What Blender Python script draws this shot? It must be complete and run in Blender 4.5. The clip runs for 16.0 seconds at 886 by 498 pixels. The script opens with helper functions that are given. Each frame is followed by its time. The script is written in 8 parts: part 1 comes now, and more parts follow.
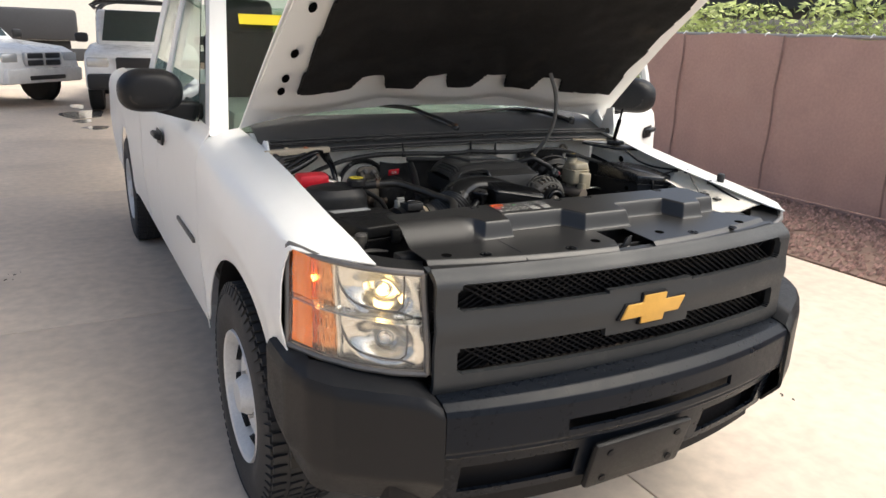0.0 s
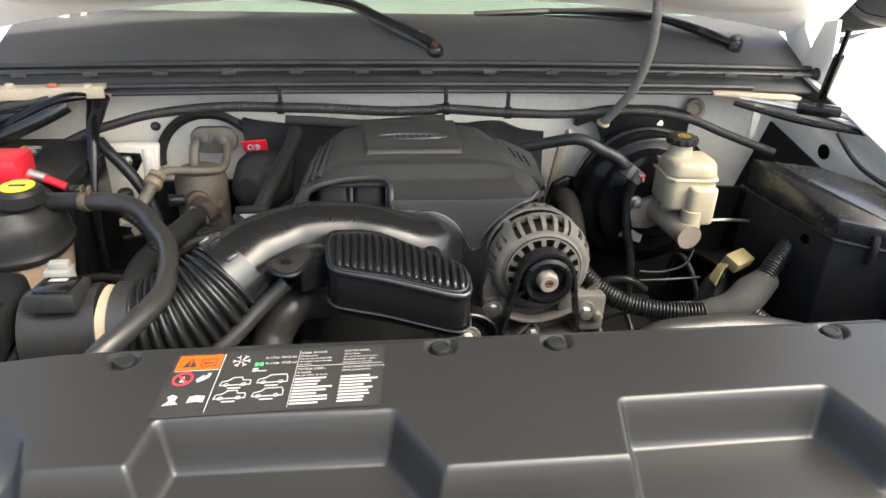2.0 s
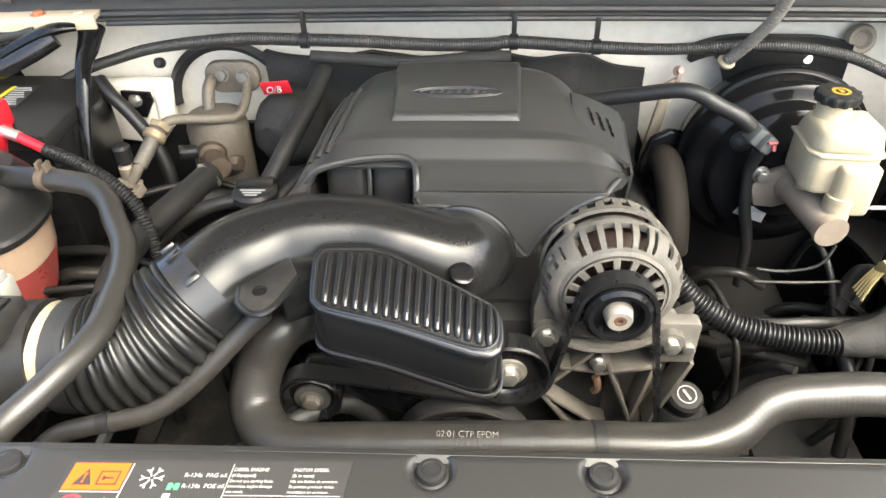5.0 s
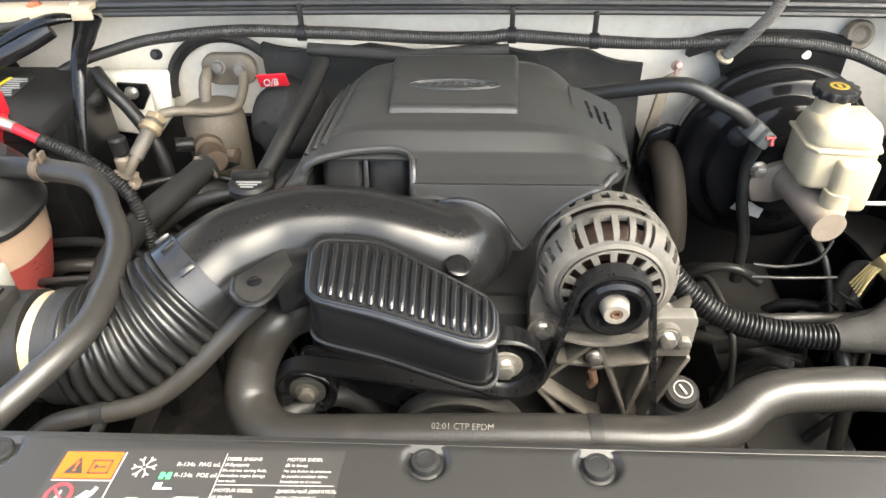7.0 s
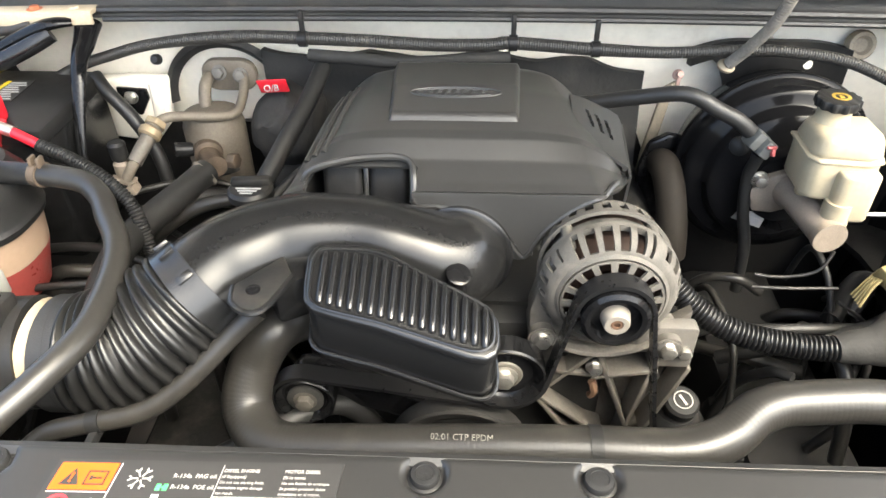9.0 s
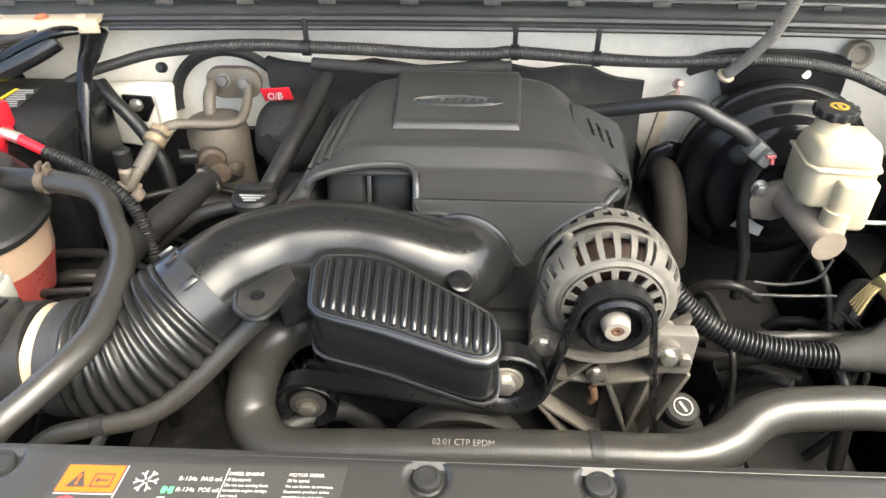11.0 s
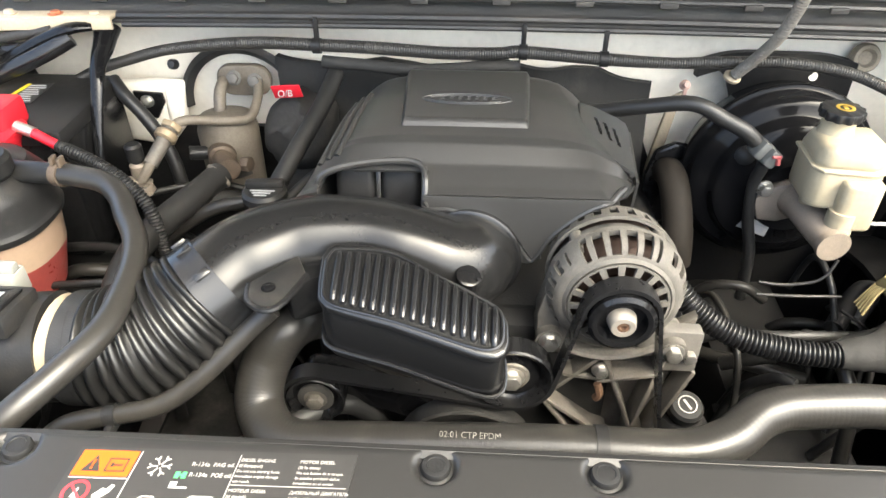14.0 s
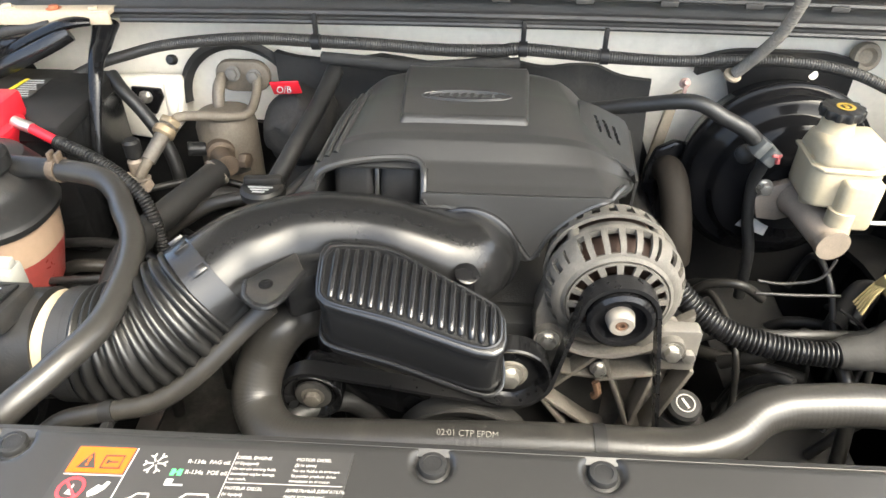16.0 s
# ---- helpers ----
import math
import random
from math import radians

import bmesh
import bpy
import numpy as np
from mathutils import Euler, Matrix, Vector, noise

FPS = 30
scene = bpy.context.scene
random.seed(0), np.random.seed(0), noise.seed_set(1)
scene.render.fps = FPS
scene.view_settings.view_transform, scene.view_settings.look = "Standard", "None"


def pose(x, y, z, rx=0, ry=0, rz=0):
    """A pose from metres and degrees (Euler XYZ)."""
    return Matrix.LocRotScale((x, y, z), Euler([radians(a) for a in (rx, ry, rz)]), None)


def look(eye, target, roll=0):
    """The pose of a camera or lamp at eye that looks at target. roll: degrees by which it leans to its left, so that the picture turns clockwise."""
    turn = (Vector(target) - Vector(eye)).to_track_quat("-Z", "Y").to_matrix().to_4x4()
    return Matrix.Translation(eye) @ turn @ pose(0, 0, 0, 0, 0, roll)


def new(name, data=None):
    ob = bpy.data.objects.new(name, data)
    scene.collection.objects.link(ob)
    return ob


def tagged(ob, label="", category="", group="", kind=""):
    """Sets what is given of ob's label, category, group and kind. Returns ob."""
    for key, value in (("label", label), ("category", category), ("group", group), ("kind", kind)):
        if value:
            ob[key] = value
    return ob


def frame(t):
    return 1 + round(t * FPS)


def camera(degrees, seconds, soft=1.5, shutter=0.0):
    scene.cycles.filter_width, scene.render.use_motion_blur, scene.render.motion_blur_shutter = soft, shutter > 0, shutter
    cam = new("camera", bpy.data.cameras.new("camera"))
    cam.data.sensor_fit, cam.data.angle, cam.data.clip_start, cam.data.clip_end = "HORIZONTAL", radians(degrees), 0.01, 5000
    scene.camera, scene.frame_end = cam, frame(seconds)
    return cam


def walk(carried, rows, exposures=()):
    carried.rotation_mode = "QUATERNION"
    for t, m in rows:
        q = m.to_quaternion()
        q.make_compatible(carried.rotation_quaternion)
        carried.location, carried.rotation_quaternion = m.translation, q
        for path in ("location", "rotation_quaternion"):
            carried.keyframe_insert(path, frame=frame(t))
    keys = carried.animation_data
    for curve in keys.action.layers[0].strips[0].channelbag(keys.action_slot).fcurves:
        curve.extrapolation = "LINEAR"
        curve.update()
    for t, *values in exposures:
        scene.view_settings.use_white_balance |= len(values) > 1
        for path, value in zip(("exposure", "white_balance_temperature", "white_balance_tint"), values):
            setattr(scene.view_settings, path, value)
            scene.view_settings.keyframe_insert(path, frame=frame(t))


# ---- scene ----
cam = camera(64.3, 16.0, soft=1.5)
# seconds, eye, target, roll
PATH = [
    (0, (-1.441, -1.333, 1.636), (-0.511, 0.339, 1.054), 2.2),
    (0.5, (-1.062, -1.03, 1.596), (-0.255, 0.684, 0.955), 3.1),
    (1, (-0.698, -0.743, 1.572), (-0.052, 1.01, 0.859), 2.4),
    (1.5, (-0.369, -0.446, 1.563), (0.01, 1.323, 0.711), 2.9),
    (2, (-0.125, -0.16, 1.57), (0.098, 1.594, 0.635), 1.9),
    (2.5, (0.011, 0.029, 1.574), (-0.053, 1.683, 0.452), -0.8),
    (3, (-0.005, 0.097, 1.585), (-0.085, 1.693, 0.382), -1.5),
    (5.5, (-0.02, 0.131, 1.573), (-0.111, 1.708, 0.345), -1.4),
    (6, (-0.018, 0.13, 1.572), (-0.11, 1.706, 0.344), -1.4),
    (6.5, (-0.017, 0.128, 1.569), (-0.098, 1.703, 0.338), -1.1),
    (7, (-0.018, 0.129, 1.568), (-0.101, 1.703, 0.337), -1.0),
    (7.5, (-0.015, 0.129, 1.569), (-0.1, 1.709, 0.347), -1.0),
    (8, (-0.015, 0.13, 1.57), (-0.094, 1.713, 0.351), -0.9),
    (8.5, (-0.017, 0.133, 1.567), (-0.1, 1.711, 0.342), -0.9),
    (9, (-0.02, 0.135, 1.569), (-0.099, 1.717, 0.348), -0.5),
    (11.5, (-0.022, 0.126, 1.574), (-0.105, 1.722, 0.371), -0.3),
    (12, (-0.023, 0.124, 1.575), (-0.113, 1.719, 0.373), -0.4),
    (12.5, (-0.023, 0.122, 1.575), (-0.113, 1.718, 0.373), -0.4),
    (13, (-0.023, 0.121, 1.574), (-0.123, 1.72, 0.376), -0.7),
    (13.5, (-0.024, 0.119, 1.573), (-0.116, 1.72, 0.378), -0.4),
    (14, (-0.026, 0.117, 1.572), (-0.117, 1.715, 0.374), 0.0),
    (14.5, (-0.028, 0.116, 1.572), (-0.113, 1.712, 0.371), 0.4),
    (15, (-0.027, 0.117, 1.573), (-0.112, 1.717, 0.377), 0.3),
    (15.5, (-0.027, 0.118, 1.572), (-0.115, 1.716, 0.373), 0.3),
    (16, (-0.025, 0.119, 1.571), (-0.114, 1.713, 0.366), 0.3),
]
EXPOSURE = [(0, 1.0, 6450, 3), (1.0, 0.9, 6450, 4), (1.5, 1.5, 6550, 3), (1.8, 2.25, 6580, 2), (2.0, 2.5, 6600, 1), (2.5, 2.8, 6700, 0), (3.0, 3.1, 6750, 0), (5.5, 3.37, 6750, 0), (16, 3.37, 6750, 0)]
walk(cam, [(t, look(eye, target, roll)) for t, eye, target, roll in PATH], EXPOSURE)

# bright hazy daylight
world = bpy.data.worlds.new("daylight")
scene.world = world
world.use_nodes = True
sky = world.node_tree.nodes.new("ShaderNodeTexSky")
sky.sky_type, sky.sun_disc = "NISHITA", False
sky.sun_elevation, sky.sun_rotation = radians(56), radians(122)
sky.air_density, sky.dust_density, sky.ozone_density = 0.55, 6.0, 0.6
background = world.node_tree.nodes["Background"]
background.inputs["Strength"].default_value = 0.15
world.node_tree.links.new(sky.outputs["Color"], background.inputs["Color"])
sun = new("sun", bpy.data.lights.new("sun", "SUN"))
sun.data.energy, sun.data.angle, sun.data.color = 0.4, radians(60), (1.0, 0.985, 0.96)
sun.matrix_world = look((2.6, -1.6, 4.5), (0, 0, 0))
# ---- builders ----
def thing(name, at, label, category, group="", kind=""):
    ob = new(name)
    ob.empty_display_size = 0.05
    ob.matrix_world = pose(*at)
    return tagged(ob, label, category, group, kind)


def world_of(ob):
    return world_of(ob.parent) @ ob.matrix_parent_inverse @ ob.matrix_basis if ob.parent else ob.matrix_basis.copy()


def part(name, bm, material, parent=None, label="", sharp=38):
    """Link a bmesh as one mesh object, under a thing or a part where one is given."""
    bmesh.ops.recalc_face_normals(bm, faces=bm.faces)
    data = bpy.data.meshes.new(name)
    bm.to_mesh(data)
    bm.free()
    data.materials.append(material)
    data.shade_smooth()
    data.set_sharp_from_angle(angle=radians(sharp))
    ob = new(name, data)
    if parent:
        ob.parent = parent
        ob.matrix_parent_inverse = world_of(parent).inverted()
    return tagged(ob, label)


def join(bm, other, m=None):
    """Add another bmesh to bm."""
    data = bpy.data.meshes.new("tmp")
    if m is not None:
        other.transform(m)
    other.to_mesh(data)
    other.free()
    bm.from_mesh(data)
    bpy.data.meshes.remove(data)
    return bm


def aim(at, z, x=(1, 0, 0)):
    """A frame at a place, whose z axis points along z."""
    z = Vector(z).normalized()
    x = Vector(x)
    y = z.cross(x)
    if y.length < 1e-4:
        y = z.cross(Vector((0, 1, 0)))
    y.normalize()
    x = y.cross(z)
    m = Matrix((x, y, z)).transposed().to_4x4()
    m.translation = Vector(at)
    return m


def bevel(bm, width, seg=2, angle=35):
    edges = [e for e in bm.edges if len(e.link_faces) == 2 and e.calc_face_angle(0) > radians(angle)]
    if width > 0 and edges:
        bmesh.ops.bevel(bm, geom=edges, offset=width, segments=seg, affect="EDGES", profile=0.5, clamp_overlap=True)
    return bm


def box(size, at=(0, 0, 0), round_=0.003, m=None, taper=1.0, seg=2):
    bm = bmesh.new()
    bmesh.ops.create_cube(bm, size=1)
    for v in bm.verts:
        k = taper if v.co.z > 0 else 1
        v.co = Vector((v.co.x * size[0] * k, v.co.y * size[1] * k, v.co.z * size[2]))
    bevel(bm, round_, seg)
    bm.transform(m if m is not None else Matrix.Translation(at))
    return bm


def prism(poly, low, high, round_=0.0, m=None, seg=2, taper=0.0):
    """A polygon in the xy plane, drawn up from low to high. taper: how far its top draws in."""
    bm = bmesh.new()
    c = sum((Vector((*p, 0)) for p in poly), Vector()) / len(poly)
    a = [bm.verts.new((p[0], p[1], low)) for p in poly]
    b = [bm.verts.new((c.x + (p[0] - c.x) * (1 - taper), c.y + (p[1] - c.y) * (1 - taper), high)) for p in poly]
    n = len(poly)
    bm.faces.new(a[::-1])
    bm.faces.new(b)
    for i in range(n):
        bm.faces.new((a[i], a[(i + 1) % n], b[(i + 1) % n], b[i]))
    bmesh.ops.recalc_face_normals(bm, faces=bm.faces)
    bevel(bm, round_, seg, 25)
    if m is not None:
        bm.transform(m)
    return bm


def lathe(profile, m=None, seg=28, close=True):
    """Turn (radius, height) pairs round the z axis."""
    bm = bmesh.new()
    rings = []
    for r, z in profile:
        rings.append([bm.verts.new((r * math.cos(2 * math.pi * i / seg), r * math.sin(2 * math.pi * i / seg), z)) for i in range(seg)])
    for a, b in zip(rings, rings[1:]):
        for i in range(seg):
            bm.faces.new((a[i], a[(i + 1) % seg], b[(i + 1) % seg], b[i]))
    if close:
        bm.faces.new(rings[0][::-1])
        bm.faces.new(rings[-1])
    bmesh.ops.remove_doubles(bm, verts=bm.verts, dist=1e-6)
    if m is not None:
        bm.transform(m)
    return bm


def spline(points, step=0.01):
    """Places along a smooth curve through the points, with the share of the way from point to point."""
    p = [Vector(q) for q in points]
    out = []
    for i in range(len(p) - 1):
        a, b, c, d = p[max(i - 1, 0)], p[i], p[i + 1], p[min(i + 2, len(p) - 1)]
        n = max(2, int((c - b).length / step))
        for k in range(n):
            t = k / n
            out.append((i + t, 0.5 * (2 * b + (c - a) * t + (2 * a - 5 * b + 4 * c - d) * t * t + (3 * b - a - 3 * c + d) * t ** 3)))
    out.append((len(p) - 1, p[-1]))
    return out


def tube(points, radius, seg=14, step=0.01, ribs=None, squash=1.0, cap=True, up=(0, 0, 1)):
    """A hose or pipe along the points; radius: one or one a point. ribs: (pitch, depth) of a corrugated one."""
    if ribs:
        step = ribs[0] / 6
    places = spline(points, step)
    bm = bmesh.new()
    rings = []
    side = None
    way = 0.0
    for k, (u, q) in enumerate(places):
        t = (places[min(k + 1, len(places) - 1)][1] - places[max(k - 1, 0)][1]).normalized()
        if side is None:
            side = t.cross(Vector(up))
            if side.length < 1e-3:
                side = Vector((1, 0, 0))
        side = (side - t * side.dot(t)).normalized()
        other = t.cross(side)
        if k:
            way += (q - places[k - 1][1]).length
        if isinstance(radius, (int, float)):
            r = radius
        else:
            i = min(int(u), len(radius) - 2)
            f = u - i
            f = f * f * (3 - 2 * f)
            r = radius[i] * (1 - f) + radius[i + 1] * f
        if ribs:
            r -= ribs[1] * (0.5 + 0.5 * math.cos(2 * math.pi * way / ribs[0])) ** 2
        rings.append([bm.verts.new(q + (side * math.cos(2 * math.pi * j / seg) + other * squash * math.sin(2 * math.pi * j / seg)) * r) for j in range(seg)])
    for a, b in zip(rings, rings[1:]):
        for j in range(seg):
            bm.faces.new((a[j], a[(j + 1) % seg], b[(j + 1) % seg], b[j]))
    if cap:
        bm.faces.new(rings[0][::-1])
        bm.faces.new(rings[-1])
    return bm


def surface(f, nu, nv, keep=None, thick=0.0):
    """A sheet f(u, v) with u and v from 0 to 1."""
    bm = bmesh.new()
    g = [[bm.verts.new(f(i / nu, j / nv)) for j in range(nv + 1)] for i in range(nu + 1)]
    for i in range(nu):
        for j in range(nv):
            if keep is None or keep((i + 0.5) / nu, (j + 0.5) / nv):
                bm.faces.new((g[i][j], g[i + 1][j], g[i + 1][j + 1], g[i][j + 1]))
    bmesh.ops.delete(bm, geom=[v for v in bm.verts if not v.link_faces], context="VERTS")
    if thick:
        bmesh.ops.solidify(bm, geom=bm.faces[:], thickness=thick)
    return bm


def hexbolt(r, h, m, washer=0.0):
    bm = prism([(r * math.cos(math.pi / 3 * i), r * math.sin(math.pi / 3 * i)) for i in range(6)], 0, h, r * 0.12)
    if washer:
        join(bm, lathe([(washer, -0.001), (washer, 0.0015), (r * 1.15, 0.002)], seg=20))
    bm.transform(m)
    return bm


def lerp(table, x):
    """Straight lines through (x, y) pairs."""
    for (a, p), (b, q) in zip(table, table[1:]):
        if x <= b:
            return p + (q - p) * max(0.0, (x - a) / (b - a))
    return table[-1][1]


def smooth(t):
    t = min(1.0, max(0.0, t))
    return t * t * (3 - 2 * t)


def inside(poly, x, y):
    hit = False
    for (a, b), (c, d) in zip(poly, poly[1:] + poly[:1]):
        if (b > y) != (d > y) and x < (c - a) * (y - b) / (d - b) + a:
            hit = not hit
    return hit


# ---- materials ----
def material(name, color, rough=0.5, metal=0.0, vary=0.12, scale=8.0, grain=0.0, grain_scale=400.0, dirt=None, dirt_amount=0.0,
             dirt_scale=6.0, coat=0.0, rough_vary=0.1, specular=0.5, per_piece=0.0):
    """Colour with two scales of variation, dirt patches, uneven gloss and fine relief."""
    mat = bpy.data.materials.new(name)
    mat.use_nodes = True
    n, link = mat.node_tree.nodes, mat.node_tree.links.new
    b = n["Principled BSDF"]
    place = n.new("ShaderNodeTexCoord")
    big = n.new("ShaderNodeTexNoise")
    big.inputs["Scale"].default_value, big.inputs["Detail"].default_value = scale, 6
    fine = n.new("ShaderNodeTexNoise")
    fine.inputs["Scale"].default_value, fine.inputs["Detail"].default_value = scale * 14, 4
    for t in (big, fine):
        link(place.outputs["Object"], t.inputs["Vector"])
    add = n.new("ShaderNodeMath")
    add.operation = "ADD"
    link(big.outputs["Fac"], add.inputs[0])
    link(fine.outputs["Fac"], add.inputs[1])
    span = n.new("ShaderNodeMapRange")
    span.inputs["From Min"].default_value, span.inputs["From Max"].default_value = 0.7, 1.3
    span.inputs["To Min"].default_value, span.inputs["To Max"].default_value = 1 - vary, 1 + vary
    link(add.outputs[0], span.inputs["Value"])
    tone = n.new("ShaderNodeMix")
    tone.data_type, tone.blend_type = "RGBA", "MULTIPLY"
    tone.inputs["Factor"].default_value = 1
    tone.inputs["A"].default_value = (*color, 1)
    link(span.outputs[0], tone.inputs["B"])
    out = tone.outputs["Result"]
    if per_piece:
        info = n.new("ShaderNodeObjectInfo")
        geo = n.new("ShaderNodeNewGeometry")
        sums = n.new("ShaderNodeMath")
        sums.operation = "ADD"
        link(info.outputs["Random"], sums.inputs[0])
        link(geo.outputs["Random Per Island"], sums.inputs[1])
        rng = n.new("ShaderNodeMapRange")
        rng.inputs["From Max"].default_value = 2
        rng.inputs["To Min"].default_value, rng.inputs["To Max"].default_value = 1 - per_piece, 1 + per_piece
        link(sums.outputs[0], rng.inputs["Value"])
        mul = n.new("ShaderNodeMix")
        mul.data_type, mul.blend_type = "RGBA", "MULTIPLY"
        mul.inputs["Factor"].default_value = 1
        link(out, mul.inputs["A"])
        link(rng.outputs[0], mul.inputs["B"])
        out = mul.outputs["Result"]
    r_add = 0.0
    if dirt:
        spots = n.new("ShaderNodeTexNoise")
        spots.inputs["Scale"].default_value, spots.inputs["Detail"].default_value = dirt_scale, 5
        spots.inputs["Roughness"].default_value = 0.65
        link(place.outputs["Object"], spots.inputs["Vector"])
        cut = n.new("ShaderNodeMapRange")
        cut.inputs["From Min"].default_value, cut.inputs["From Max"].default_value = 0.62 - dirt_amount * 0.3, 0.85 - dirt_amount * 0.3
        cut.inputs["To Max"].default_value = min(1.0, 0.4 + dirt_amount)
        link(spots.outputs["Fac"], cut.inputs["Value"])
        mix = n.new("ShaderNodeMix")
        mix.data_type = "RGBA"
        link(cut.outputs[0], mix.inputs["Factor"])
        link(out, mix.inputs["A"])
        mix.inputs["B"].default_value = (*dirt, 1)
        out = mix.outputs["Result"]
    link(out, b.inputs["Base Color"])
    gloss = n.new("ShaderNodeMapRange")
    gloss.inputs["From Min"].default_value, gloss.inputs["From Max"].default_value = 0.7, 1.3
    gloss.inputs["To Min"].default_value, gloss.inputs["To Max"].default_value = max(0.02, rough - rough_vary), min(1.0, rough + rough_vary)
    link(add.outputs[0], gloss.inputs["Value"])
    link(gloss.outputs[0], b.inputs["Roughness"])
    b.inputs["Metallic"].default_value = metal
    b.inputs["Specular IOR Level"].default_value = specular
    b.inputs["Coat Weight"].default_value = coat
    b.inputs["Coat Roughness"].default_value = 0.04
    if grain:
        relief = n.new("ShaderNodeTexNoise")
        relief.inputs["Scale"].default_value, relief.inputs["Detail"].default_value = grain_scale, 3
        link(place.outputs["Object"], relief.inputs["Vector"])
        bump = n.new("ShaderNodeBump")
        bump.inputs["Strength"].default_value, bump.inputs["Distance"].default_value = grain, 0.001
        link(relief.outputs["Fac"], bump.inputs["Height"])
        link(bump.outputs["Normal"], b.inputs["Normal"])
    return mat


def clear(name, color=(1, 1, 1), rough=0.0, ior=1.45):
    mat = bpy.data.materials.new(name)
    mat.use_nodes = True
    b = mat.node_tree.nodes["Principled BSDF"]
    b.inputs["Base Color"].default_value = (*color, 1)
    b.inputs["Roughness"].default_value = rough
    b.inputs["Transmission Weight"].default_value = 1
    b.inputs["IOR"].default_value = ior
    return mat


white_paint = material("white paint", (0.78, 0.78, 0.755), 0.4, vary=0.012, scale=1.2, coat=0.25, rough_vary=0.0)
bay_paint = material("white paint in the bay", (0.80, 0.755, 0.655), 0.45, vary=0.06, scale=6, coat=0.15, dirt=(0.40, 0.34, 0.25), dirt_amount=0.14, dirt_scale=9)
grey_plastic = material("textured dark grey plastic", (0.032, 0.033, 0.034), 0.5, specular=0.35, vary=0.1, grain=0.35, grain_scale=900, dirt=(0.1, 0.095, 0.088), dirt_amount=0.12)
bumper_plastic = material("dark grey bumper plastic", (0.010, 0.0105, 0.012), 0.45, vary=0.12, grain=0.25, grain_scale=900, specular=0.22, dirt=(0.045, 0.043, 0.04), dirt_amount=0.1)
cover_plastic = material("satin charcoal plastic", (0.016, 0.0158, 0.0156), 0.38, vary=0.06, specular=0.5, grain=0.06, grain_scale=1400, rough_vary=0.0)
engine_plastic = material("satin black engine cover plastic", (0.027, 0.0267, 0.026), 0.31, vary=0.06, specular=0.5, grain=0.06, grain_scale=1400, rough_vary=0.0)
elbow_plastic = material("satin black intake plastic", (0.0095, 0.0095, 0.0097), 0.22, vary=0.10, scale=22, rough_vary=0.0, specular=0.32, grain=0.05, grain_scale=900)
gloss_plastic = material("glossy black plastic", (0.0085, 0.0086, 0.009), 0.25, vary=0.12, scale=12, rough_vary=0.02, specular=0.5)
black_plastic = material("black plastic", (0.014, 0.014, 0.0142), 0.42, vary=0.2, grain=0.2, specular=0.25, rough_vary=0.05, dirt=(0.055, 0.048, 0.04), dirt_amount=0.2, dirt_scale=12)
rubber = material("black rubber", (0.013, 0.0128, 0.0125), 0.5, vary=0.15, grain=0.25, grain_scale=600, dirt=(0.08, 0.07, 0.06), dirt_amount=0.12, dirt_scale=10)
hose_rubber = material("dusty hose rubber", (0.020, 0.019, 0.0175), 0.34, specular=0.38, vary=0.12, rough_vary=0.03, grain=0.12, grain_scale=500, dirt=(0.06, 0.054, 0.045), dirt_amount=0.25, dirt_scale=9)
belt_rubber = material("belt rubber", (0.009, 0.009, 0.0095), 0.32, grain=0.2, specular=0.4)
gloss_black = material("gloss black enamel", (0.007, 0.007, 0.0075), 0.14, vary=0.2, specular=0.25, dirt=(0.06, 0.055, 0.05), dirt_amount=0.08, dirt_scale=9, rough_vary=0.06)
aluminium = material("cast aluminium", (0.112, 0.104, 0.093), 0.62, metal=0.15, vary=0.18, scale=25, grain=0.5, grain_scale=700, dirt=(0.16, 0.14, 0.11), dirt_amount=0.25, dirt_scale=22)
dirty_aluminium = material("oxidised aluminium", (0.145, 0.132, 0.114), 0.64, metal=0.55, vary=0.25, scale=22, grain=0.6, grain_scale=500, dirt=(0.09, 0.075, 0.055), dirt_amount=0.4, dirt_scale=18)
steel = material("zinc-plated steel", (0.52, 0.50, 0.46), 0.34, metal=0.9, vary=0.15, scale=40, dirt=(0.2, 0.16, 0.11), dirt_amount=0.2, dirt_scale=40)
rust = material("rusty steel", (0.10, 0.055, 0.032), 0.75, metal=0.3, vary=0.35, scale=60, grain=0.5)
copper = material("dusty copper winding", (0.035, 0.02, 0.014), 0.6, metal=0.4, vary=0.3, scale=60)
dark_metal = material("dark dusty metal", (0.05, 0.048, 0.045), 0.65, metal=0.3, vary=0.3, scale=14, grain=0.4, dirt=(0.17, 0.155, 0.135), dirt_amount=0.35, dirt_scale=12)
# ---- the yard ----
concrete = material("weathered concrete", (0.60, 0.51, 0.415), 0.75, vary=0.16, scale=0.9, grain=0.4, grain_scale=150, dirt=(0.27, 0.235, 0.19), dirt_amount=0.16, dirt_scale=0.7)
gravel_mat = material("reddish crushed stone", (0.40, 0.245, 0.20), 0.85, vary=0.3, scale=30, per_piece=0.7)
soil = material("reddish soil", (0.2, 0.13, 0.1), 0.9, vary=0.3, scale=12)
screen = material("brown woven privacy screen", (0.5, 0.335, 0.29), 0.85, vary=0.1, scale=2.5, grain=0.6, grain_scale=250, dirt=(0.54, 0.385, 0.34), dirt_amount=0.2, dirt_scale=1.5)
seam_mat = material("dark seam of the screen", (0.3, 0.2, 0.175), 0.85, vary=0.2)
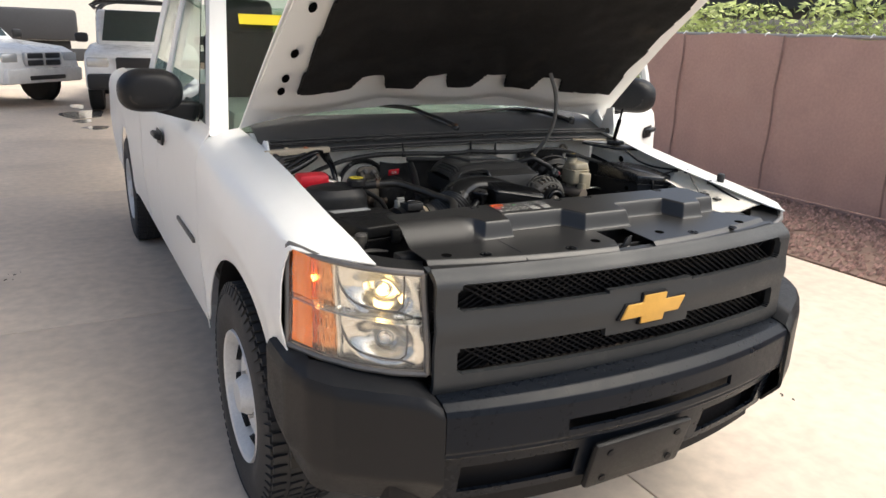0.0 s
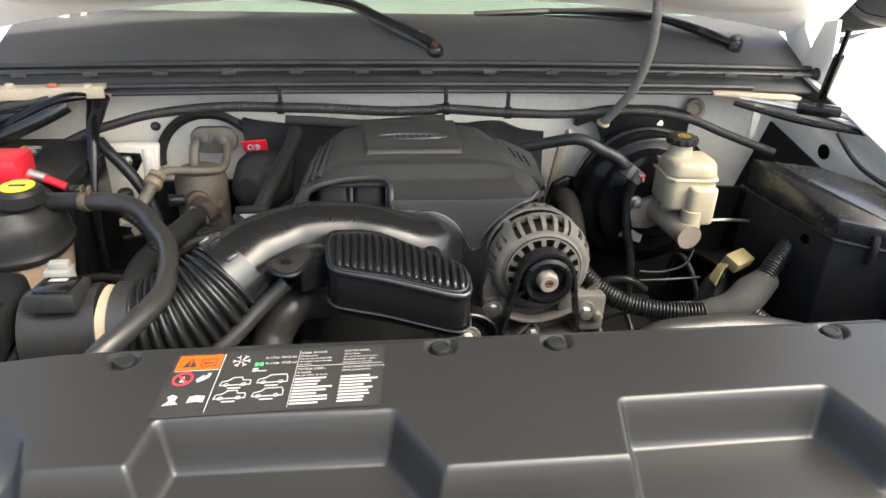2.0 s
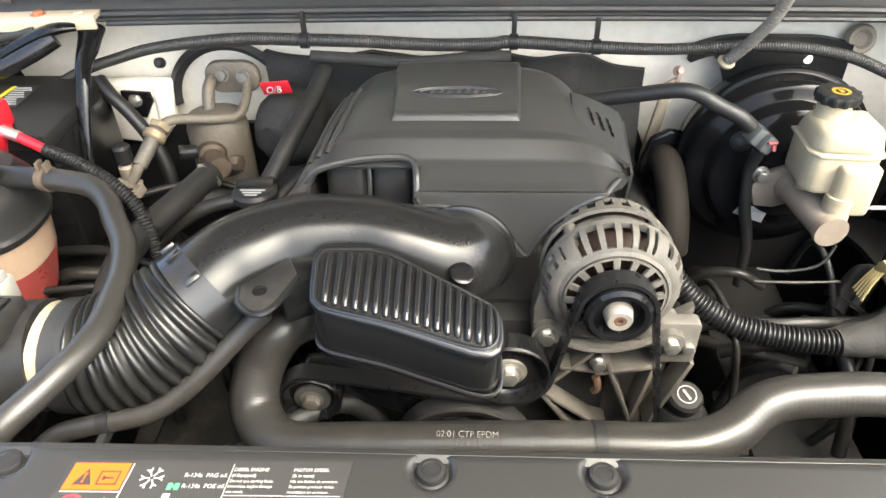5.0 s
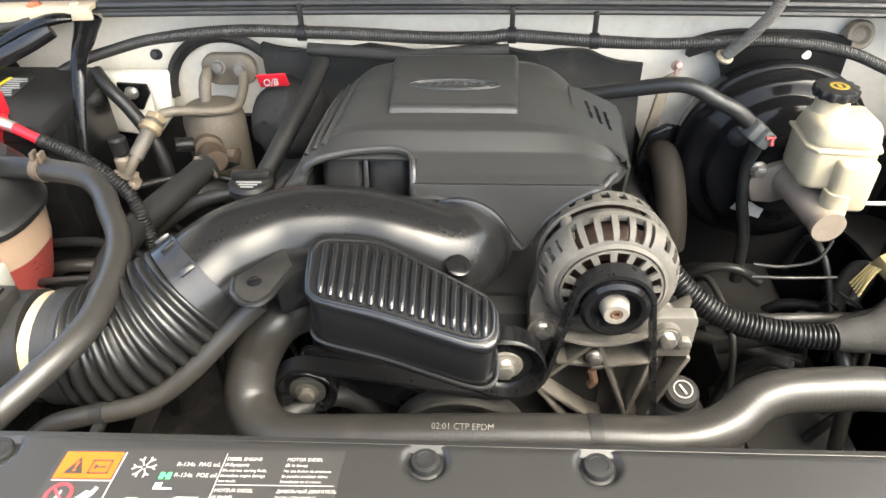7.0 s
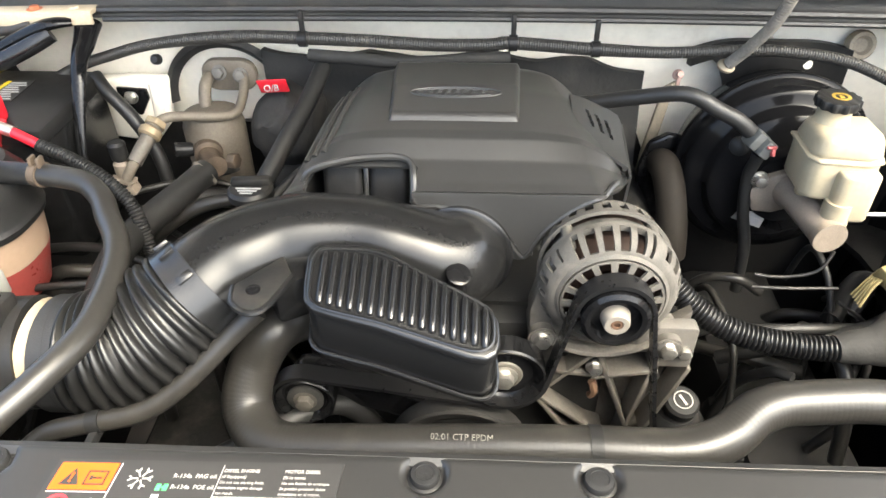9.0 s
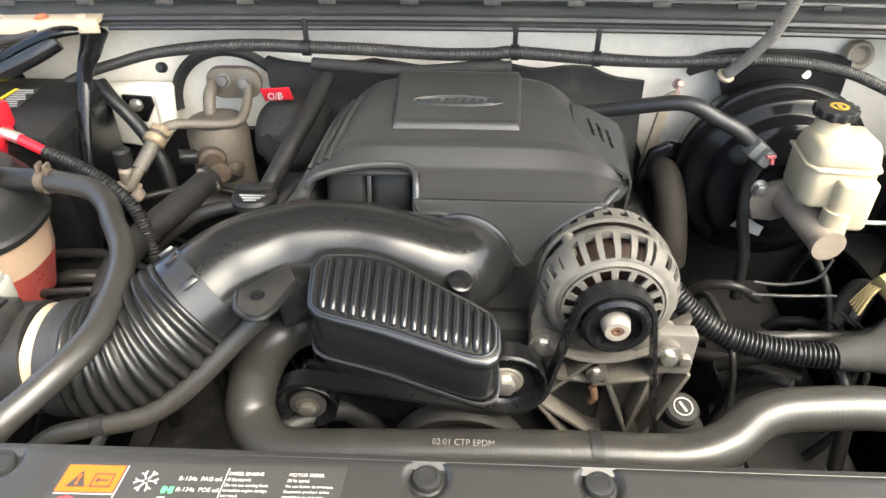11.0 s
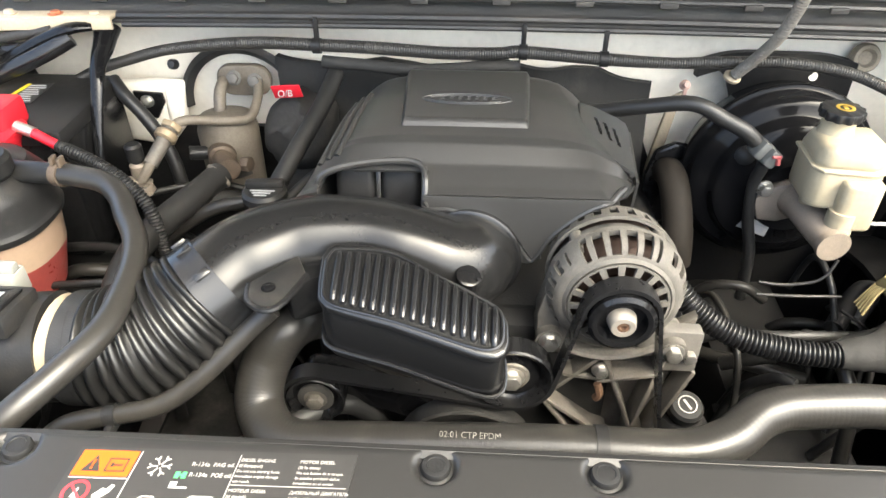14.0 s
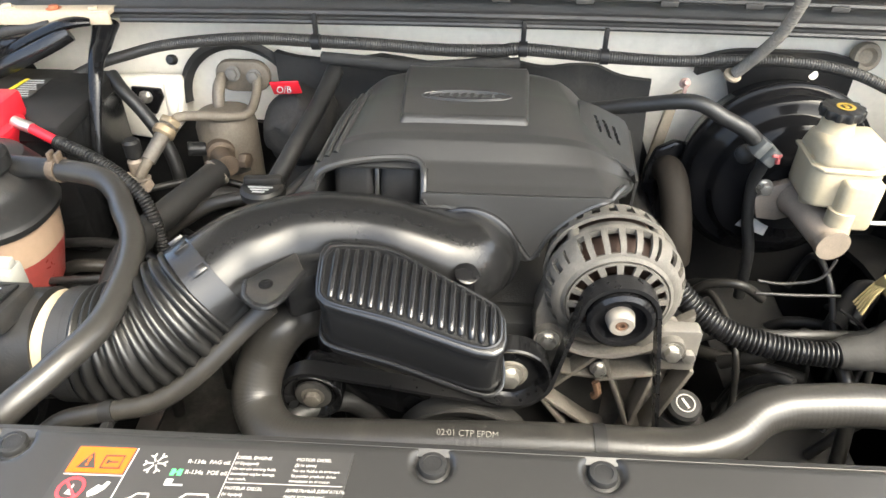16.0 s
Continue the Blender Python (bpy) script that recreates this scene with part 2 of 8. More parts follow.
galvanised = material("galvanised steel", (0.4, 0.4, 0.39), 0.5, metal=0.7, vary=0.15)
foliage = material("sunlit leaves", (0.36, 0.42, 0.12), 0.6, vary=0.4, scale=4, per_piece=0.5)
canopy_mat = material("dark shade canopy", (0.06, 0.062, 0.06), 0.8, vary=0.15, scale=2)
row_mat = material("white painted canopy sheet", (0.62, 0.61, 0.585), 0.6, vary=0.1, scale=2)
joint_mat = material("joint filler", (0.16, 0.14, 0.115), 0.9, vary=0.2)

# ground: slabs with real joints near the truck, one sheet to the horizon
SLAB_X = [-9.6, -5.8, 0.4, 3.75]
SLAB_Y = [-7.5, -1.0, 2.85, 6.4, 10.1, 13.9]
ground = tagged(part("ground", box((1600, 1600, 0.5), (0, 0, -0.262), 0), joint_mat), "bare ground that reaches to the horizon", "ground", kind="structure")
slab = tagged(new("pavement"), "sandy-beige weathered concrete pavement with saw-cut joints", "pavement", kind="structure")


def slab_piece(x0, x1, y0, y1):
    g = 0.007
    return part("slab", box((x1 - x0 - g, y1 - y0 - g, 0.1), ((x0 + x1) / 2, (y0 + y1) / 2, -0.05), 0.006), concrete, slab)


for a, b in zip(SLAB_X, SLAB_X[1:]):
    for c, d in zip(SLAB_Y, SLAB_Y[1:]):
        slab_piece(a, b, c, d)
for a, b, c, d in ((-60, SLAB_X[0], -60, 60), (SLAB_X[0], 3.75, 13.9, 60), (SLAB_X[0], 3.75, -60, -7.5)):
    slab_piece(a, b, c, d)

# gravel bed along the fence
part("soil", box((2.6, 90, 0.06), (5.06, 6, -0.02), 0.0), soil, tagged(new("planting_bed"), "strip of reddish soil below the fence", "ground", kind="structure"))
bm = bmesh.new()
rng = random.Random(4)
for i in range(9000):
    y = rng.uniform(-1.5, 9) if i < 7000 else rng.uniform(9, 26)
    x = rng.uniform(3.78 + 0.06 * noise.noise((0, y * 2, 0)), 5.62)
    r = rng.uniform(0.012, 0.034)
    s = [Vector((rng.uniform(-1, 1), rng.uniform(-1, 1), rng.uniform(-0.7, 0.7))).normalized() * r for _ in range(5)]
    c = Vector((x, y, 0.012 + rng.uniform(0, 0.018)))
    v = [bm.verts.new(c + q) for q in ((-r, 0, -r * .4), (r * .8, rng.uniform(-.4, .4) * r, -r * .4), (0, r, -r * .2), (rng.uniform(-.3, .3) * r, -r * .9, 0), (rng.uniform(-.4, .4) * r, 0, r * .7)) for q in (Vector(q),)]
    for f in ((0, 3, 4), (3, 1, 4), (1, 2, 4), (2, 0, 4)):
        bm.faces.new([v[k] for k in f])
tagged(part("gravel", bm, gravel_mat, sharp=5), "loose crushed reddish stones along the fence", "gravel", kind="stuff")

# fence with privacy screen
FX = 5.7
fence = thing("fence", (FX, 6, 0), "chain-link fence hung with brown woven privacy screen", "fence")
posts = [-4.6, -1.55, 1.5, 4.55, 7.6, 10.65, 13.7, 16.75, 19.8, 22.85]
for a, b in zip(posts, posts[1:]):
    def cloth(u, v, a=a, b=b):
        y, z = a + (b - a) * u, 0.05 + 1.72 * v
        return Vector((FX - 0.035 + 0.012 * math.sin(9 * u + a) * (0.4 + v) + 0.01 * noise.noise((y * 2, z * 2, 3)), y, z - 0.025 * math.sin(math.pi * u) * v + 0.012 * math.sin(22 * u) * v))
    part("screen", surface(cloth, 40, 14, thick=0.003), screen, fence)
for y in posts:
    part("post", join(lathe([(0.03, 0), (0.03, 1.78)], pose(FX + 0.02, y, 0), 12), lathe([(0.034, 1.78), (0.03, 1.81), (0.004, 1.825)], pose(FX + 0.02, y, 0), 12)), galvanised, fence)
part("top_rail", tube([(FX + 0.02, posts[0], 1.76), (FX + 0.02, posts[-1], 1.76)], 0.021, 10, 1.0), galvanised, fence)
for i in range(70):
    y = posts[0] + 0.4 * i
    part("tie", tube([(FX - 0.045, y, 1.755), (FX + 0.0, y, 1.79), (FX + 0.045, y, 1.77)], 0.006, 6), white_paint, fence)
for k in range(20):
    y = posts[0] + 0.1 + 1.41 * k
    part("seam", tube([(FX - 0.043 - 0.006 * (k % 2), y + 0.012 * math.sin(2 * j + k), 0.06 + 1.70 * j / 6) for j in range(7)], 0.011, 6, 0.1), seam_mat, fence, "dark sewn seam")
part("edging", box((0.03, 26, 0.05), (FX - 0.08, 9, 0.03), 0.01), seam_mat, fence, "dark board along the foot of the screen")

# hedge beyond the fence and the far shade canopy
def leaf_mass(name, boxes, count, size, seed, label):
    r = random.Random(seed)
    bm = bmesh.new()
    for i in range(count):
        x0, x1, y0, y1, z0, z1 = boxes[i % len(boxes)]
        c = Vector((r.uniform(x0, x1), r.uniform(y0, y1), z0 + (z1 - z0) * r.random() * (0.9 + 0.1 * noise.noise((i * 0.1, y0, 0)))))
        if noise.noise(c * 0.7) < -0.25:
            continue
        a = Vector((r.gauss(0, 1), r.gauss(0, 1), r.gauss(0, 1))).normalized() * size * r.uniform(0.5, 1.2)
        b = a.orthogonal().normalized() * size * r.uniform(0.25, 0.5)
        bm.faces.new([bm.verts.new(q) for q in (c - a, c + b, c + a, c - b)])
    return tagged(part(name, bm, foliage), label, "foliage", kind="stuff")


leaf_mass("hedge", [(7.8, 9.4, -2, 34, 1.5, 2.4)], 30000, 0.075, 8, "sunlit yellow-green leaves of bushes beyond the fence")
shade = thing("shade_canopy", (19, 14, 0), "dark shade canopy on posts beyond the fence", "canopy")
part("roof", box((10, 44, 0.14), (16.0, 14, 2.62), 0.02), canopy_mat, shade)
part("edge_beam", box((0.12, 44, 0.34), (11.0, 14, 2.5), 0.01), canopy_mat, shade)
for y in (-4, 6, 16, 26):
    part("post", lathe([(0.07, 0), (0.07, 2.56)], pose(11.4, y, 0), 12), galvanised, shade)
DEBRIS = ((-1.91, 1.02, 9), (-1.32, 0.42, 6), (-1.05, -0.35, 7), (-1.8, 3.9, 5), (1.55, 0.55, 3), (1.25, -0.2, 4), (-2.6, 2.2, 5))
LEAF = (0.75, -0.2)
# unseen canopy over cab and parking row, added to block overhead light
row = thing("unseen_canopy", (0.6, 2, 0), "white sheet metal canopy added out of view to shade the cab", "canopy")
part("roof", box((3.5, 14.0, 0.1), (-0.05, 8.2, 3.15), 0.02), row_mat, row)
for x in (-1.7, 1.6):
    part("beam", box((0.12, 14.0, 0.22), (x, 8.2, 3.0), 0.01), row_mat, row)
for y in (8.0, 14.5):
    part("post", lathe([(0.07, 0), (0.07, 2.92)], pose(1.6, y, 0), 12), galvanised, row)
debris_mat = material("dry leaf and dirt crumbs", (0.09, 0.075, 0.06), 0.9, vary=0.3, scale=30)
pale_leaf = material("pale dry leaf", (0.5, 0.45, 0.38), 0.8, vary=0.2)
rng = random.Random(31)
for x, y, k in DEBRIS:
    bm = bmesh.new()
    for _ in range(k):
        a, r = rng.uniform(0, 6.28), rng.uniform(0.004, 0.016)
        c = (x + rng.gauss(0, 0.035), y + rng.gauss(0, 0.035))
        join(bm, prism([(c[0] + r * math.cos(a), c[1] + r * math.sin(a)), (c[0] - 0.4 * r * math.sin(a), c[1] + 0.4 * r * math.cos(a)), (c[0] - r * math.cos(a), c[1] - r * math.sin(a)), (c[0] + 0.5 * r * math.sin(a), c[1] - 0.5 * r * math.cos(a))], 0.0, 0.004))
    tagged(part("debris", bm, debris_mat), "dark crumbs of dirt and leaf on the concrete", "debris", "debris on the concrete")
tagged(part("dry_leaf", surface(lambda u, v: Vector((LEAF[0] + 0.09 * (u - 0.5) + 0.02 * v, LEAF[1] + 0.035 * (v - 0.5) * math.sin(math.pi * u), 0.004 + 0.012 * u * u + 0.006 * math.cos(6 * v))), 8, 4, thick=0.001), pale_leaf), "curled pale dry leaf below the bumper", "leaf")
water = material("shallow puddle", (0.3, 0.27, 0.23), 0.03, vary=0.05, specular=1.0)
rng = random.Random(12)
for x, y, a, b in ((-0.95, 13.2, 0.36, 0.75), (-1.0, 12.2, 0.15, 0.25), (-0.85, 11.3, 0.2, 0.2), (-1.0, 14.6, 0.12, 0.5)):
    ring = [(x + a * (1 + 0.2 * math.sin(3 * k * 0.3927 + x)) * math.cos(k * 0.3927), y + b * (1 + 0.25 * math.sin(2 * k * 0.3927 + y)) * math.sin(k * 0.3927)) for k in range(16)]
    tagged(part("puddle", prism(ring, 0.0008, 0.0018), water), "shallow puddle on the concrete that mirrors the sky", "puddle", "puddles behind the truck")
# ---- parked vehicles and buildings far behind ----
far_white = material("white paint of parked trucks", (0.75, 0.75, 0.74), 0.3, vary=0.04, coat=0.4)
far_glass = material("dark vehicle glass", (0.03, 0.045, 0.042), 0.08, vary=0.1)
far_black = material("black trim", (0.015, 0.015, 0.016), 0.5)
far_dark = material("dark trailer cloth", (0.035, 0.036, 0.04), 0.6, vary=0.2, scale=1.5)
far_tyre = material("far tyre rubber", (0.02, 0.02, 0.02), 0.8)
far_rim = material("far alloy wheel", (0.5, 0.5, 0.5), 0.4, metal=0.6)
wall_paint = material("pale wall paint", (0.72, 0.7, 0.64), 0.7, vary=0.06)


def parked(name, x, y, turn, label, rack=False, sporty=False):
    """A pickup seen from far off: its nose points along -y before the turn."""
    m = pose(x, y, 0, 0, 0, turn)
    t = new(name)
    t.matrix_world = m
    tagged(t, label, "pickup truck")

    def put(n, bm, mat, lab=""):
        bm.transform(m)
        return part(n, bm, mat, t, lab)
    put("body", prism([(0.0, 0.45), (-0.02, 0.75), (0.06, 1.02), (0.3, 1.12), (1.45, 1.22), (3.3, 1.22), (5.6, 1.2), (5.62, 0.5)], -0.98, 0.98, 0.07, Matrix(((0, 0, 1, 0), (1, 0, 0, 0), (0, 1, 0, 0), (0, 0, 0, 1))), 3), far_white)
    put("cab", prism([(1.35, 1.2), (2.1, 1.8), (2.35, 1.87), (3.1, 1.87), (3.3, 1.78), (3.4, 1.2)], -0.84, 0.84, 0.06, Matrix(((0, 0, 1, 0), (1, 0, 0, 0), (0, 1, 0, 0), (0, 0, 0, 1))), 3), far_white)
    put("windscreen", prism([(-0.74, 0.0), (0.74, 0.0), (0.66, 0.74), (-0.66, 0.74)], 0.0, 0.02, 0.01, pose(0, 1.46, 1.27, 51.5, 0, 0)), far_glass)
    for s in (-1, 1):
        for a, b, c, d in ((1.75, 2.4, 2.15, 2.4), (2.48, 3.2, 2.48, 3.12)):
            put("side_window", prism([(a, 1.27), (b, 1.27), (d, 1.74), (c, 1.74)], -0.01, 0.01, 0.004, Matrix(((0, 0, 1, s * 0.845), (1, 0, 0, 0), (0, 1, 0, 0), (0, 0, 0, 1)))), far_glass)
        put("mirror", box((0.24, 0.1, 0.18), (s * 1.1, 1.55, 1.33), 0.05), far_black)
        put("headlight", box((0.36, 0.12, 0.17), (s * 0.76, 0.06, 0.93), 0.03), reflector_far)
        for yy in (0.95, 4.55):
            w = put("wheel", lathe([(0.24, -0.12), (0.37, -0.12), (0.4, -0.08), (0.4, 0.08), (0.37, 0.12), (0.24, 0.12)], Matrix.Translation((s * 0.88, yy, 0.4)) @ Matrix.Rotation(radians(90), 4, "Y"), 28), far_tyre)
            rim = lathe([(0.25, 0.0), (0.24, 0.02), (0.1, 0.0), (0.0, 0.01)], Matrix.Translation((s * 0.995, yy, 0.4)) @ Matrix.Rotation(radians(90 * s), 4, "Y"), 24, False)
            rim.transform(m)
            part("rim", rim, far_rim, w)
            put("arch", lathe([(0.47, -0.02), (0.47, 0.0), (0.0, 0.001)], Matrix.Translation((s * 0.979, yy, 0.42)) @ Matrix.Rotation(radians(90 * s), 4, "Y"), 24, False), far_black)
    g = put("grille", box((0.92, 0.08, 0.26), (0, -0.01, 0.9), 0.03), far_black if not sporty else far_rim)
    if sporty:
        for sx in (-1, 1):
            for sz in (-1, 1):
                q = box((0.37, 0.05, 0.1), (sx * 0.22, -0.045, 0.9 + sz * 0.065), 0.02)
                q.transform(m)
                part("grille_opening", q, far_black, g)
    put("bumper", box((1.9, 0.2, 0.28), (0, 0.0, 0.6), 0.05), far_white if sporty else far_black)
    put("air_intake", box((0.9, 0.06, 0.08), (0, -0.09, 0.56), 0.02), far_black)
    if rack:
        for yy in (2.2, 3.1, 4.2, 5.2):
            put("rack_bar", tube([(-0.85, yy, 1.25 if yy > 3.4 else 1.87), (-0.82, yy, 2.02), (0.82, yy, 2.02), (0.85, yy, 1.25 if yy > 3.4 else 1.87)], 0.03, 8, 0.1), far_black)
        for s in (-1, 1):
            put("rack_rail", tube([(s * 0.8, 1.9, 2.05), (s * 0.8, 5.4, 2.05)], 0.03, 8, 0.5), far_black)
    return t


reflector_far = material("far headlight glass", (0.6, 0.6, 0.58), 0.15, metal=0.5)
parked("parked_truck", 0.10, 12.9, -7, "white pickup with a black ladder rack parked behind", rack=True)
parked("parked_truck", -1.52, 14.75, 48, "white pickup with a cross-bar grille parked behind", sporty=True)
trailer = thing("covered_trailer", (-2, 22, 0), "dark box trailer under a grey cover", "trailer")
part("box", box((5.6, 2.2, 0.82), (-3.4, 22.3, 1.5), 0.1), far_dark, trailer)
part("skirt", box((5.0, 0.06, 0.3), (-3.3, 21.6, 0.93), 0.02), far_black, trailer)
for x in (-5.0, -1.4):
    part("wheel", lathe([(0.2, -0.13), (0.38, -0.12), (0.38, 0.12), (0.2, 0.13)], Matrix.Translation((x, 21.6, 0.38)) @ Matrix.Rotation(radians(90), 4, "Y"), 24), far_tyre, trailer)
house = thing("building", (-6, 34, 0), "long pale single-storey building with a flat roof", "building")
part("wall", box((60, 6, 5.2), (-14, 36, 2.6), 0.05), wall_paint, house)
part("roof", box((61, 7, 0.25), (-14, 36, 5.3), 0.03), canopy_mat, house)
part("base_band", box((59.8, 0.06, 0.5), (-14, 32.99, 0.25), 0.01), far_dark, house)
# ---- the pickup: x across, y to its tail, z up ----
chrome_grey = material("grey painted grille plastic", (0.03, 0.032, 0.034), 0.45, specular=0.3, vary=0.06, grain=0.1, dirt=(0.12, 0.115, 0.105), dirt_amount=0.05)
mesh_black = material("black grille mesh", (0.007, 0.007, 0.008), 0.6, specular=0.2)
void_black = material("unlit hole", (0.003, 0.003, 0.003), 0.95, specular=0.0)
gold = material("satin gold emblem", (0.62, 0.36, 0.08), 0.38, metal=0.35, vary=0.08, scale=40, grain=0.1)
felt = material("black hood insulation felt", (0.012, 0.0115, 0.011), 0.95, vary=0.5, scale=5, grain=0.9, grain_scale=260, dirt=(0.05, 0.042, 0.03), dirt_amount=0.15, dirt_scale=4, specular=0.2)
tyre_mat = material("tyre rubber", (0.022, 0.022, 0.023), 0.75, vary=0.2, scale=10, grain=0.3, dirt=(0.08, 0.07, 0.06), dirt_amount=0.12)
rim_paint = material("silver steel wheel", (0.62, 0.62, 0.61), 0.4, metal=0.2, vary=0.1, dirt=(0.2, 0.18, 0.15), dirt_amount=0.1)
window_glass = clear("window glass", (0.6, 0.72, 0.66))
lens_glass = clear("headlight lens", (0.96, 0.96, 0.95))
amber_lens = material("amber lens plastic", (1.0, 0.23, 0.015), 0.12, vary=0.12, scale=60, coat=0.5)
amber_lens.node_tree.nodes["Principled BSDF"].inputs["Emission Color"].default_value = (1.0, 0.2, 0.01, 1)
amber_lens.node_tree.nodes["Principled BSDF"].inputs["Emission Strength"].default_value = 0.12
amber_tint = clear("pale amber lens", (1.0, 0.62, 0.36), 0.08)
reflector = material("silvered reflector", (0.8, 0.77, 0.7), 0.2, metal=0.85, vary=0.05, scale=20)
dash_grey = material("grey dashboard plastic", (0.3, 0.31, 0.29), 0.6, grain=0.3)
seat_cloth = material("dark grey seat cloth", (0.03, 0.03, 0.032), 0.9, grain=0.4)
bulb_glow = bpy.data.materials.new("lit lamp")
bulb_glow.use_nodes = True
bulb_glow.node_tree.nodes["Principled BSDF"].inputs["Emission Color"].default_value = (1.0, 0.66, 0.25, 1)
bulb_glow.node_tree.nodes["Principled BSDF"].inputs["Emission Strength"].default_value = 4.5

truck = thing("pickup_truck", (0, 0, 0), "white full-size pickup truck with its hood open and headlights on", "pickup truck")
AX, REAR, WR = 0.94, 4.56, 0.395     # axles, wheel radius


def top_z(y):
    return lerp([(0.1, 1.075), (0.25, 1.09), (0.45, 1.125), (0.8, 1.175), (1.2, 1.235), (1.45, 1.27), (2.0, 1.285), (3.1, 1.285), (3.3, 1.26), (5.4, 1.26)], y)


def arch(y, c, r=0.475, low=0.5):
    d = r * r - (y - c) ** 2
    return max(low, 0.40 + math.sqrt(d)) if d > 0 else low


def side_panel(s, y0, y1, inner, nu, low=0.46):
    """A body side from its shoulder down; s: -1 or 1; inner: where its top edge lies."""
    def f(u, v):
        lead = lerp([(0, 0.0), (0.16, 0.09), (0.28, 0.215), (0.42, 0.225), (1, 0.18)], v) if y0 < 0.5 else 0.0
        y = y0 + lead + (y1 - y0 - lead) * u
        zt = top_z(y)
        zl = max(arch(y, AX, low=low), arch(y, REAR, low=low))
        if y < 0.5:
            zl = max(zl, 0.74)
        edge = lerp(inner, y) if isinstance(inner, list) else inner
        x = lerp([(0, edge), (0.16, edge + (0.935 - edge) * 0.55), (0.28, 0.945), (0.38, 0.975), (0.5, 0.99), (0.7, 1.0), (0.85, 0.99), (1, 0.965)], v)
        z = lerp([(0, zt), (0.16, zt - 0.010), (0.28, zt - 0.036), (0.38, zt - 0.075), (0.5, zt - 0.14), (1, zl)], v)
        if v > 0.5:
            z = zt - 0.14 + (zl - zt + 0.14) * (v - 0.5) * 2
        x -= 0.035 * smooth((1.3 - y) / 1.1) * smooth((v - 0.2) / 0.2)
        flare = max(0.0, 1 - abs(math.hypot(y - AX, z - 0.4) - 0.49) / 0.05) + max(0.0, 1 - abs(math.hypot(y - REAR, z - 0.4) - 0.49) / 0.05)
        return Vector((s * (x + 0.012 * smooth(flare)), y, z))
    return surface(f, nu, 26, thick=0.004)


for s in (-1, 1):
    part("fender", side_panel(s, 0.20, 1.42, [(0.2, 0.777), (0.33, 0.754), (0.47, 0.74), (0.65, 0.732), (0.83, 0.735), (1.0, 0.755), (1.2, 0.772), (1.4, 0.8)] if s > 0 else [(0.2, 0.777), (0.33, 0.775), (0.47, 0.783), (0.65, 0.785), (0.83, 0.785), (1.0, 0.79), (1.2, 0.80), (1.4, 0.82)], 46, 0.5), white_paint, truck)
    door = part("door", side_panel(s, 1.426, 2.52, 0.93, 20), white_paint, truck)
    rear_door = part("rear_door", side_panel(s, 2.526, 3.2, 0.93, 12), white_paint, truck)
    part("bedside", side_panel(s, 3.23, 5.55, 0.86, 60), white_paint, truck)
    handle_at = pose(s * 1.004, 2.31, 1.115)
    part("door_handle", join(join(prism([(-0.09, -0.03), (0.07, -0.038), (0.09, 0), (0.07, 0.035), (-0.08, 0.03), (-0.1, 0)], -0.004, 0.004, 0.002, handle_at @ pose(0, 0, 0, 90, 0, 90)), box((0.03, 0.15, 0.026), (s * 1.022, 2.31, 1.125), 0.01)), box((0.03, 0.03, 0.03), (s * 1.01, 2.25, 1.12), 0.008)), black_plastic, door, "black pull handle")
    part("side_badge", box((0.012, 0.40, 0.02), m=pose(s * 1.003, 1.70, 0.812, 0, 0, 0), round_=0.004), aluminium, door, "grey nameplate strip")
    # wheel house liner
    part("wheel_liner", surface(lambda u, v: Vector((s * (0.58 + 0.36 * v), AX + 0.5 * math.cos(math.pi * u), 0.40 + 0.5 * math.sin(math.pi * u))), 20, 2, thick=0.01), black_plastic, truck)
    part("wheel_liner", surface(lambda u, v: Vector((s * (0.58 + 0.36 * v), REAR + 0.5 * math.cos(math.pi * u), 0.40 + 0.5 * math.sin(math.pi * u))), 20, 2, thick=0.01), black_plastic, truck)
part("underbody", box((1.5, 3.5, 0.35), (0, 3.6, 0.5), 0.03), black_plastic, truck)
part("tailgate", box((1.7, 0.05, 0.75), (0, 5.53, 0.88), 0.02), white_paint, truck)
part("bed_floor", box((1.7, 2.25, 0.03), (0, 4.38, 0.75), 0.0), white_paint, truck)


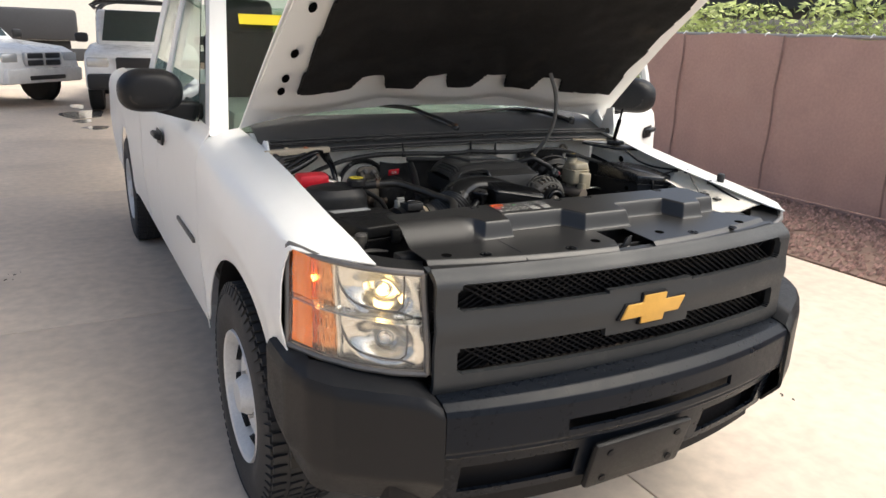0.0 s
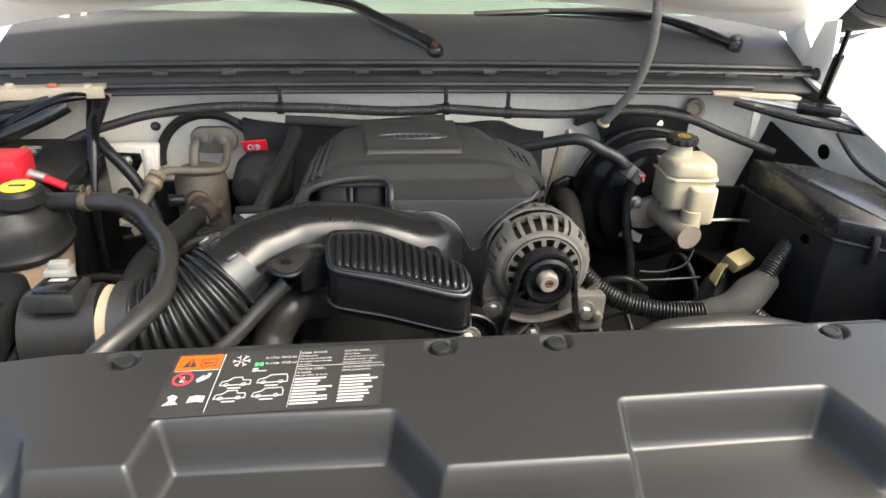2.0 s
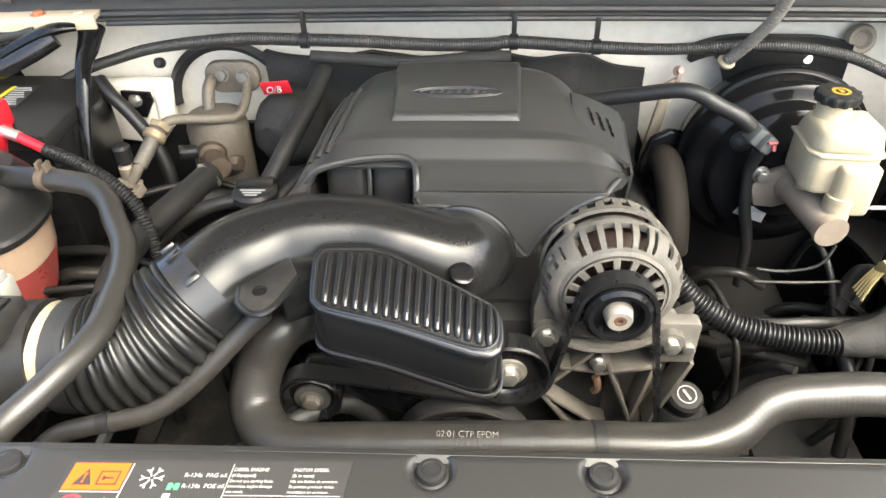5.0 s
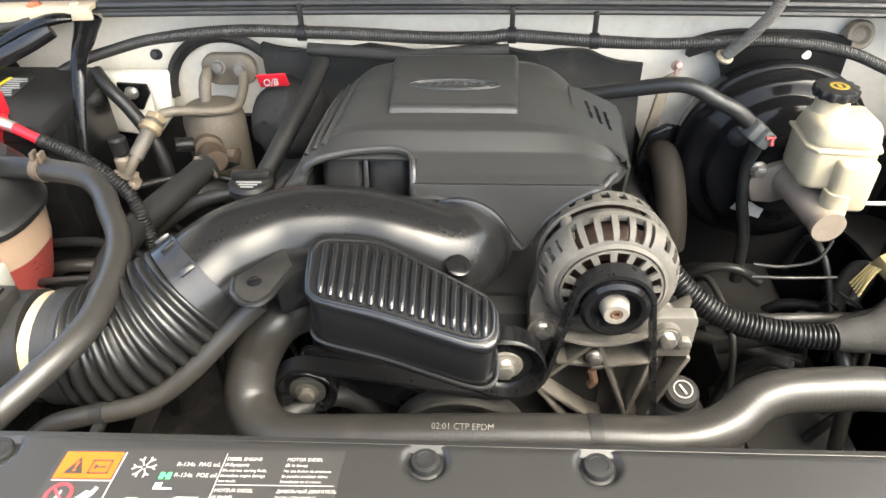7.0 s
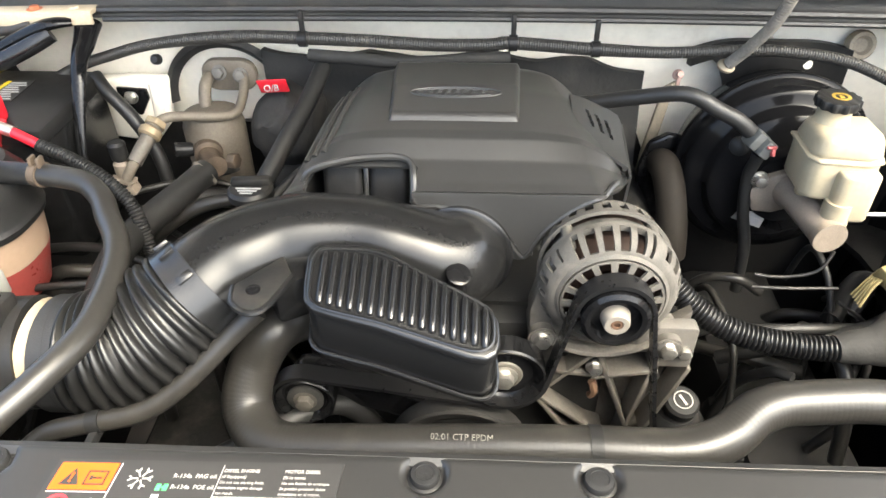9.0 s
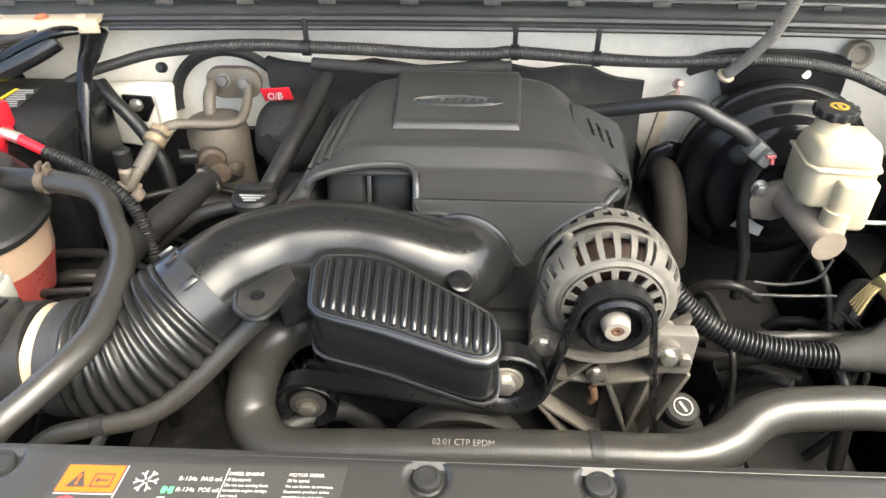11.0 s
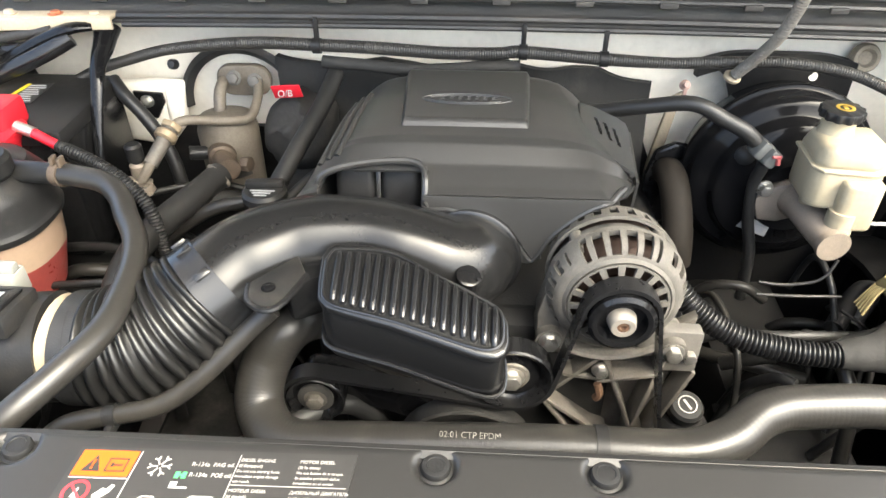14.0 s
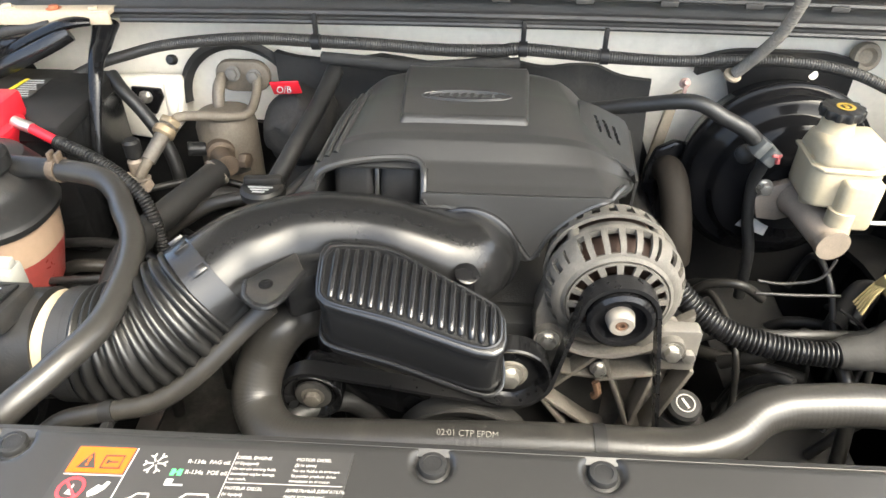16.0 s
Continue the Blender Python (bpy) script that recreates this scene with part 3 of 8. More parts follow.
def wheel(x, y, s):
    m = Matrix.Translation((x, y, WR)) @ Matrix.Rotation(radians(90 * s), 4, "Y")
    tyre = part("wheel", lathe([(0.235, -0.12), (0.30, -0.128), (0.36, -0.122), (0.385, -0.105), (0.395, -0.07), (0.395, 0.07), (0.385, 0.105), (0.36, 0.122), (0.30, 0.128), (0.24, 0.118), (0.222, 0.1), (0.222, -0.1), (0.235, -0.12)], m, 56, False), tyre_mat, truck, "black all-season tyre on a silver steel wheel")
    tread = bmesh.new()
    for i in range(64):
        a = 2 * math.pi * i / 64
        for k in range(4):
            z = -0.085 + 0.057 * k
            join(tread, box((0.012, 0.024, 0.044), (0, 0, 0), 0.0), m @ Matrix.Rotation(a + 0.03 * (k % 2), 4, "Z") @ pose(0.396, 0, z, 0, 0, 0))
        for k in (-1, 1):
            join(tread, box((0.03, 0.022, 0.012), (0, 0, 0), 0.0), m @ Matrix.Rotation(a, 4, "Z") @ pose(0.375, 0, k * 0.114, 0, 20 * k, 0))
    part("tread", tread, tyre_mat, tyre)
    part("rim", lathe([(0.236, 0.112), (0.232, 0.122), (0.222, 0.118), (0.212, 0.095), (0.205, 0.062), (0.195, 0.056), (0.165, 0.068), (0.14, 0.078), (0.12, 0.075), (0.10, 0.06), (0.075, 0.06), (0.07, 0.1), (0.055, 0.125), (0.0, 0.127)], m, 48, False), rim_paint, tyre)
    nuts = bmesh.new()
    for i in range(8):
        part("vent_hole", lathe([(0.030, -0.014), (0.030, 0.004), (0.0, 0.0041)], m @ Matrix.Rotation(math.pi / 4 * i + 0.2, 4, "Z") @ pose(0.176, 0, 0.083, 0, 22, 0) @ Matrix.Diagonal((0.75, 1.25, 1, 1)), 18, False), mesh_black, tyre)
    for i in range(6):
        join(nuts, hexbolt(0.012, 0.03, m @ Matrix.Rotation(math.pi / 3 * i, 4, "Z") @ pose(0.086, 0, 0.06)))
    part("lug_nut", nuts, steel, tyre)


for s in (-1, 1):
    wheel(s * 0.855, AX, s)
    wheel(s * 0.855, REAR, s)

# cab: pillars, roof, glass
ROOF = 1.86


def cab_side(y, z):
    return 0.955 - 0.16 * smooth((z - 1.27) / 0.6)


part("roof", surface(lambda u, v: Vector((1.55 * (v - 0.5) * (1 + 0.0 * u), 2.02 + 1.2 * u, 1.79 + 0.075 * math.sin(math.pi * (0.12 + 0.8 * u)) - 0.05 * abs(2 * v - 1) ** 4)), 14, 18, thick=0.02), white_paint, truck)


def strip(a, b, w0, w1, depth):
    """A flat pillar from a to b; w0, w1: its width along y at both ends."""
    a, b = Vector(a), Vector(b)
    bm = bmesh.new()
    v = []
    sx = math.copysign(depth, a.x)
    for q, w in ((a, w0), (b, w1)):
        for dx in (0, -sx):
            for dy in (-w / 2, w / 2):
                v.append(bm.verts.new(q + Vector((dx, dy, 0))))
    for f in ((0, 1, 3, 2), (4, 6, 7, 5), (0, 4, 5, 1), (2, 3, 7, 6), (0, 2, 6, 4), (1, 5, 7, 3)):
        bm.faces.new([v[k] for k in f])
    return bevel(bm, 0.012, 2)


for s in (-1, 1):
    part("pillar", strip((s * 0.935, 1.45, 1.24), (s * 0.775, 2.11, 1.83), 0.085, 0.08, 0.07), white_paint, truck)
    part("pillar", strip((s * 0.96, 2.47, 1.26), (s * 0.80, 2.55, 1.83), 0.13, 0.11, 0.05), white_paint, truck)
    part("pillar", strip((s * 0.96, 3.13, 1.24), (s * 0.80, 3.1, 1.83), 0.2, 0.2, 0.05), white_paint, truck)
    part("window_frame", strip((s * 0.80, 2.6, 1.80), (s * 0.78, 2.6, 1.845), 1.1, 1.1, 0.05), white_paint, truck)
    for y0, y1, t0, t1 in ((1.55, 2.41, 2.14, 2.5), (2.55, 3.03, 2.6, 3.0)):
        pane = part("side_window", surface(lambda u, v: Vector((s * (0.945 - 0.15 * v), (y0 + (y1 - y0) * u) * (1 - v) + (t0 + (t1 - t0) * u) * v, 1.275 + 0.53 * v)), 4, 4, thick=0.004), window_glass, truck)
        pane.visible_shadow = False
        if y0 < 2:
            front_window = pane
    # mirror
    mirror_y = 1.475 if s > 0 else 1.72

    def mirror_head(u, v, grow=1.0):
        c, d = math.cos(2 * math.pi * u), math.sin(2 * math.pi * u)
        k = math.sin(math.pi * v) ** 0.45 * grow
        z = 0.084 * math.copysign(abs(d) ** 0.75, d)
        x = 0.122 * math.copysign(abs(c) ** 0.62, c) * (1 - 0.16 * (z > 0) * (z / 0.084) ** 2)
        return Vector((s * (1.095 + x * k), mirror_y - 0.08 * math.cos(math.pi * v), 1.383 + z * k))
    mirror = part("mirror", join(surface(mirror_head, 48, 20), prism([(0.90, 1.335), (0.90, 1.27), (0.93, 1.255), (1.0, 1.275), (1.1, 1.305), (1.2, 1.325), (1.2, 1.355)], mirror_y - 0.035, mirror_y + 0.055, 0.02, Matrix(((s, 0, 0, 0), (0, 0, 1, 0), (0, 1, 0, 0), (0, 0, 0, 1))), 3)), bumper_plastic, truck, "black door mirror")
    part("mirror_seam", surface(lambda u, v: mirror_head(0.52 + 0.46 * u, 0.12 + 0.03 * v, 1.02), 30, 1, thick=0.002), black_plastic, mirror)
    if s > 0:
        swing = Matrix.Translation((0.965, 1.43, 0)) @ Matrix.Rotation(radians(-58), 4, "Z") @ Matrix.Translation((-0.965, -1.43, 0))
        frame_bar = part("door_frame", tube([(0.95, 1.46, 1.27), (0.80, 2.10, 1.79), (0.79, 2.2, 1.81), (0.79, 2.42, 1.81), (0.80, 2.47, 1.79), (0.945, 2.5, 1.27)], 0.03, 8, 0.1), white_paint, truck)
        lining = part("door_lining", box((0.05, 1.02, 0.66), (0.93, 1.97, 0.92), 0.02), seat_cloth, truck)
        for ob in (door, frame_bar, lining, mirror, front_window):
            ob.data.transform(swing)
            for child in ob.children:
                child.data.transform(swing)


def shield(u, v):
    y = 1.36 + (2.08 - 1.36) * v + 0.10 * (2 * u - 1) ** 2 * (1 - 0.4 * v)
    return Vector(((2 * u - 1) * (0.86 - 0.12 * v), y, 1.245 + 0.57 * v))


part("windscreen", surface(shield, 20, 12, thick=0.005), window_glass, truck, "tinted windscreen").visible_shadow = False
yellow_paper = material("yellow paper with marker writing", (0.85, 0.68, 0.03), 0.6, vary=0.05)
note = part("windscreen_note", surface(lambda u, v: shield(0.055 + 0.125 * u, 0.70 + 0.075 * v) + Vector((0, -0.012, 0.004)), 6, 3, thick=0.002), yellow_paper, truck, "yellow paper note on the windscreen")
part("dashboard", box((1.6, 0.55, 0.3), (0, 1.95, 1.16), 0.06), dash_grey, truck)
for x in (-0.42, 0.42):
    part("seat", join(box((0.5, 0.14, 0.62), (x, 2.85, 1.3), 0.05), box((0.28, 0.1, 0.2), (x, 2.88, 1.68), 0.04)), seat_cloth, truck)
part("rear_window", surface(lambda u, v: Vector(((2 * u - 1) * (0.78 - 0.05 * v), 3.2 - 0.03 * v, 1.3 + 0.45 * v)), 4, 4, thick=0.005), window_glass, truck).visible_shadow = False
part("cab_back", box((1.8, 0.03, 0.8), (0, 3.2, 0.9), 0.01), white_paint, truck)
part("cab_floor", box((1.8, 2.0, 0.03), (0, 2.2, 0.62), 0), black_plastic, truck)
# ---- front end ----
def nose(x):
    return 0.045 + 0.14 * x * x


UP_SLOT, LOW_SLOT = (0.973, 1.037), (0.802, 0.874)


def slot_open(x, z, lo, hi, half):
    if not lo < z < hi:
        return False
    e = min(z - lo, hi - z)
    return abs(x) < half - max(0.0, 0.012 - e)


def grille_keep(u, v):
    x, z = -0.66 + 1.32 * u, 0.748 + 0.317 * v
    if abs(x) < 0.155 and 0.85 < z < 0.985:
        return True
    return not (slot_open(x, z, *UP_SLOT, 0.605) or slot_open(x, z, *LOW_SLOT, 0.60))


def grille_face(u, v):
    x, z = -0.66 + 1.32 * u, 0.748 + 0.317 * v
    y = nose(x) + 0.035 * smooth((z - 1.035) / 0.035) + 0.01 * smooth((0.775 - z) / 0.03)
    return Vector((x, y - 0.006 * math.sin(math.pi * smooth((z - 0.875) / 0.1)), z))


grille = part("grille", surface(grille_face, 220, 66, grille_keep, thick=-0.02), chrome_grey, truck, "dark grey plastic grille with two mesh openings")
part("grille_top", surface(lambda u, v: Vector((-0.66 + 1.32 * u, nose(-0.66 + 1.32 * u) + 0.033 + 0.032 * v, 1.0655 + 0.006 * v)), 40, 3, thick=0.004), chrome_grey, grille)
for (lo, hi) in (UP_SLOT, LOW_SLOT):
    lattice = bmesh.new()
    pitch, rise = 0.027, hi - lo + 0.02
    for k in range(-40, 41):
        for d in (-1, 1):
            x0 = k * pitch - d * rise * 0.85
            x1 = x0 + d * rise * 1.7
            if max(abs(x0), abs(x1)) > 0.625:
                continue
            a, b = Vector((x0, nose(x0) + 0.024 + 0.004 * d, lo - 0.01)), Vector((x1, nose(x1) + 0.024 + 0.004 * d, hi + 0.01))
            join(lattice, box((0.0042, 0.010, (b - a).length), (0, 0, 0), 0), aim((a + b) / 2, b - a, (0.7 * d, 0, -0.7)))
    part("mesh", lattice, mesh_black, grille, "black diamond mesh")
    # black ends and sheet stand in for the dark space behind the mesh
    for e in (-1, 1):
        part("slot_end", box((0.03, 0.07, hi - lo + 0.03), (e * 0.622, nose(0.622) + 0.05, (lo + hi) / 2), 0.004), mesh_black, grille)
    part("mesh_shade", surface(lambda u, v: Vector((-0.668 + 1.336 * u, nose(-0.668 + 1.336 * u) + 0.055, lo - 0.02 + (hi - lo + 0.04) * v)), 30, 2, thick=0.01), mesh_black, grille)
bow = [(-0.121, -0.021), (-0.098, 0.021), (-0.043, 0.021), (-0.039, 0.042), (0.047, 0.042), (0.043, 0.021), (0.121, 0.021), (0.098, -0.021), (0.043, -0.021), (0.039, -0.042), (-0.047, -0.042), (-0.043, -0.021)]
face = pose(0, 0.027, 0.916, 90, 0, 0)
emblem = part("emblem", prism([(x * 1.07, y * 1.13) for x, y in bow], -0.004, 0.012, 0.003, face), mesh_black, grille, "cross-shaped emblem")
part("emblem_face", prism(bow, 0.01, 0.017, 0.003, face), gold, emblem, "satin gold face")


def lamp_plan(u):
    """Where the headlight's lens runs, from the grille round the corner."""
    x = lerp([(0, 0.667), (0.25, 0.745), (0.5, 0.822), (0.75, 0.893), (1, 0.95)], u)
    y = lerp([(0, 0.118), (0.25, 0.152), (0.5, 0.212), (0.75, 0.297), (1, 0.405)], u)
    return x, y


edge_grey = material("dull grey reflector edge", (0.16, 0.15, 0.14), 0.4, metal=0.4)


def headlight(s):
    def at(u, v, deep=0.0):
        x, y = lamp_plan(u)
        lo, hi = 0.797 + 0.02 * u, 1.058 + 0.028 * u
        z = lo + (hi - lo) * v
        back = 0.035 * smooth((v - 0.1) / 0.9)
        nx, ny = 0.42 + 0.5 * u, -(0.9 - 0.5 * u)
        return Vector((s * (x - nx * deep - 0.022 * v * smooth((u - 0.6) / 0.4)), y + back - ny * deep, z))
    lamp = part("headlight", surface(lambda u, v: at(u, v, 0.0), 24, 12, thick=0.003), lens_glass, truck, "clear stacked headlight with an amber corner")
    lamp.visible_shadow = False
    bm = bmesh.new()
    for a, b in (((0, 0), (1, 0)), ((1, 0), (1, 1)), ((1, 1), (0, 1)), ((0, 1), (0, 0))):
        join(bm, tube([at(a[0] + (b[0] - a[0]) * k / 8, a[1] + (b[1] - a[1]) * k / 8, 0.002) for k in range(9)], 0.0095, 8, 0.02))
    part("bezel", bm, edge_grey, lamp)

    def bowl(u, v):
        cu, cv = 0.34, 0.74 if v > 0.5 else 0.26
        d = math.hypot((u - cu) / 0.27, (v - cv) / 0.24)
        deep = 0.028 + 0.05 * (1 - smooth((d - 0.25) / 0.75)) + 0.0012 * math.cos(45 * u) * math.cos(16 * v)
        deep -= 0.012 * smooth(1 - abs(v - 0.5) / 0.035) + 0.012 * smooth(1 - abs(u - 0.64) / 0.02)
        return at(min(max(u, 0.005), 0.995), v, deep)
    part("reflector", surface(lambda u, v: bowl(u * 0.68, v), 60, 60, thick=0.002), reflector, lamp)
    part("corner_reflector", surface(lambda u, v: bowl(0.68 + 0.31 * u, v) + Vector((0, 0, 0.002 * math.cos(50 * v))), 20, 40, thick=0.002), reflector, lamp)
    for v0, v1 in ((0.04, 0.475), (0.525, 0.96)):
        part("tint_lens", surface(lambda u, v: at(0.655 + 0.175 * u, v0 + (v1 - v0) * v, 0.016 + 0.003 * math.cos(28 * u) * math.cos(9 * v)), 20, 12, thick=0.003), amber_tint, lamp, "pale amber inner lens").visible_shadow = False
        part("amber_lens", surface(lambda u, v: at(0.83 + 0.155 * u, v0 + (v1 - v0) * v, 0.014 + 0.0015 * math.cos(60 * u) + 0.001 * math.cos(30 * v)), 20, 12, thick=0.003), amber_lens, lamp, "amber turn lens")
    part("divider", surface(lambda u, v: at(u, 0.485 + 0.03 * v, 0.006 + 0.02 * abs(2 * v - 1)), 24, 4, thick=0.003), reflector, lamp)
    for v, mat in ((0.74, bulb_glow), (0.26, lens_glass)):
        c = at(0.34, v, 0.055)
        d = (at(0.34, v, 0.0) - c).normalized()
        part("bulb", lathe([(0.011, 0), (0.012, 0.012), (0.009, 0.02), (0.0, 0.023)], aim(c, d), 16), mat, lamp)
        for pts in ([(0.63, 0.21), (0.62, 0.03), (0.52, -0.13), (0.22, -0.16), (0.16, -0.02), (0.15, 0.19)], [(0.22, -0.16), (0.10, -0.2)]):
            part("reflector_edge", tube([at(a, v + b, 0.024) for a, b in pts], 0.0028, 6, 0.02), edge_grey, lamp)
        part("bulb_ring", lathe([(0.02, 0.0), (0.023, 0.004), (0.02, 0.006)], aim(c - d * 0.004, d), 24, False), steel, lamp)
    c = at(0.84, 0.72, 0.03)
    part("marker_bulb", lathe([(0.007, 0), (0.009, 0.01), (0.0, 0.018)], aim(c, at(0.84, 0.72, 0) - c), 12), bulb_glow, lamp)
    part("housing", surface(lambda u, v: at(u, v, 0.1), 12, 4, thick=0.004), black_plastic, lamp)
    for v in (0.0, 1.0):
        part("housing_wall", surface(lambda u, w: at(u, v, 0.1 * w), 16, 2, thick=0.003), black_plastic, lamp)


for s in (-1, 1):
    headlight(s)


# bumper: middle bar, skirt, end caps
def bump_y(x):
    return -0.062 + 0.20 * x * x


PROFILE = [(0.0, 0.115, 0.752), (0.1, 0.03, 0.742), (0.18, 0.006, 0.728), (0.24, 0.0, 0.712), (0.48, 0.0, 0.612), (0.53, 0.006, 0.602), (0.56, 0.004, 0.594), (0.62, 0.03, 0.575), (0.9, 0.06, 0.43), (1.0, 0.10, 0.40)]


def bar(u, v, half=0.655):
    x = half * (2 * u - 1)
    y = lerp([(p[0], p[1]) for p in PROFILE], v)
    z = lerp([(p[0], p[2]) for p in PROFILE], v)
    return Vector((x, bump_y(x) + y, z + 0.012 * (1 - (x / 0.65) ** 2) * smooth((0.24 - v) / 0.2)))


def bar_keep(u, v):
    p = bar(u, v)
    if abs(p.x) < 0.315 and 0.632 < p.z < 0.664:
        return False
    return not (0.24 < abs(p.x) < 0.60 and 0.452 < p.z < 0.545)


bumper_paint = material("dark blue-grey bumper paint", (0.006, 0.008, 0.012), 0.32, specular=0.14, vary=0.15, scale=4, grain=0.12, grain_scale=500, dirt=(0.02, 0.021, 0.023), dirt_amount=0.1, dirt_scale=3)
bumper = part("front_bumper", surface(bar, 131, 110, bar_keep, thick=-0.012), bumper_paint, truck, "dark blue-grey front bumper")
# black backing sheets take the place of shade inside the bumper openings
part("slot_shade", box((0.66, 0.02, 0.06), (0, 0.02, 0.648), 0.003), mesh_black, bumper)
part("slot_shade", surface(lambda u, v: Vector((1.3 * (u - 0.5), bump_y(1.3 * (u - 0.5)) + 0.10, 0.36 + 0.25 * v)), 20, 1, thick=0.01), mesh_black, bumper)
plate = part("plate_bracket", box((0.37, 0.025, 0.17), m=pose(-0.03, -0.025, 0.478, 14, 0, 0), round_=0.012), bumper_plastic, bumper, "empty black number plate bracket")
for x in (-0.13, 0.13):
    for z in (-0.05, 0.05):
        part("screw_hole", lathe([(0.012, 0), (0.012, 0.003), (0.0, 0.0031)], pose(x - 0.03, -0.025, 0.478, 14, 0, 0) @ pose(0, -0.0135, z, 90, 0, 0), 12, False), mesh_black, plate)
for s in (-1, 1):
    part("side_filler", box((0.2, 0.3, 0.26), (s * 0.68, 0.25, 0.55), 0.02), mesh_black, bumper)

    def cap_face(u, v, s=s):
        a = u
        x = lerp([(0, 0.657), (0.3, 0.80), (0.5, 0.895), (0.65, 0.95), (0.8, 0.98), (1, 0.985)], a)
        y = lerp([(0, 0.024), (0.3, 0.10), (0.5, 0.17), (0.65, 0.245), (0.8, 0.345), (1, 0.49)], a)
        zt = lerp([(0, 0.752), (0.08, 0.785), (0.25, 0.797), (1, 0.815)], a)
        zb = lerp([(0, 0.44), (0.6, 0.44), (0.9, 0.50), (1, 0.56)], a)
        z = zt + (zb - zt) * v
        out = lerp([(0, 1.7), (0.05, 0.3), (0.14, 0.0), (0.75, 0.0), (1, 0.9)], v) * 0.07
        k = smooth((a - 0.45) / 0.4)
        return Vector((s * (x - out * 0.5 * k), y + out * (1 - k), z))
    part("bumper_end", surface(cap_face, 44, 30, thick=0.01), bumper_plastic, bumper, "textured dark grey bumper end")

# ---- open hood ----
HINGE, LIFT = Vector((0, 1.285, 1.305)), radians(38)
FWD, DOWN = Vector((0, -math.cos(LIFT), math.sin(LIFT))), Vector((0, -math.sin(LIFT), -math.cos(LIFT)))


def hood_at(x, b, c):
    return HINGE + Vector((x, 0, 0)) + FWD * b + DOWN * (c - 0.075 * (1 - (x / 0.86) ** 2) - 0.03 * math.sin(math.pi * min(1, max(0, b / 1.25))))


def hood_half(b):
    return lerp([(0, 0.85), (0.2, 0.835), (0.6, 0.805), (1.0, 0.785), (1.2, 0.73), (1.25, 0.67)], b)


hood = part("hood", surface(lambda u, v: hood_at((2 * u - 1) * hood_half(1.25 * v), 1.25 * v - 0.02, 0.02 * abs(2 * u - 1) ** 10), 40, 30, thick=0.006), white_paint, truck, "raised white hood")
part("hood_frame", surface(lambda u, v: hood_at((2 * u - 1) * (hood_half(1.25 * v) - 0.012), 0.03 + 1.197 * v, 0.028 - 0.02 * smooth((0.05 - min(v, 1 - v)) / 0.05) + 0.012 * math.cos(2 * math.pi * (2 * u - 1) * 1.5) * smooth((0.2 - v) / 0.1)), 60, 50, thick=0.006), white_paint, hood, "white inner hood frame")
NOTCH = (-0.40, -0.13, 0.14, 0.41)


def felt_keep(u, v):
    x, b = -0.72 + 1.5 * u, 0.06 + 1.1 * v
    edge = 0.165 + 0.02 * (x / 0.65) ** 2
    for n in NOTCH:
        edge = max(edge, 0.165 + 0.085 * smooth((0.085 - abs(x - n)) / 0.045))
    half = lerp([(0.06, 0.69), (0.12, 0.69), (0.2, 0.68), (0.7, 0.66), (1.0, 0.63), (1.2, 0.55)], b)
    return -half < x < half + 0.06 and edge < b < 1.13 - 0.05 * abs(math.sin(x * 9))


part("insulation", surface(lambda u, v: hood_at(-0.72 + 1.5 * u, 0.06 + 1.1 * v, 0.05 + 0.012 * noise.noise((u * 7, v * 6, 0)) + 0.006 * noise.noise((u * 20, v * 18, 2))), 220, 170, felt_keep, thick=0.012), felt, hood, "black felt insulation pad with scalloped edge")
for s in (-1, 1):
    for b in (0.2, 0.27, 0.4, 0.62):
        c = hood_at(s * (0.745 - 0.03 * b), b, 0.0345)
        part("frame_hole", lathe([(0.016, 0), (0.016, 0.004), (0.0, 0.0041)], aim(c, DOWN) @ Matrix.Diagonal((0.8, 1.35, 1, 1)), 18, False), void_black, hood)
for s in (-1, 1):
    hinge = part("hood_hinge", prism([(-0.02, 0.0), (0.06, 0.02), (0.14, 0.10), (0.16, 0.19), (0.11, 0.2), (0.07, 0.12), (0.0, 0.06)], -0.004, 0.004, 0.001, Matrix.Translation((s * 0.80, 1.18, 1.19)) @ Matrix.Diagonal((1, 1, 1.0 if s > 0 else 0.35, 1)) @ Matrix(((0, 0, 1, 0), (1, 0, 0, 0), (0, 1, 0, 0), (0, 0, 0, 1)))), white_paint, hood)
    part("hinge_arm", tube([(s * 0.775, 1.02, 1.2), (s * 0.77, 1.14, 1.205), (s * 0.765, 1.23, 1.215)], 0.011, 8), dark_metal, hinge)
# ---- engine bay shell ----
cowl_plastic = material("dark grey cowl plastic", (0.06, 0.06, 0.06), 0.55, vary=0.12, grain=0.3, grain_scale=700, dirt=(0.1, 0.09, 0.08), dirt_amount=0.15)
seal_rubber = material("weatherstrip rubber", (0.022, 0.022, 0.022), 0.5, vary=0.2, dirt=(0.1, 0.09, 0.075), dirt_amount=0.2)
tan_dust = material("dust-tan painted edge", (0.27, 0.225, 0.165), 0.7, vary=0.2, scale=25)
mat_felt = material("black firewall mat", (0.015, 0.0145, 0.0135), 0.8, vary=0.4, scale=14, grain=0.8, grain_scale=160, dirt=(0.06, 0.054, 0.046), dirt_amount=0.3, dirt_scale=9)
cream = material("primer-cream painted steel", (0.46, 0.39, 0.28), 0.5, vary=0.12, scale=20, dirt=(0.3, 0.22, 0.14), dirt_amount=0.2, dirt_scale=18)



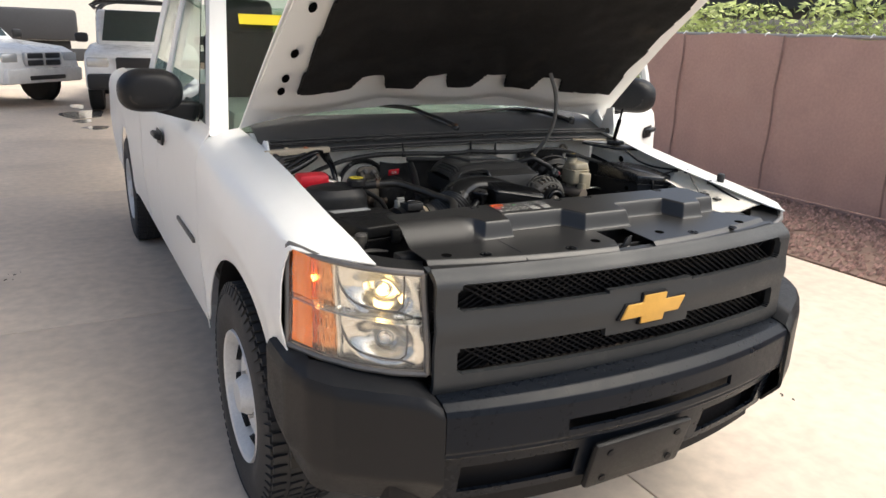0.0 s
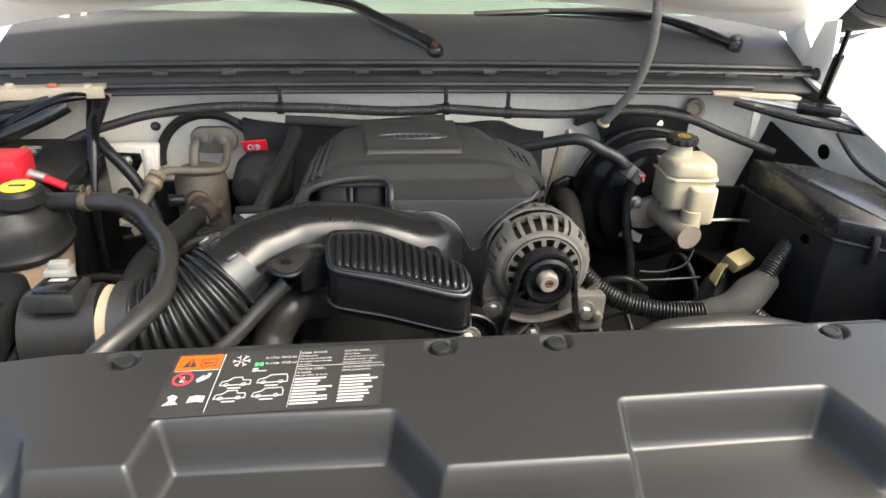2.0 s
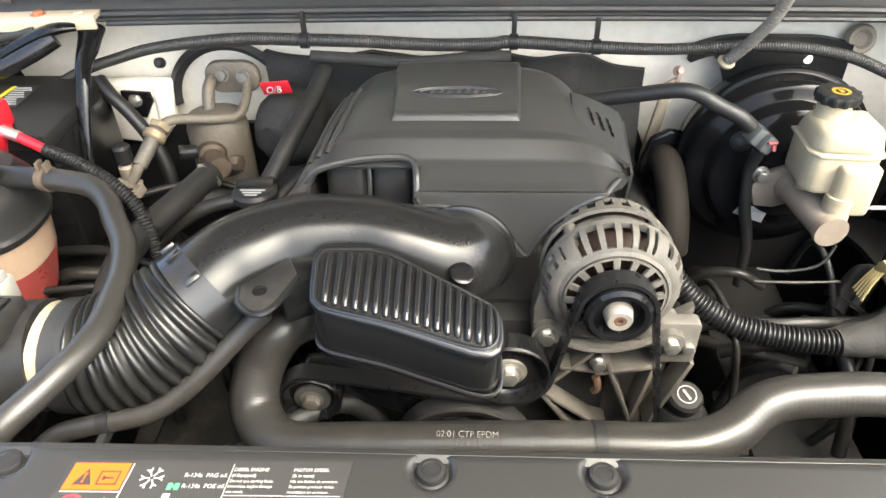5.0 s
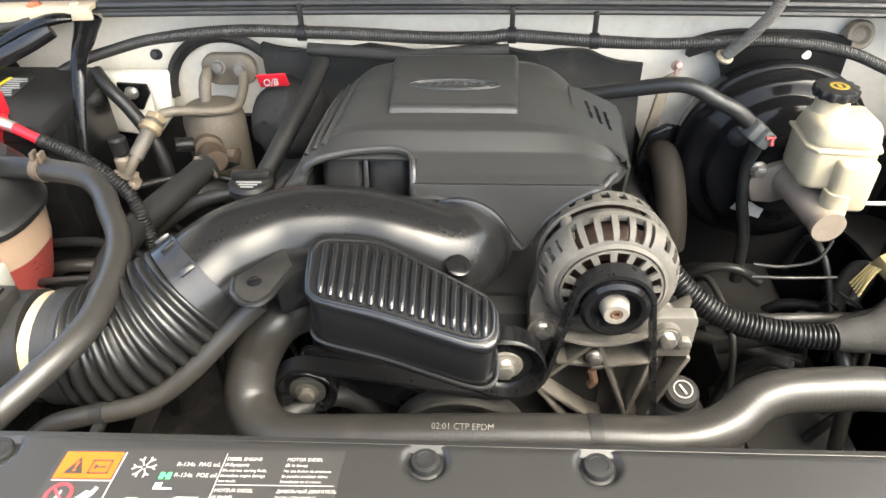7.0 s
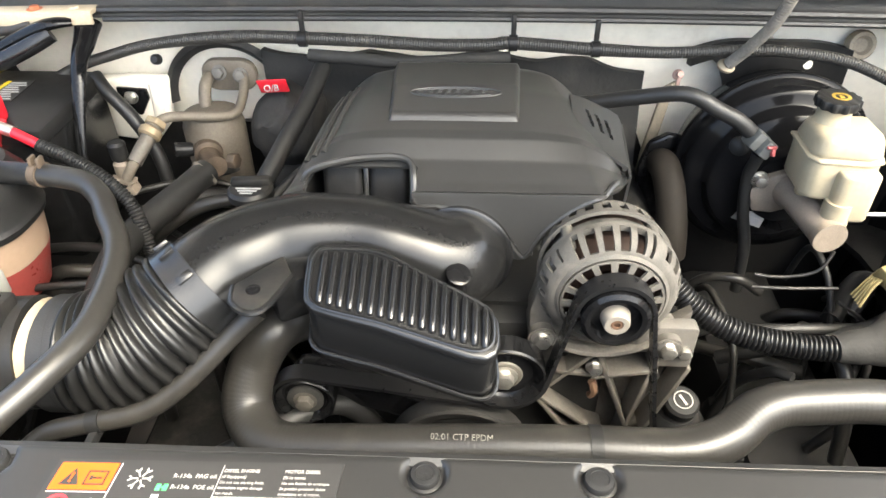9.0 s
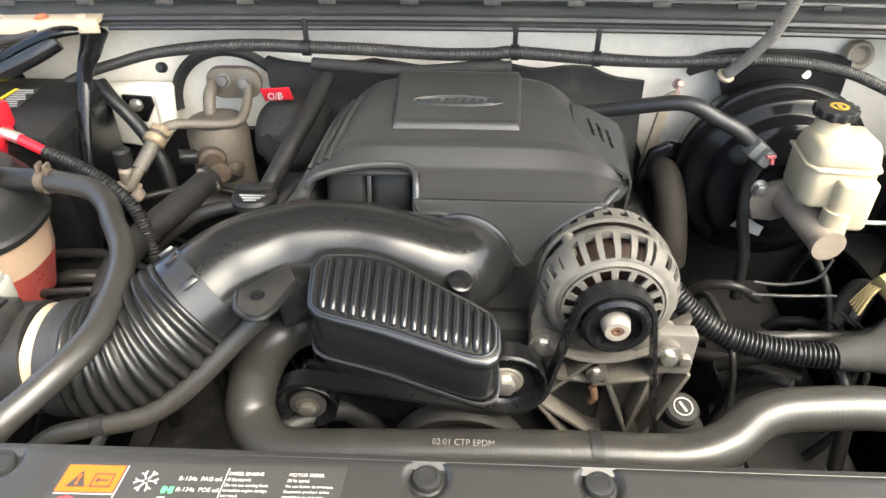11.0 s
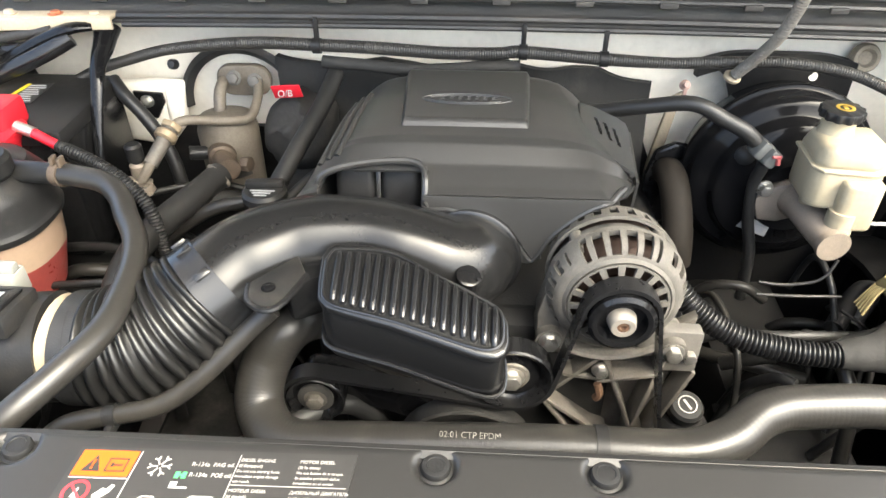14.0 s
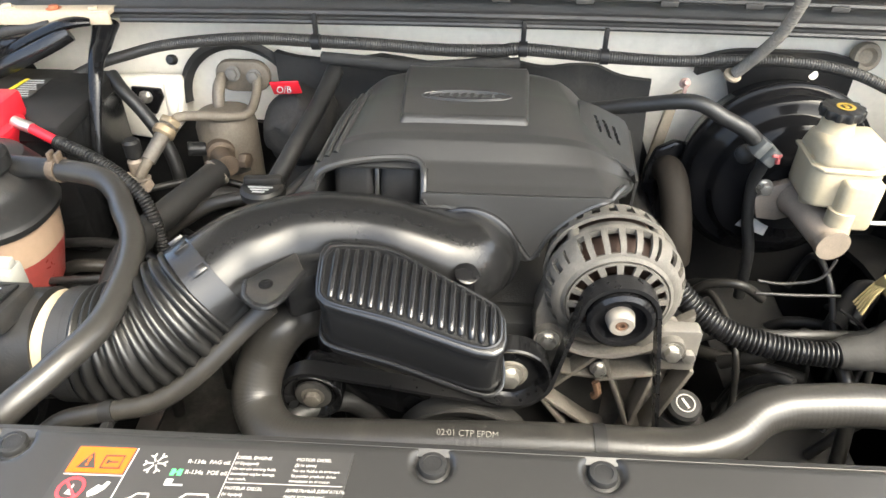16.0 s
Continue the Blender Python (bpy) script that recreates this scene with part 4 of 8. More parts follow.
def gutter_at(u, v):
    y = 0.30 + 0.40 * u
    inner = lerp([(0.27, 0.57), (0.42, 0.572), (0.5, 0.61), (0.62, 0.685), (0.72, 0.70)], y)
    rim = top_z(y) - 0.008
    return Vector((0.777 + (inner - 0.777) * v, y, rim + (1.076 + 0.03 * smooth((y - 0.5) / 0.2) - rim) * smooth(v * 1.7) + 0.004 * math.sin(9 * v) * v))


part("firewall", surface(lambda u, v: Vector((-0.80 + 1.6 * u, 1.215 - 0.03 * smooth((v - 0.55) / 0.4) + 0.006 * math.sin(9 * u), 0.55 + 0.665 * v)), 60, 20, thick=0.01), bay_paint, truck, "white painted firewall")
for s in (-1, 1):
    flat = 0.742 if s > 0 else 0.785
    y0 = 0.60 if s > 0 else 0.36
    part("inner_fender", surface(lambda u, v: Vector((s * lerp([(0, 0.777 if s > 0 else 0.80), (0.15, 0.774 if s > 0 else 0.795), (0.5, flat + 0.01), (0.6, flat), (1, flat - 0.005)], v), y0 + (1.22 - y0) * u, top_z(y0 + (1.22 - y0) * u) - 0.004 - lerp([(0, 0), (0.15, 0.03), (0.5, 0.04), (0.6, 0.05), (1, 0.10)], v))), 30, 16, thick=0.006), bay_paint, truck, "white painted inner fender flange")
    if s > 0:
        part("fender_gutter", surface(gutter_at, 24, 20, thick=0.005), bay_paint, truck, "white painted fender gutter")
    part("lamp_well", surface(lambda u, v: Vector((s * (0.80 - 0.14 * v) - (0.05 if s > 0 else 0), 0.27 + 0.34 * u, top_z(0.27 + 0.34 * u) - (0.11 if s < 0 else 0.06) - 0.09 * v)), 10, 6, thick=0.006), mesh_black, truck, "black plastic panel behind the headlight")
    part("inner_liner", surface(lambda u, v: Vector((s * (flat - 0.01 - 0.12 * v), 0.28 + 0.94 * u, top_z(0.30 + 0.92 * u) - 0.10 - 0.6 * v)), 20, 8, thick=0.006), mesh_black, truck, "black wheelhouse panel")
part("lower_firewall", surface(lambda u, v: Vector((-0.78 + 1.56 * u, 1.195 - 0.02 * smooth(v * 2), lerp([(0, 1.02), (0.28, 1.02), (0.33, 1.05), (0.655, 1.04), (0.67, 0.95), (0.74, 0.95), (0.8, 1.0), (1, 0.98)], u) - 0.6 * v)), 40, 8, thick=0.012), black_plastic, truck, "black lower firewall mat")
part("splash_shield", box((1.3, 1.0, 0.02), (0, 0.8, 0.42), 0.005), black_plastic, truck)
part("radiator_support", box((1.35, 0.05, 0.05), (0, 0.30, 1.045), 0.008), black_plastic, truck)
radiator = thing("radiator", (0, 0.38, 0.5), "black radiator with fan shroud below the plastic cover", "radiator")
part("core", box((1.0, 0.06, 0.5), (0, 0.36, 0.76), 0.01), dark_metal, radiator)
part("shroud", box((0.95, 0.05, 0.48), (0.0, 0.42, 0.76), 0.02), black_plastic, radiator)

# cowl: panel below the windscreen, seals along its front edge


def cowl_at(u, v):
    x = -0.80 + 1.6 * u
    y = 1.195 + 0.17 * v + 0.08 * v * (2 * u - 1) ** 2
    return Vector((x, y, 1.228 + 0.075 * v + 0.012 * math.sin(math.pi * v) + 0.012 * (1 - (2 * u - 1) ** 2)))


cowl = part("cowl_panel", surface(cowl_at, 60, 10, thick=0.004), cowl_plastic, truck, "dark grey plastic cowl panel")
part("lower_ledge", surface(lambda u, v: Vector((-0.80 + 1.6 * u, 1.128 + 0.075 * v, 1.212 + 0.018 * v + 0.01 * (1 - (2 * u - 1) ** 2))), 40, 3, thick=0.004), cowl_plastic, cowl)
for y, z, r, x0, x1 in ((1.128, 1.207, 0.0065, -0.56, 0.62), (1.135, 1.218, 0.008, -0.57, 0.64), (1.162, 1.238, 0.007, -0.79, 0.79), (1.187, 1.245, 0.009, -0.79, 0.79)):
    part("seal", tube([(x0 + (x1 - x0) * k / 10, y, z + 0.01 * (1 - ((x0 + (x1 - x0) * k / 10) / 0.8) ** 2)) for k in range(11)], r, 8, 0.05, squash=0.7), seal_rubber, cowl, "black rubber weatherstrip")
for i in range(13):
    x = -0.72 + 0.12 * i
    part("seal_clip", box((0.026, 0.006, 0.008), (x, 1.153, 1.236 + 0.01 * (1 - (x / 0.8) ** 2)), 0.0015), dark_metal, cowl)
part("cross_brace", join(box((0.24, 0.03, 0.008), m=pose(-0.688, 1.126, 1.222, 0, -1.5, 0), round_=0.003), box((0.24, 0.006, 0.018), m=pose(-0.688, 1.112, 1.215, 0, -1.5, 0), round_=0.002)), cream, cowl, "cream painted brace")
# ---- engine bay contents ----
label_white = material("white label print", (0.34, 0.33, 0.31), 0.5, vary=0.05)
label_dark = material("dark label film", (0.024, 0.0235, 0.023), 0.38, vary=0.03, rough_vary=0.0)
label_orange = material("orange label print", (0.55, 0.075, 0.005), 0.4, vary=0.05)
label_red = material("red label print", (0.7, 0.03, 0.04), 0.4, vary=0.05)
label_green = material("green label print", (0.06, 0.45, 0.12), 0.4, vary=0.05)
label_grey = material("grey label print", (0.3, 0.3, 0.3), 0.5, vary=0.05)
label_yellow = material("yellow label print", (0.75, 0.6, 0.04), 0.4, vary=0.05)
red_plastic = material("red plastic", (0.6, 0.015, 0.03), 0.4, vary=0.1)
cream_plastic = material("yellowed translucent nylon", (0.36, 0.31, 0.215), 0.42, vary=0.08, scale=12, dirt=(0.5, 0.38, 0.2), dirt_amount=0.12, dirt_scale=14)
tan_plastic = material("tan nylon ring", (0.29, 0.235, 0.16), 0.6, vary=0.1, scale=15, dirt=(0.3, 0.22, 0.14), dirt_amount=0.15)
tank_plastic = material("clouded tank plastic", (0.30, 0.215, 0.155), 0.4, vary=0.08, scale=9)
coolant_plastic = material("tank plastic with red coolant behind", (0.26, 0.05, 0.045), 0.35, vary=0.12, scale=8)
connector_grey = material("pale grey connector", (0.22, 0.22, 0.2), 0.5, vary=0.08)


def words(text, size, m, mat, parent):
    """A line of lettering as a thin mesh."""
    curve = bpy.data.curves.new("words", "FONT")
    curve.body, curve.size, curve.extrude = text, size, 0.0001
    curve.resolution_u = 3
    tmp = bpy.data.objects.new("words", curve)
    data = bpy.data.meshes.new_from_object(tmp)
    bpy.data.objects.remove(tmp)
    bpy.data.curves.remove(curve)
    data.transform(m)
    data.materials.clear()
    data.materials.append(mat)
    ob = new("lettering", data)
    ob.parent = parent
    ob.matrix_parent_inverse = world_of(parent).inverted()
    return ob


# plastic cover over the radiator
STEP = [(-0.66, 0.318), (-0.425, 0.318), (-0.408, 0.282), (-0.318, 0.282), (-0.306, 0.335), (-0.105, 0.332), (-0.066, 0.262), (0.105, 0.262), (0.118, 0.332), (0.318, 0.335), (0.345, 0.262), (0.425, 0.262), (0.45, 0.30), (0.66, 0.30)]
LATCH = [(-0.042, 0.238), (0.067, 0.236), (0.059, 0.086), (0.02, 0.084), (0.002, 0.05), (-0.088, 0.05), (-0.083, 0.085), (-0.05, 0.148)]
EDGE = [(-0.645, 0.43), (-0.645, 0.142), (-0.50, 0.121), (-0.30, 0.094), (-0.1, 0.082), (0.1, 0.082), (0.30, 0.094), (0.50, 0.121), (0.64, 0.15), (0.60, 0.21), (0.52, 0.29), (0.515, 0.41), (0.49, 0.44), (0.455, 0.452), (0.2, 0.448), (-0.2, 0.447), (-0.40, 0.444), (-0.49, 0.43)]


def cover_z(x, y):
    lo = 1.083 + 0.03 * (y - 0.15) - 0.012 * smooth((0.105 + 0.2 * x * x - y) / 0.02)
    hi = 1.139 + 0.05 * (y - 0.35) - 0.006 * smooth((y - 0.438) / 0.012)
    near = 1.0
    for (a, b), (c, d) in zip(STEP, STEP[1:]):
        k = min(1.0, max(0.0, ((x - a) * (c - a) + (y - b) * (d - b)) / ((c - a) ** 2 + (d - b) ** 2)))
        near = min(near, math.hypot(x - a - k * (c - a), y - b - k * (d - b)))
    if y < lerp(STEP, x):
        near = -near
    w = 0.010 + 0.045 * smooth((-0.405 - x) / 0.05)
    return lo + (hi - lo) * smooth((near + w) / (2 * w))


def snap(bm, outlines, reach=0.006):
    """Draw the ragged rim of a sheet on to its outlines."""
    for v in bm.verts:
        if not v.is_boundary:
            continue
        best = None
        for poly in outlines:
            for a, b in zip(poly, poly[1:] + poly[:1]):
                a, b = Vector(a), Vector(b)
                d = b - a
                k = min(1.0, max(0.0, (v.co.xy - a).dot(d) / d.length_squared))
                q = a + d * k
                if best is None or (q - v.co.xy).length < best[0]:
                    best = ((q - v.co.xy).length, q)
        if best[0] < reach:
            v.co = Vector((*best[1], cover_z(*best[1])))
    return bm


cover = thing("radiator_cover", (0, 0.3, 1.08), "charcoal plastic radiator cover with push pins and warning label", "radiator cover")
PINS = [(-0.361, 0.43), (-0.049, 0.43), (0.073, 0.43), (0.383, 0.43)]


def panel_at(u, v):
    x, y = -0.65 + 1.3 * u, 0.07 + 0.385 * v
    z = cover_z(x, y)
    for a, b in PINS:
        z -= 0.0065 * smooth((0.0172 - math.hypot(x - a, y - b)) / 0.0045)
    return Vector((x, y, z))


panel = snap(surface(panel_at, 480, 142, lambda u, v: inside(EDGE, -0.65 + 1.3 * u, 0.07 + 0.385 * v) and not inside(LATCH, -0.65 + 1.3 * u, 0.07 + 0.385 * v)), (EDGE, LATCH))
bmesh.ops.solidify(panel, geom=panel.faces[:], thickness=0.003)
part("panel", panel, cover_plastic, cover, sharp=75)
part("back_lip", tube([(x, y - 0.004, cover_z(x, y - 0.006) - 0.009) for x, y in ((-0.49, 0.43), (-0.40, 0.444), (-0.2, 0.447), (0, 0.4475), (0.2, 0.448), (0.4, 0.451))], 0.008, 8, 0.03), cover_plastic, cover)
for a, b in PINS:
    pin = part("push_pin", lathe([(0.0128, -0.010), (0.0128, -0.0062), (0.012, -0.0056), (0.0, -0.0056)], pose(a, b, cover_z(a, b)), 32), black_plastic, cover, "push pin in a round recess")
    part("pin_head", lathe([(0.0104, -0.008), (0.0108, -0.0025), (0.0098, -0.0006), (0.007, -0.0002), (0.0066, -0.0010), (0.0, -0.0010)], pose(a, b, cover_z(a, b)), 28), black_plastic, pin, "dark round head")
for a, b in ((-0.578, 0.198), (-0.108, 0.163), (0.147, 0.167), (0.50, 0.165)):
    part("hole", lathe([(0.0145, -0.002), (0.0142, 0.0006), (0.0, 0.0007)], pose(a, b, cover_z(a, b) + 0.0005), 20), void_black, cover)
for a, b in ((-0.475, 0.169), (-0.22, 0.132), (0.25, 0.129), (0.43, 0.135)):
    part("bolt", join(lathe([(0.0165, -0.001), (0.0165, 0.0012), (0.013, 0.002), (0.012, -0.0005)], pose(a, b, cover_z(a, b) + 0.0005), 20), hexbolt(0.0085, 0.005, pose(a, b, cover_z(a, b)))), gloss_black, cover)

part("parting_line", tube([(-0.376, y, cover_z(-0.376, y) + 0.0004) for y in (0.108, 0.15, 0.2, 0.24, 0.262)], 0.0011, 6, 0.02), grey_plastic, cover)

# warning label on the cover
LX, LY = -0.306, 0.4270
SLANT = pose(LX, LY, cover_z(-0.2, 0.40) + 0.0038, 2.86, 0, 1.0) @ Matrix(((1, 0.12, 0, 0), (0, 1, 0, 0), (0, 0, 1, 0), (0, 0, 0, 1)))
decal = part("warning_label", prism([(-0.004, 0.003), (0.2, 0.003), (0.2, -0.084), (-0.004, -0.084)], -0.0016, -0.0008, 0, SLANT), label_dark, cover, "warning label with orange, red and white print")


def mark(name, poly, mat, up=0.0, parent=decal):
    return part(name, prism(poly, -0.0008 + up, -0.0004 + up, 0, SLANT), mat, parent)


def rect(x0, y0, x1, y1):
    return [(x0, y0), (x1, y0), (x1, y1), (x0, y1)]


mark("orange_field", rect(0, 0, 0.041, -0.021), label_orange)
mark("triangle", [(0.006, -0.0175), (0.0195, -0.0175), (0.0128, -0.0045)], label_dark, 0.0006)
mark("exclamation", [(0.0119, -0.0085), (0.0137, -0.0085), (0.0132, -0.0135), (0.0124, -0.0135)], label_orange, 0.0012)
mark("exclamation", rect(0.012, -0.0145, 0.0136, -0.016), label_orange, 0.0012)
for q in (rect(0.0225, -0.0065, 0.0365, -0.0075), rect(0.0225, -0.0165, 0.0375, -0.0175), rect(0.0225, -0.0065, 0.0235, -0.0175), rect(0.036, -0.0065, 0.037, -0.0175), rect(0.026, -0.0115, 0.034, -0.0128), rect(0.0255, -0.0105, 0.0275, -0.0138)):
    mark("book_symbol", q, label_dark, 0.0006)
mark("rule", rect(0.0, -0.0222, 0.042, -0.0228), label_white)
mark("rule", [(0.0425, 0.0), (0.0432, 0.0), (0.0432, -0.08), (0.0425, -0.08)], label_white)
part("no_symbol", lathe([(0.0075, 0), (0.0095, 0.0004), (0.0075, 0.0005)], SLANT @ pose(0.0115, -0.034, -0.0006), 28, False), label_red, decal)
mark("no_symbol", [(0.0055, -0.029), (0.0067, -0.028), (0.0175, -0.039), (0.0163, -0.040)], label_red, 0.0004)
for q in ([(0.009, -0.038), (0.0115, -0.03), (0.0125, -0.031), (0.012, -0.036), (0.014, -0.0385)], [(0.024, -0.036), (0.029, -0.030), (0.032, -0.031), (0.034, -0.027), (0.0365, -0.028), (0.035, -0.033), (0.031, -0.037), (0.026, -0.0395)],
          [(0.005, -0.058), (0.009, -0.055), (0.014, -0.058), (0.013, -0.064), (0.017, -0.068), (0.003, -0.069), (0.008, -0.063)], [(0.024, -0.067), (0.025, -0.059), (0.031, -0.0575), (0.0385, -0.059), (0.0385, -0.067), (0.031, -0.0655)]):
    mark("pictogram", q, label_white)
for k in range(6):
    a = math.pi / 3 * k
    for d0, d1, w in ((0.0015, 0.0072, 0.00045),):
        c, s_ = math.cos(a), math.sin(a)
        mark("snowflake", [(0.0605 + c * d0 - s_ * w, -0.0115 + s_ * d0 + c * w), (0.0605 + c * d1 - s_ * w, -0.0115 + s_ * d1 + c * w), (0.0605 + c * d1 + s_ * w, -0.0115 + s_ * d1 - c * w), (0.0605 + c * d0 + s_ * w, -0.0115 + s_ * d0 - c * w)], label_white)
    for e in (-1, 1):
        b = a + e * 0.6
        p, q = (0.0605 + 0.0055 * c, -0.0115 + 0.0055 * s_), (0.0605 + 0.0055 * c + 0.0032 * math.cos(b), -0.0115 + 0.0055 * s_ + 0.0032 * math.sin(b))
        n_ = (-math.sin(b) * 0.0005, math.cos(b) * 0.0005)
        mark("snowflake", [(p[0] + n_[0], p[1] + n_[1]), (q[0] + n_[0], q[1] + n_[1]), (q[0] - n_[0], q[1] - n_[1]), (p[0] - n_[0], p[1] - n_[1])], label_white)
for q in (rect(0.0745, -0.0155, 0.0775, -0.0205), rect(0.0795, -0.0155, 0.0825, -0.0205), rect(0.0775, -0.0172, 0.0795, -0.0185)):
    mark("green_symbol", q, label_green)
words("R-134a  PAG oil.", 0.0046, SLANT @ pose(0.083, -0.0105, -0.0005), label_white, decal)
words("R-134a  POE oil.", 0.0046, SLANT @ pose(0.0845, -0.019, -0.0005), label_white, decal)
mark("small_print", rect(0.074, -0.0285, 0.079, -0.0235), label_grey)
mark("small_print", rect(0.0795, -0.0272, 0.087, -0.0285), label_grey)


def car_sketch(x, y, van):
    top = [(0, 0), (0.001, 0.005), (0.007, 0.0065), (0.011, 0.0105), (0.019, 0.0105), (0.02 if not van else 0.026, 0.0065 if not van else 0.0105), (0.0275, 0.006), (0.028, 0.0)]
    w = 0.0005
    for (a, b), (c, d) in zip(top, top[1:] + top[:1]):
        n_ = Vector((d - b, a - c)).normalized() * w
        mark("vehicle_sketch", [(x + a - n_.x, y + b - n_.y), (x + c - n_.x, y + d - n_.y), (x + c + n_.x, y + d + n_.y), (x + a + n_.x, y + b + n_.y)], label_white)
    for k in (0.006, 0.022):
        part("vehicle_sketch", lathe([(0.0018, 0), (0.0026, 0.0004), (0.0018, 0.0005)], SLANT @ pose(x + k, y, -0.0006), 12, False), label_white, decal)


for i, (x, y) in enumerate(((0.048, -0.046), (0.082, -0.045), (0.047, -0.064), (0.081, -0.0635))):
    car_sketch(x, y, i % 2)
    mark("small_print", rect(x + 0.008, y - 0.0035, x + 0.02, y - 0.005), label_white)
rng = random.Random(9)
mark("rule", rect(0.1155, 0.0, 0.116, -0.08), label_white)
words("DIESEL ENGINE", 0.0037, SLANT @ pose(0.117, -0.0055, -0.0005), label_white, decal)
words("(if Equipped)", 0.0034, SLANT @ pose(0.117, -0.0100, -0.0005), label_white, decal)
words("Do not use starting fluids.", 0.0030, SLANT @ pose(0.117, -0.0143, -0.0005), label_white, decal)
words("Immediate engine damage", 0.0030, SLANT @ pose(0.117, -0.0184, -0.0005), label_white, decal)
words("can result.", 0.0030, SLANT @ pose(0.117, -0.0225, -0.0005), label_white, decal)
words("MOTOR DIESEL", 0.0037, SLANT @ pose(0.160, -0.0055, -0.0005), label_white, decal)
words("(Si lo tiene)", 0.0034, SLANT @ pose(0.160, -0.0100, -0.0005), label_white, decal)
words("No use fluidos de arranque.", 0.0030, SLANT @ pose(0.160, -0.0143, -0.0005), label_white, decal)
words("Se pueden producir daños", 0.0030, SLANT @ pose(0.160, -0.0184, -0.0005), label_white, decal)
words("inmediatos en el motor.", 0.0030, SLANT @ pose(0.160, -0.0225, -0.0005), label_white, decal)
mark("rule", rect(0.116, -0.0243, 0.198, -0.0247), label_white)
words("MOTEUR DIESEL", 0.0037, SLANT @ pose(0.117, -0.0300, -0.0005), label_white, decal)
words("(si équipé)", 0.0034, SLANT @ pose(0.117, -0.0345, -0.0005), label_white, decal)
words("Ne pas utiliser de liquide", 0.0030, SLANT @ pose(0.117, -0.0388, -0.0005), label_white, decal)
words("ДИЗЕЛЬНЫЙ ДВИГАТЕЛЬ", 0.0032, SLANT @ pose(0.160, -0.0300, -0.0005), label_white, decal)
words("(если установлен)", 0.0032, SLANT @ pose(0.160, -0.0345, -0.0005), label_white, decal)
for k in range(9):
    for x0 in (0.117, 0.160):
        y = -0.0415 - 0.0042 * k
        mark("small_print", rect(x0, y, x0 + rng.uniform(0.022, 0.038), y - 0.0021), label_white)

# ---- engine cover ----
# stations from back to front: y, z, left edge, right edge of its top, drop and spread of its flanks
ST = [(1.085, 1.125, -0.13, 0.065, 0.03, 0.02), (1.075, 1.155, -0.135, 0.068, 0.05, 0.03), (1.058, 1.174, -0.142, 0.072, 0.06, 0.04), (1.03, 1.184, -0.150, 0.076, 0.05, 0.045), (0.95, 1.190, -0.158, 0.086, 0.042, 0.05),
      (0.87, 1.190, -0.164, 0.094, 0.042, 0.052), (0.845, 1.1895, -0.166, 0.096, 0.042, 0.052), (0.835, 1.1862, -0.168, 0.098, 0.042, 0.052), (0.814, 1.1690, -0.178, 0.104, 0.034, 0.05), (0.788, 1.1570, -0.188, 0.112, 0.020, 0.044), (0.7755, 1.1535, -0.193, 0.116, 0.012, 0.04)]


def station(u):
    k = u * (len(ST) - 1)
    i = min(int(k), len(ST) - 2)
    f = k - i
    return [a + (b - a) * f for a, b in zip(ST[i], ST[i + 1])]


def shell(u, v):
    y, z, l, r, drop, spread = station(u)
    crown = 0.007 * smooth((y - 0.80) / 0.05)
    if v < 0.2:
        k = 1 - v / 0.2
        e = smooth(k * 1.2) * 0.25 + 0.75 * k
        return Vector((l - spread * e, y, z - crown - (drop - crown) * k ** 1.5))
    if v > 0.8:
        k = (v - 0.8) / 0.2
        e = smooth(k * 1.2) * 0.25 + 0.75 * k
        return Vector((r + spread * e, y + 0.055 * k * k * smooth((0.85 - y) / 0.07), z - crown - (drop - crown) * k ** 1.5))
    return Vector((l + (r - l) * (v - 0.2) / 0.6, y, z - crown * abs((v - 0.5) / 0.3) ** 5))


def shell_keep(u, v):
    p = shell(u, v)
    return not (p.y < 0.806 and -0.205 < p.x < -0.083)


ecover = thing("engine_cover", (-0.04, 0.92, 1.08), "satin charcoal plastic engine cover with embossed oval emblem", "engine cover")
part("shell", surface(shell, 90, 100, shell_keep, thick=0.004), engine_plastic, ecover)


def front_panel(u, v):
    x = -0.085 + 0.207 * u
    low = lerp([(-0.085, 0.22), (-0.06, 0.20), (-0.03, 0.27), (-0.01, 0.36), (0.010, 0.52), (0.024, 0.68), (0.035, 0.82), (0.04, 0.83), (0.046, 0.76), (0.054, 0.60), (0.063, 0.48), (0.074, 0.37), (0.087, 0.25), (0.1, 0.15), (0.111, 0.08), (0.122, 0.04)], x)
    k = v * low
    turn = min(1.2, max(0.0, (x - 0.114) / 0.042))
    return Vector((x, 0.7745 + 0.055 * turn * turn - 0.012 * k, 1.153 - 0.012 * turn ** 1.7 - 0.006 * k - 0.090 * k * k ** 0.2))


ARCH = [(-0.084, 1.147), (-0.077, 1.137), (-0.070, 1.133), (-0.056, 1.136), (-0.031, 1.138), (-0.005, 1.130), (0.018, 1.110), (0.032, 1.088), (0.039, 1.078)]


def panel_keep(u, v):
    p = front_panel(u, v)
    return p.x > 0.039 or p.z > lerp(ARCH, p.x)


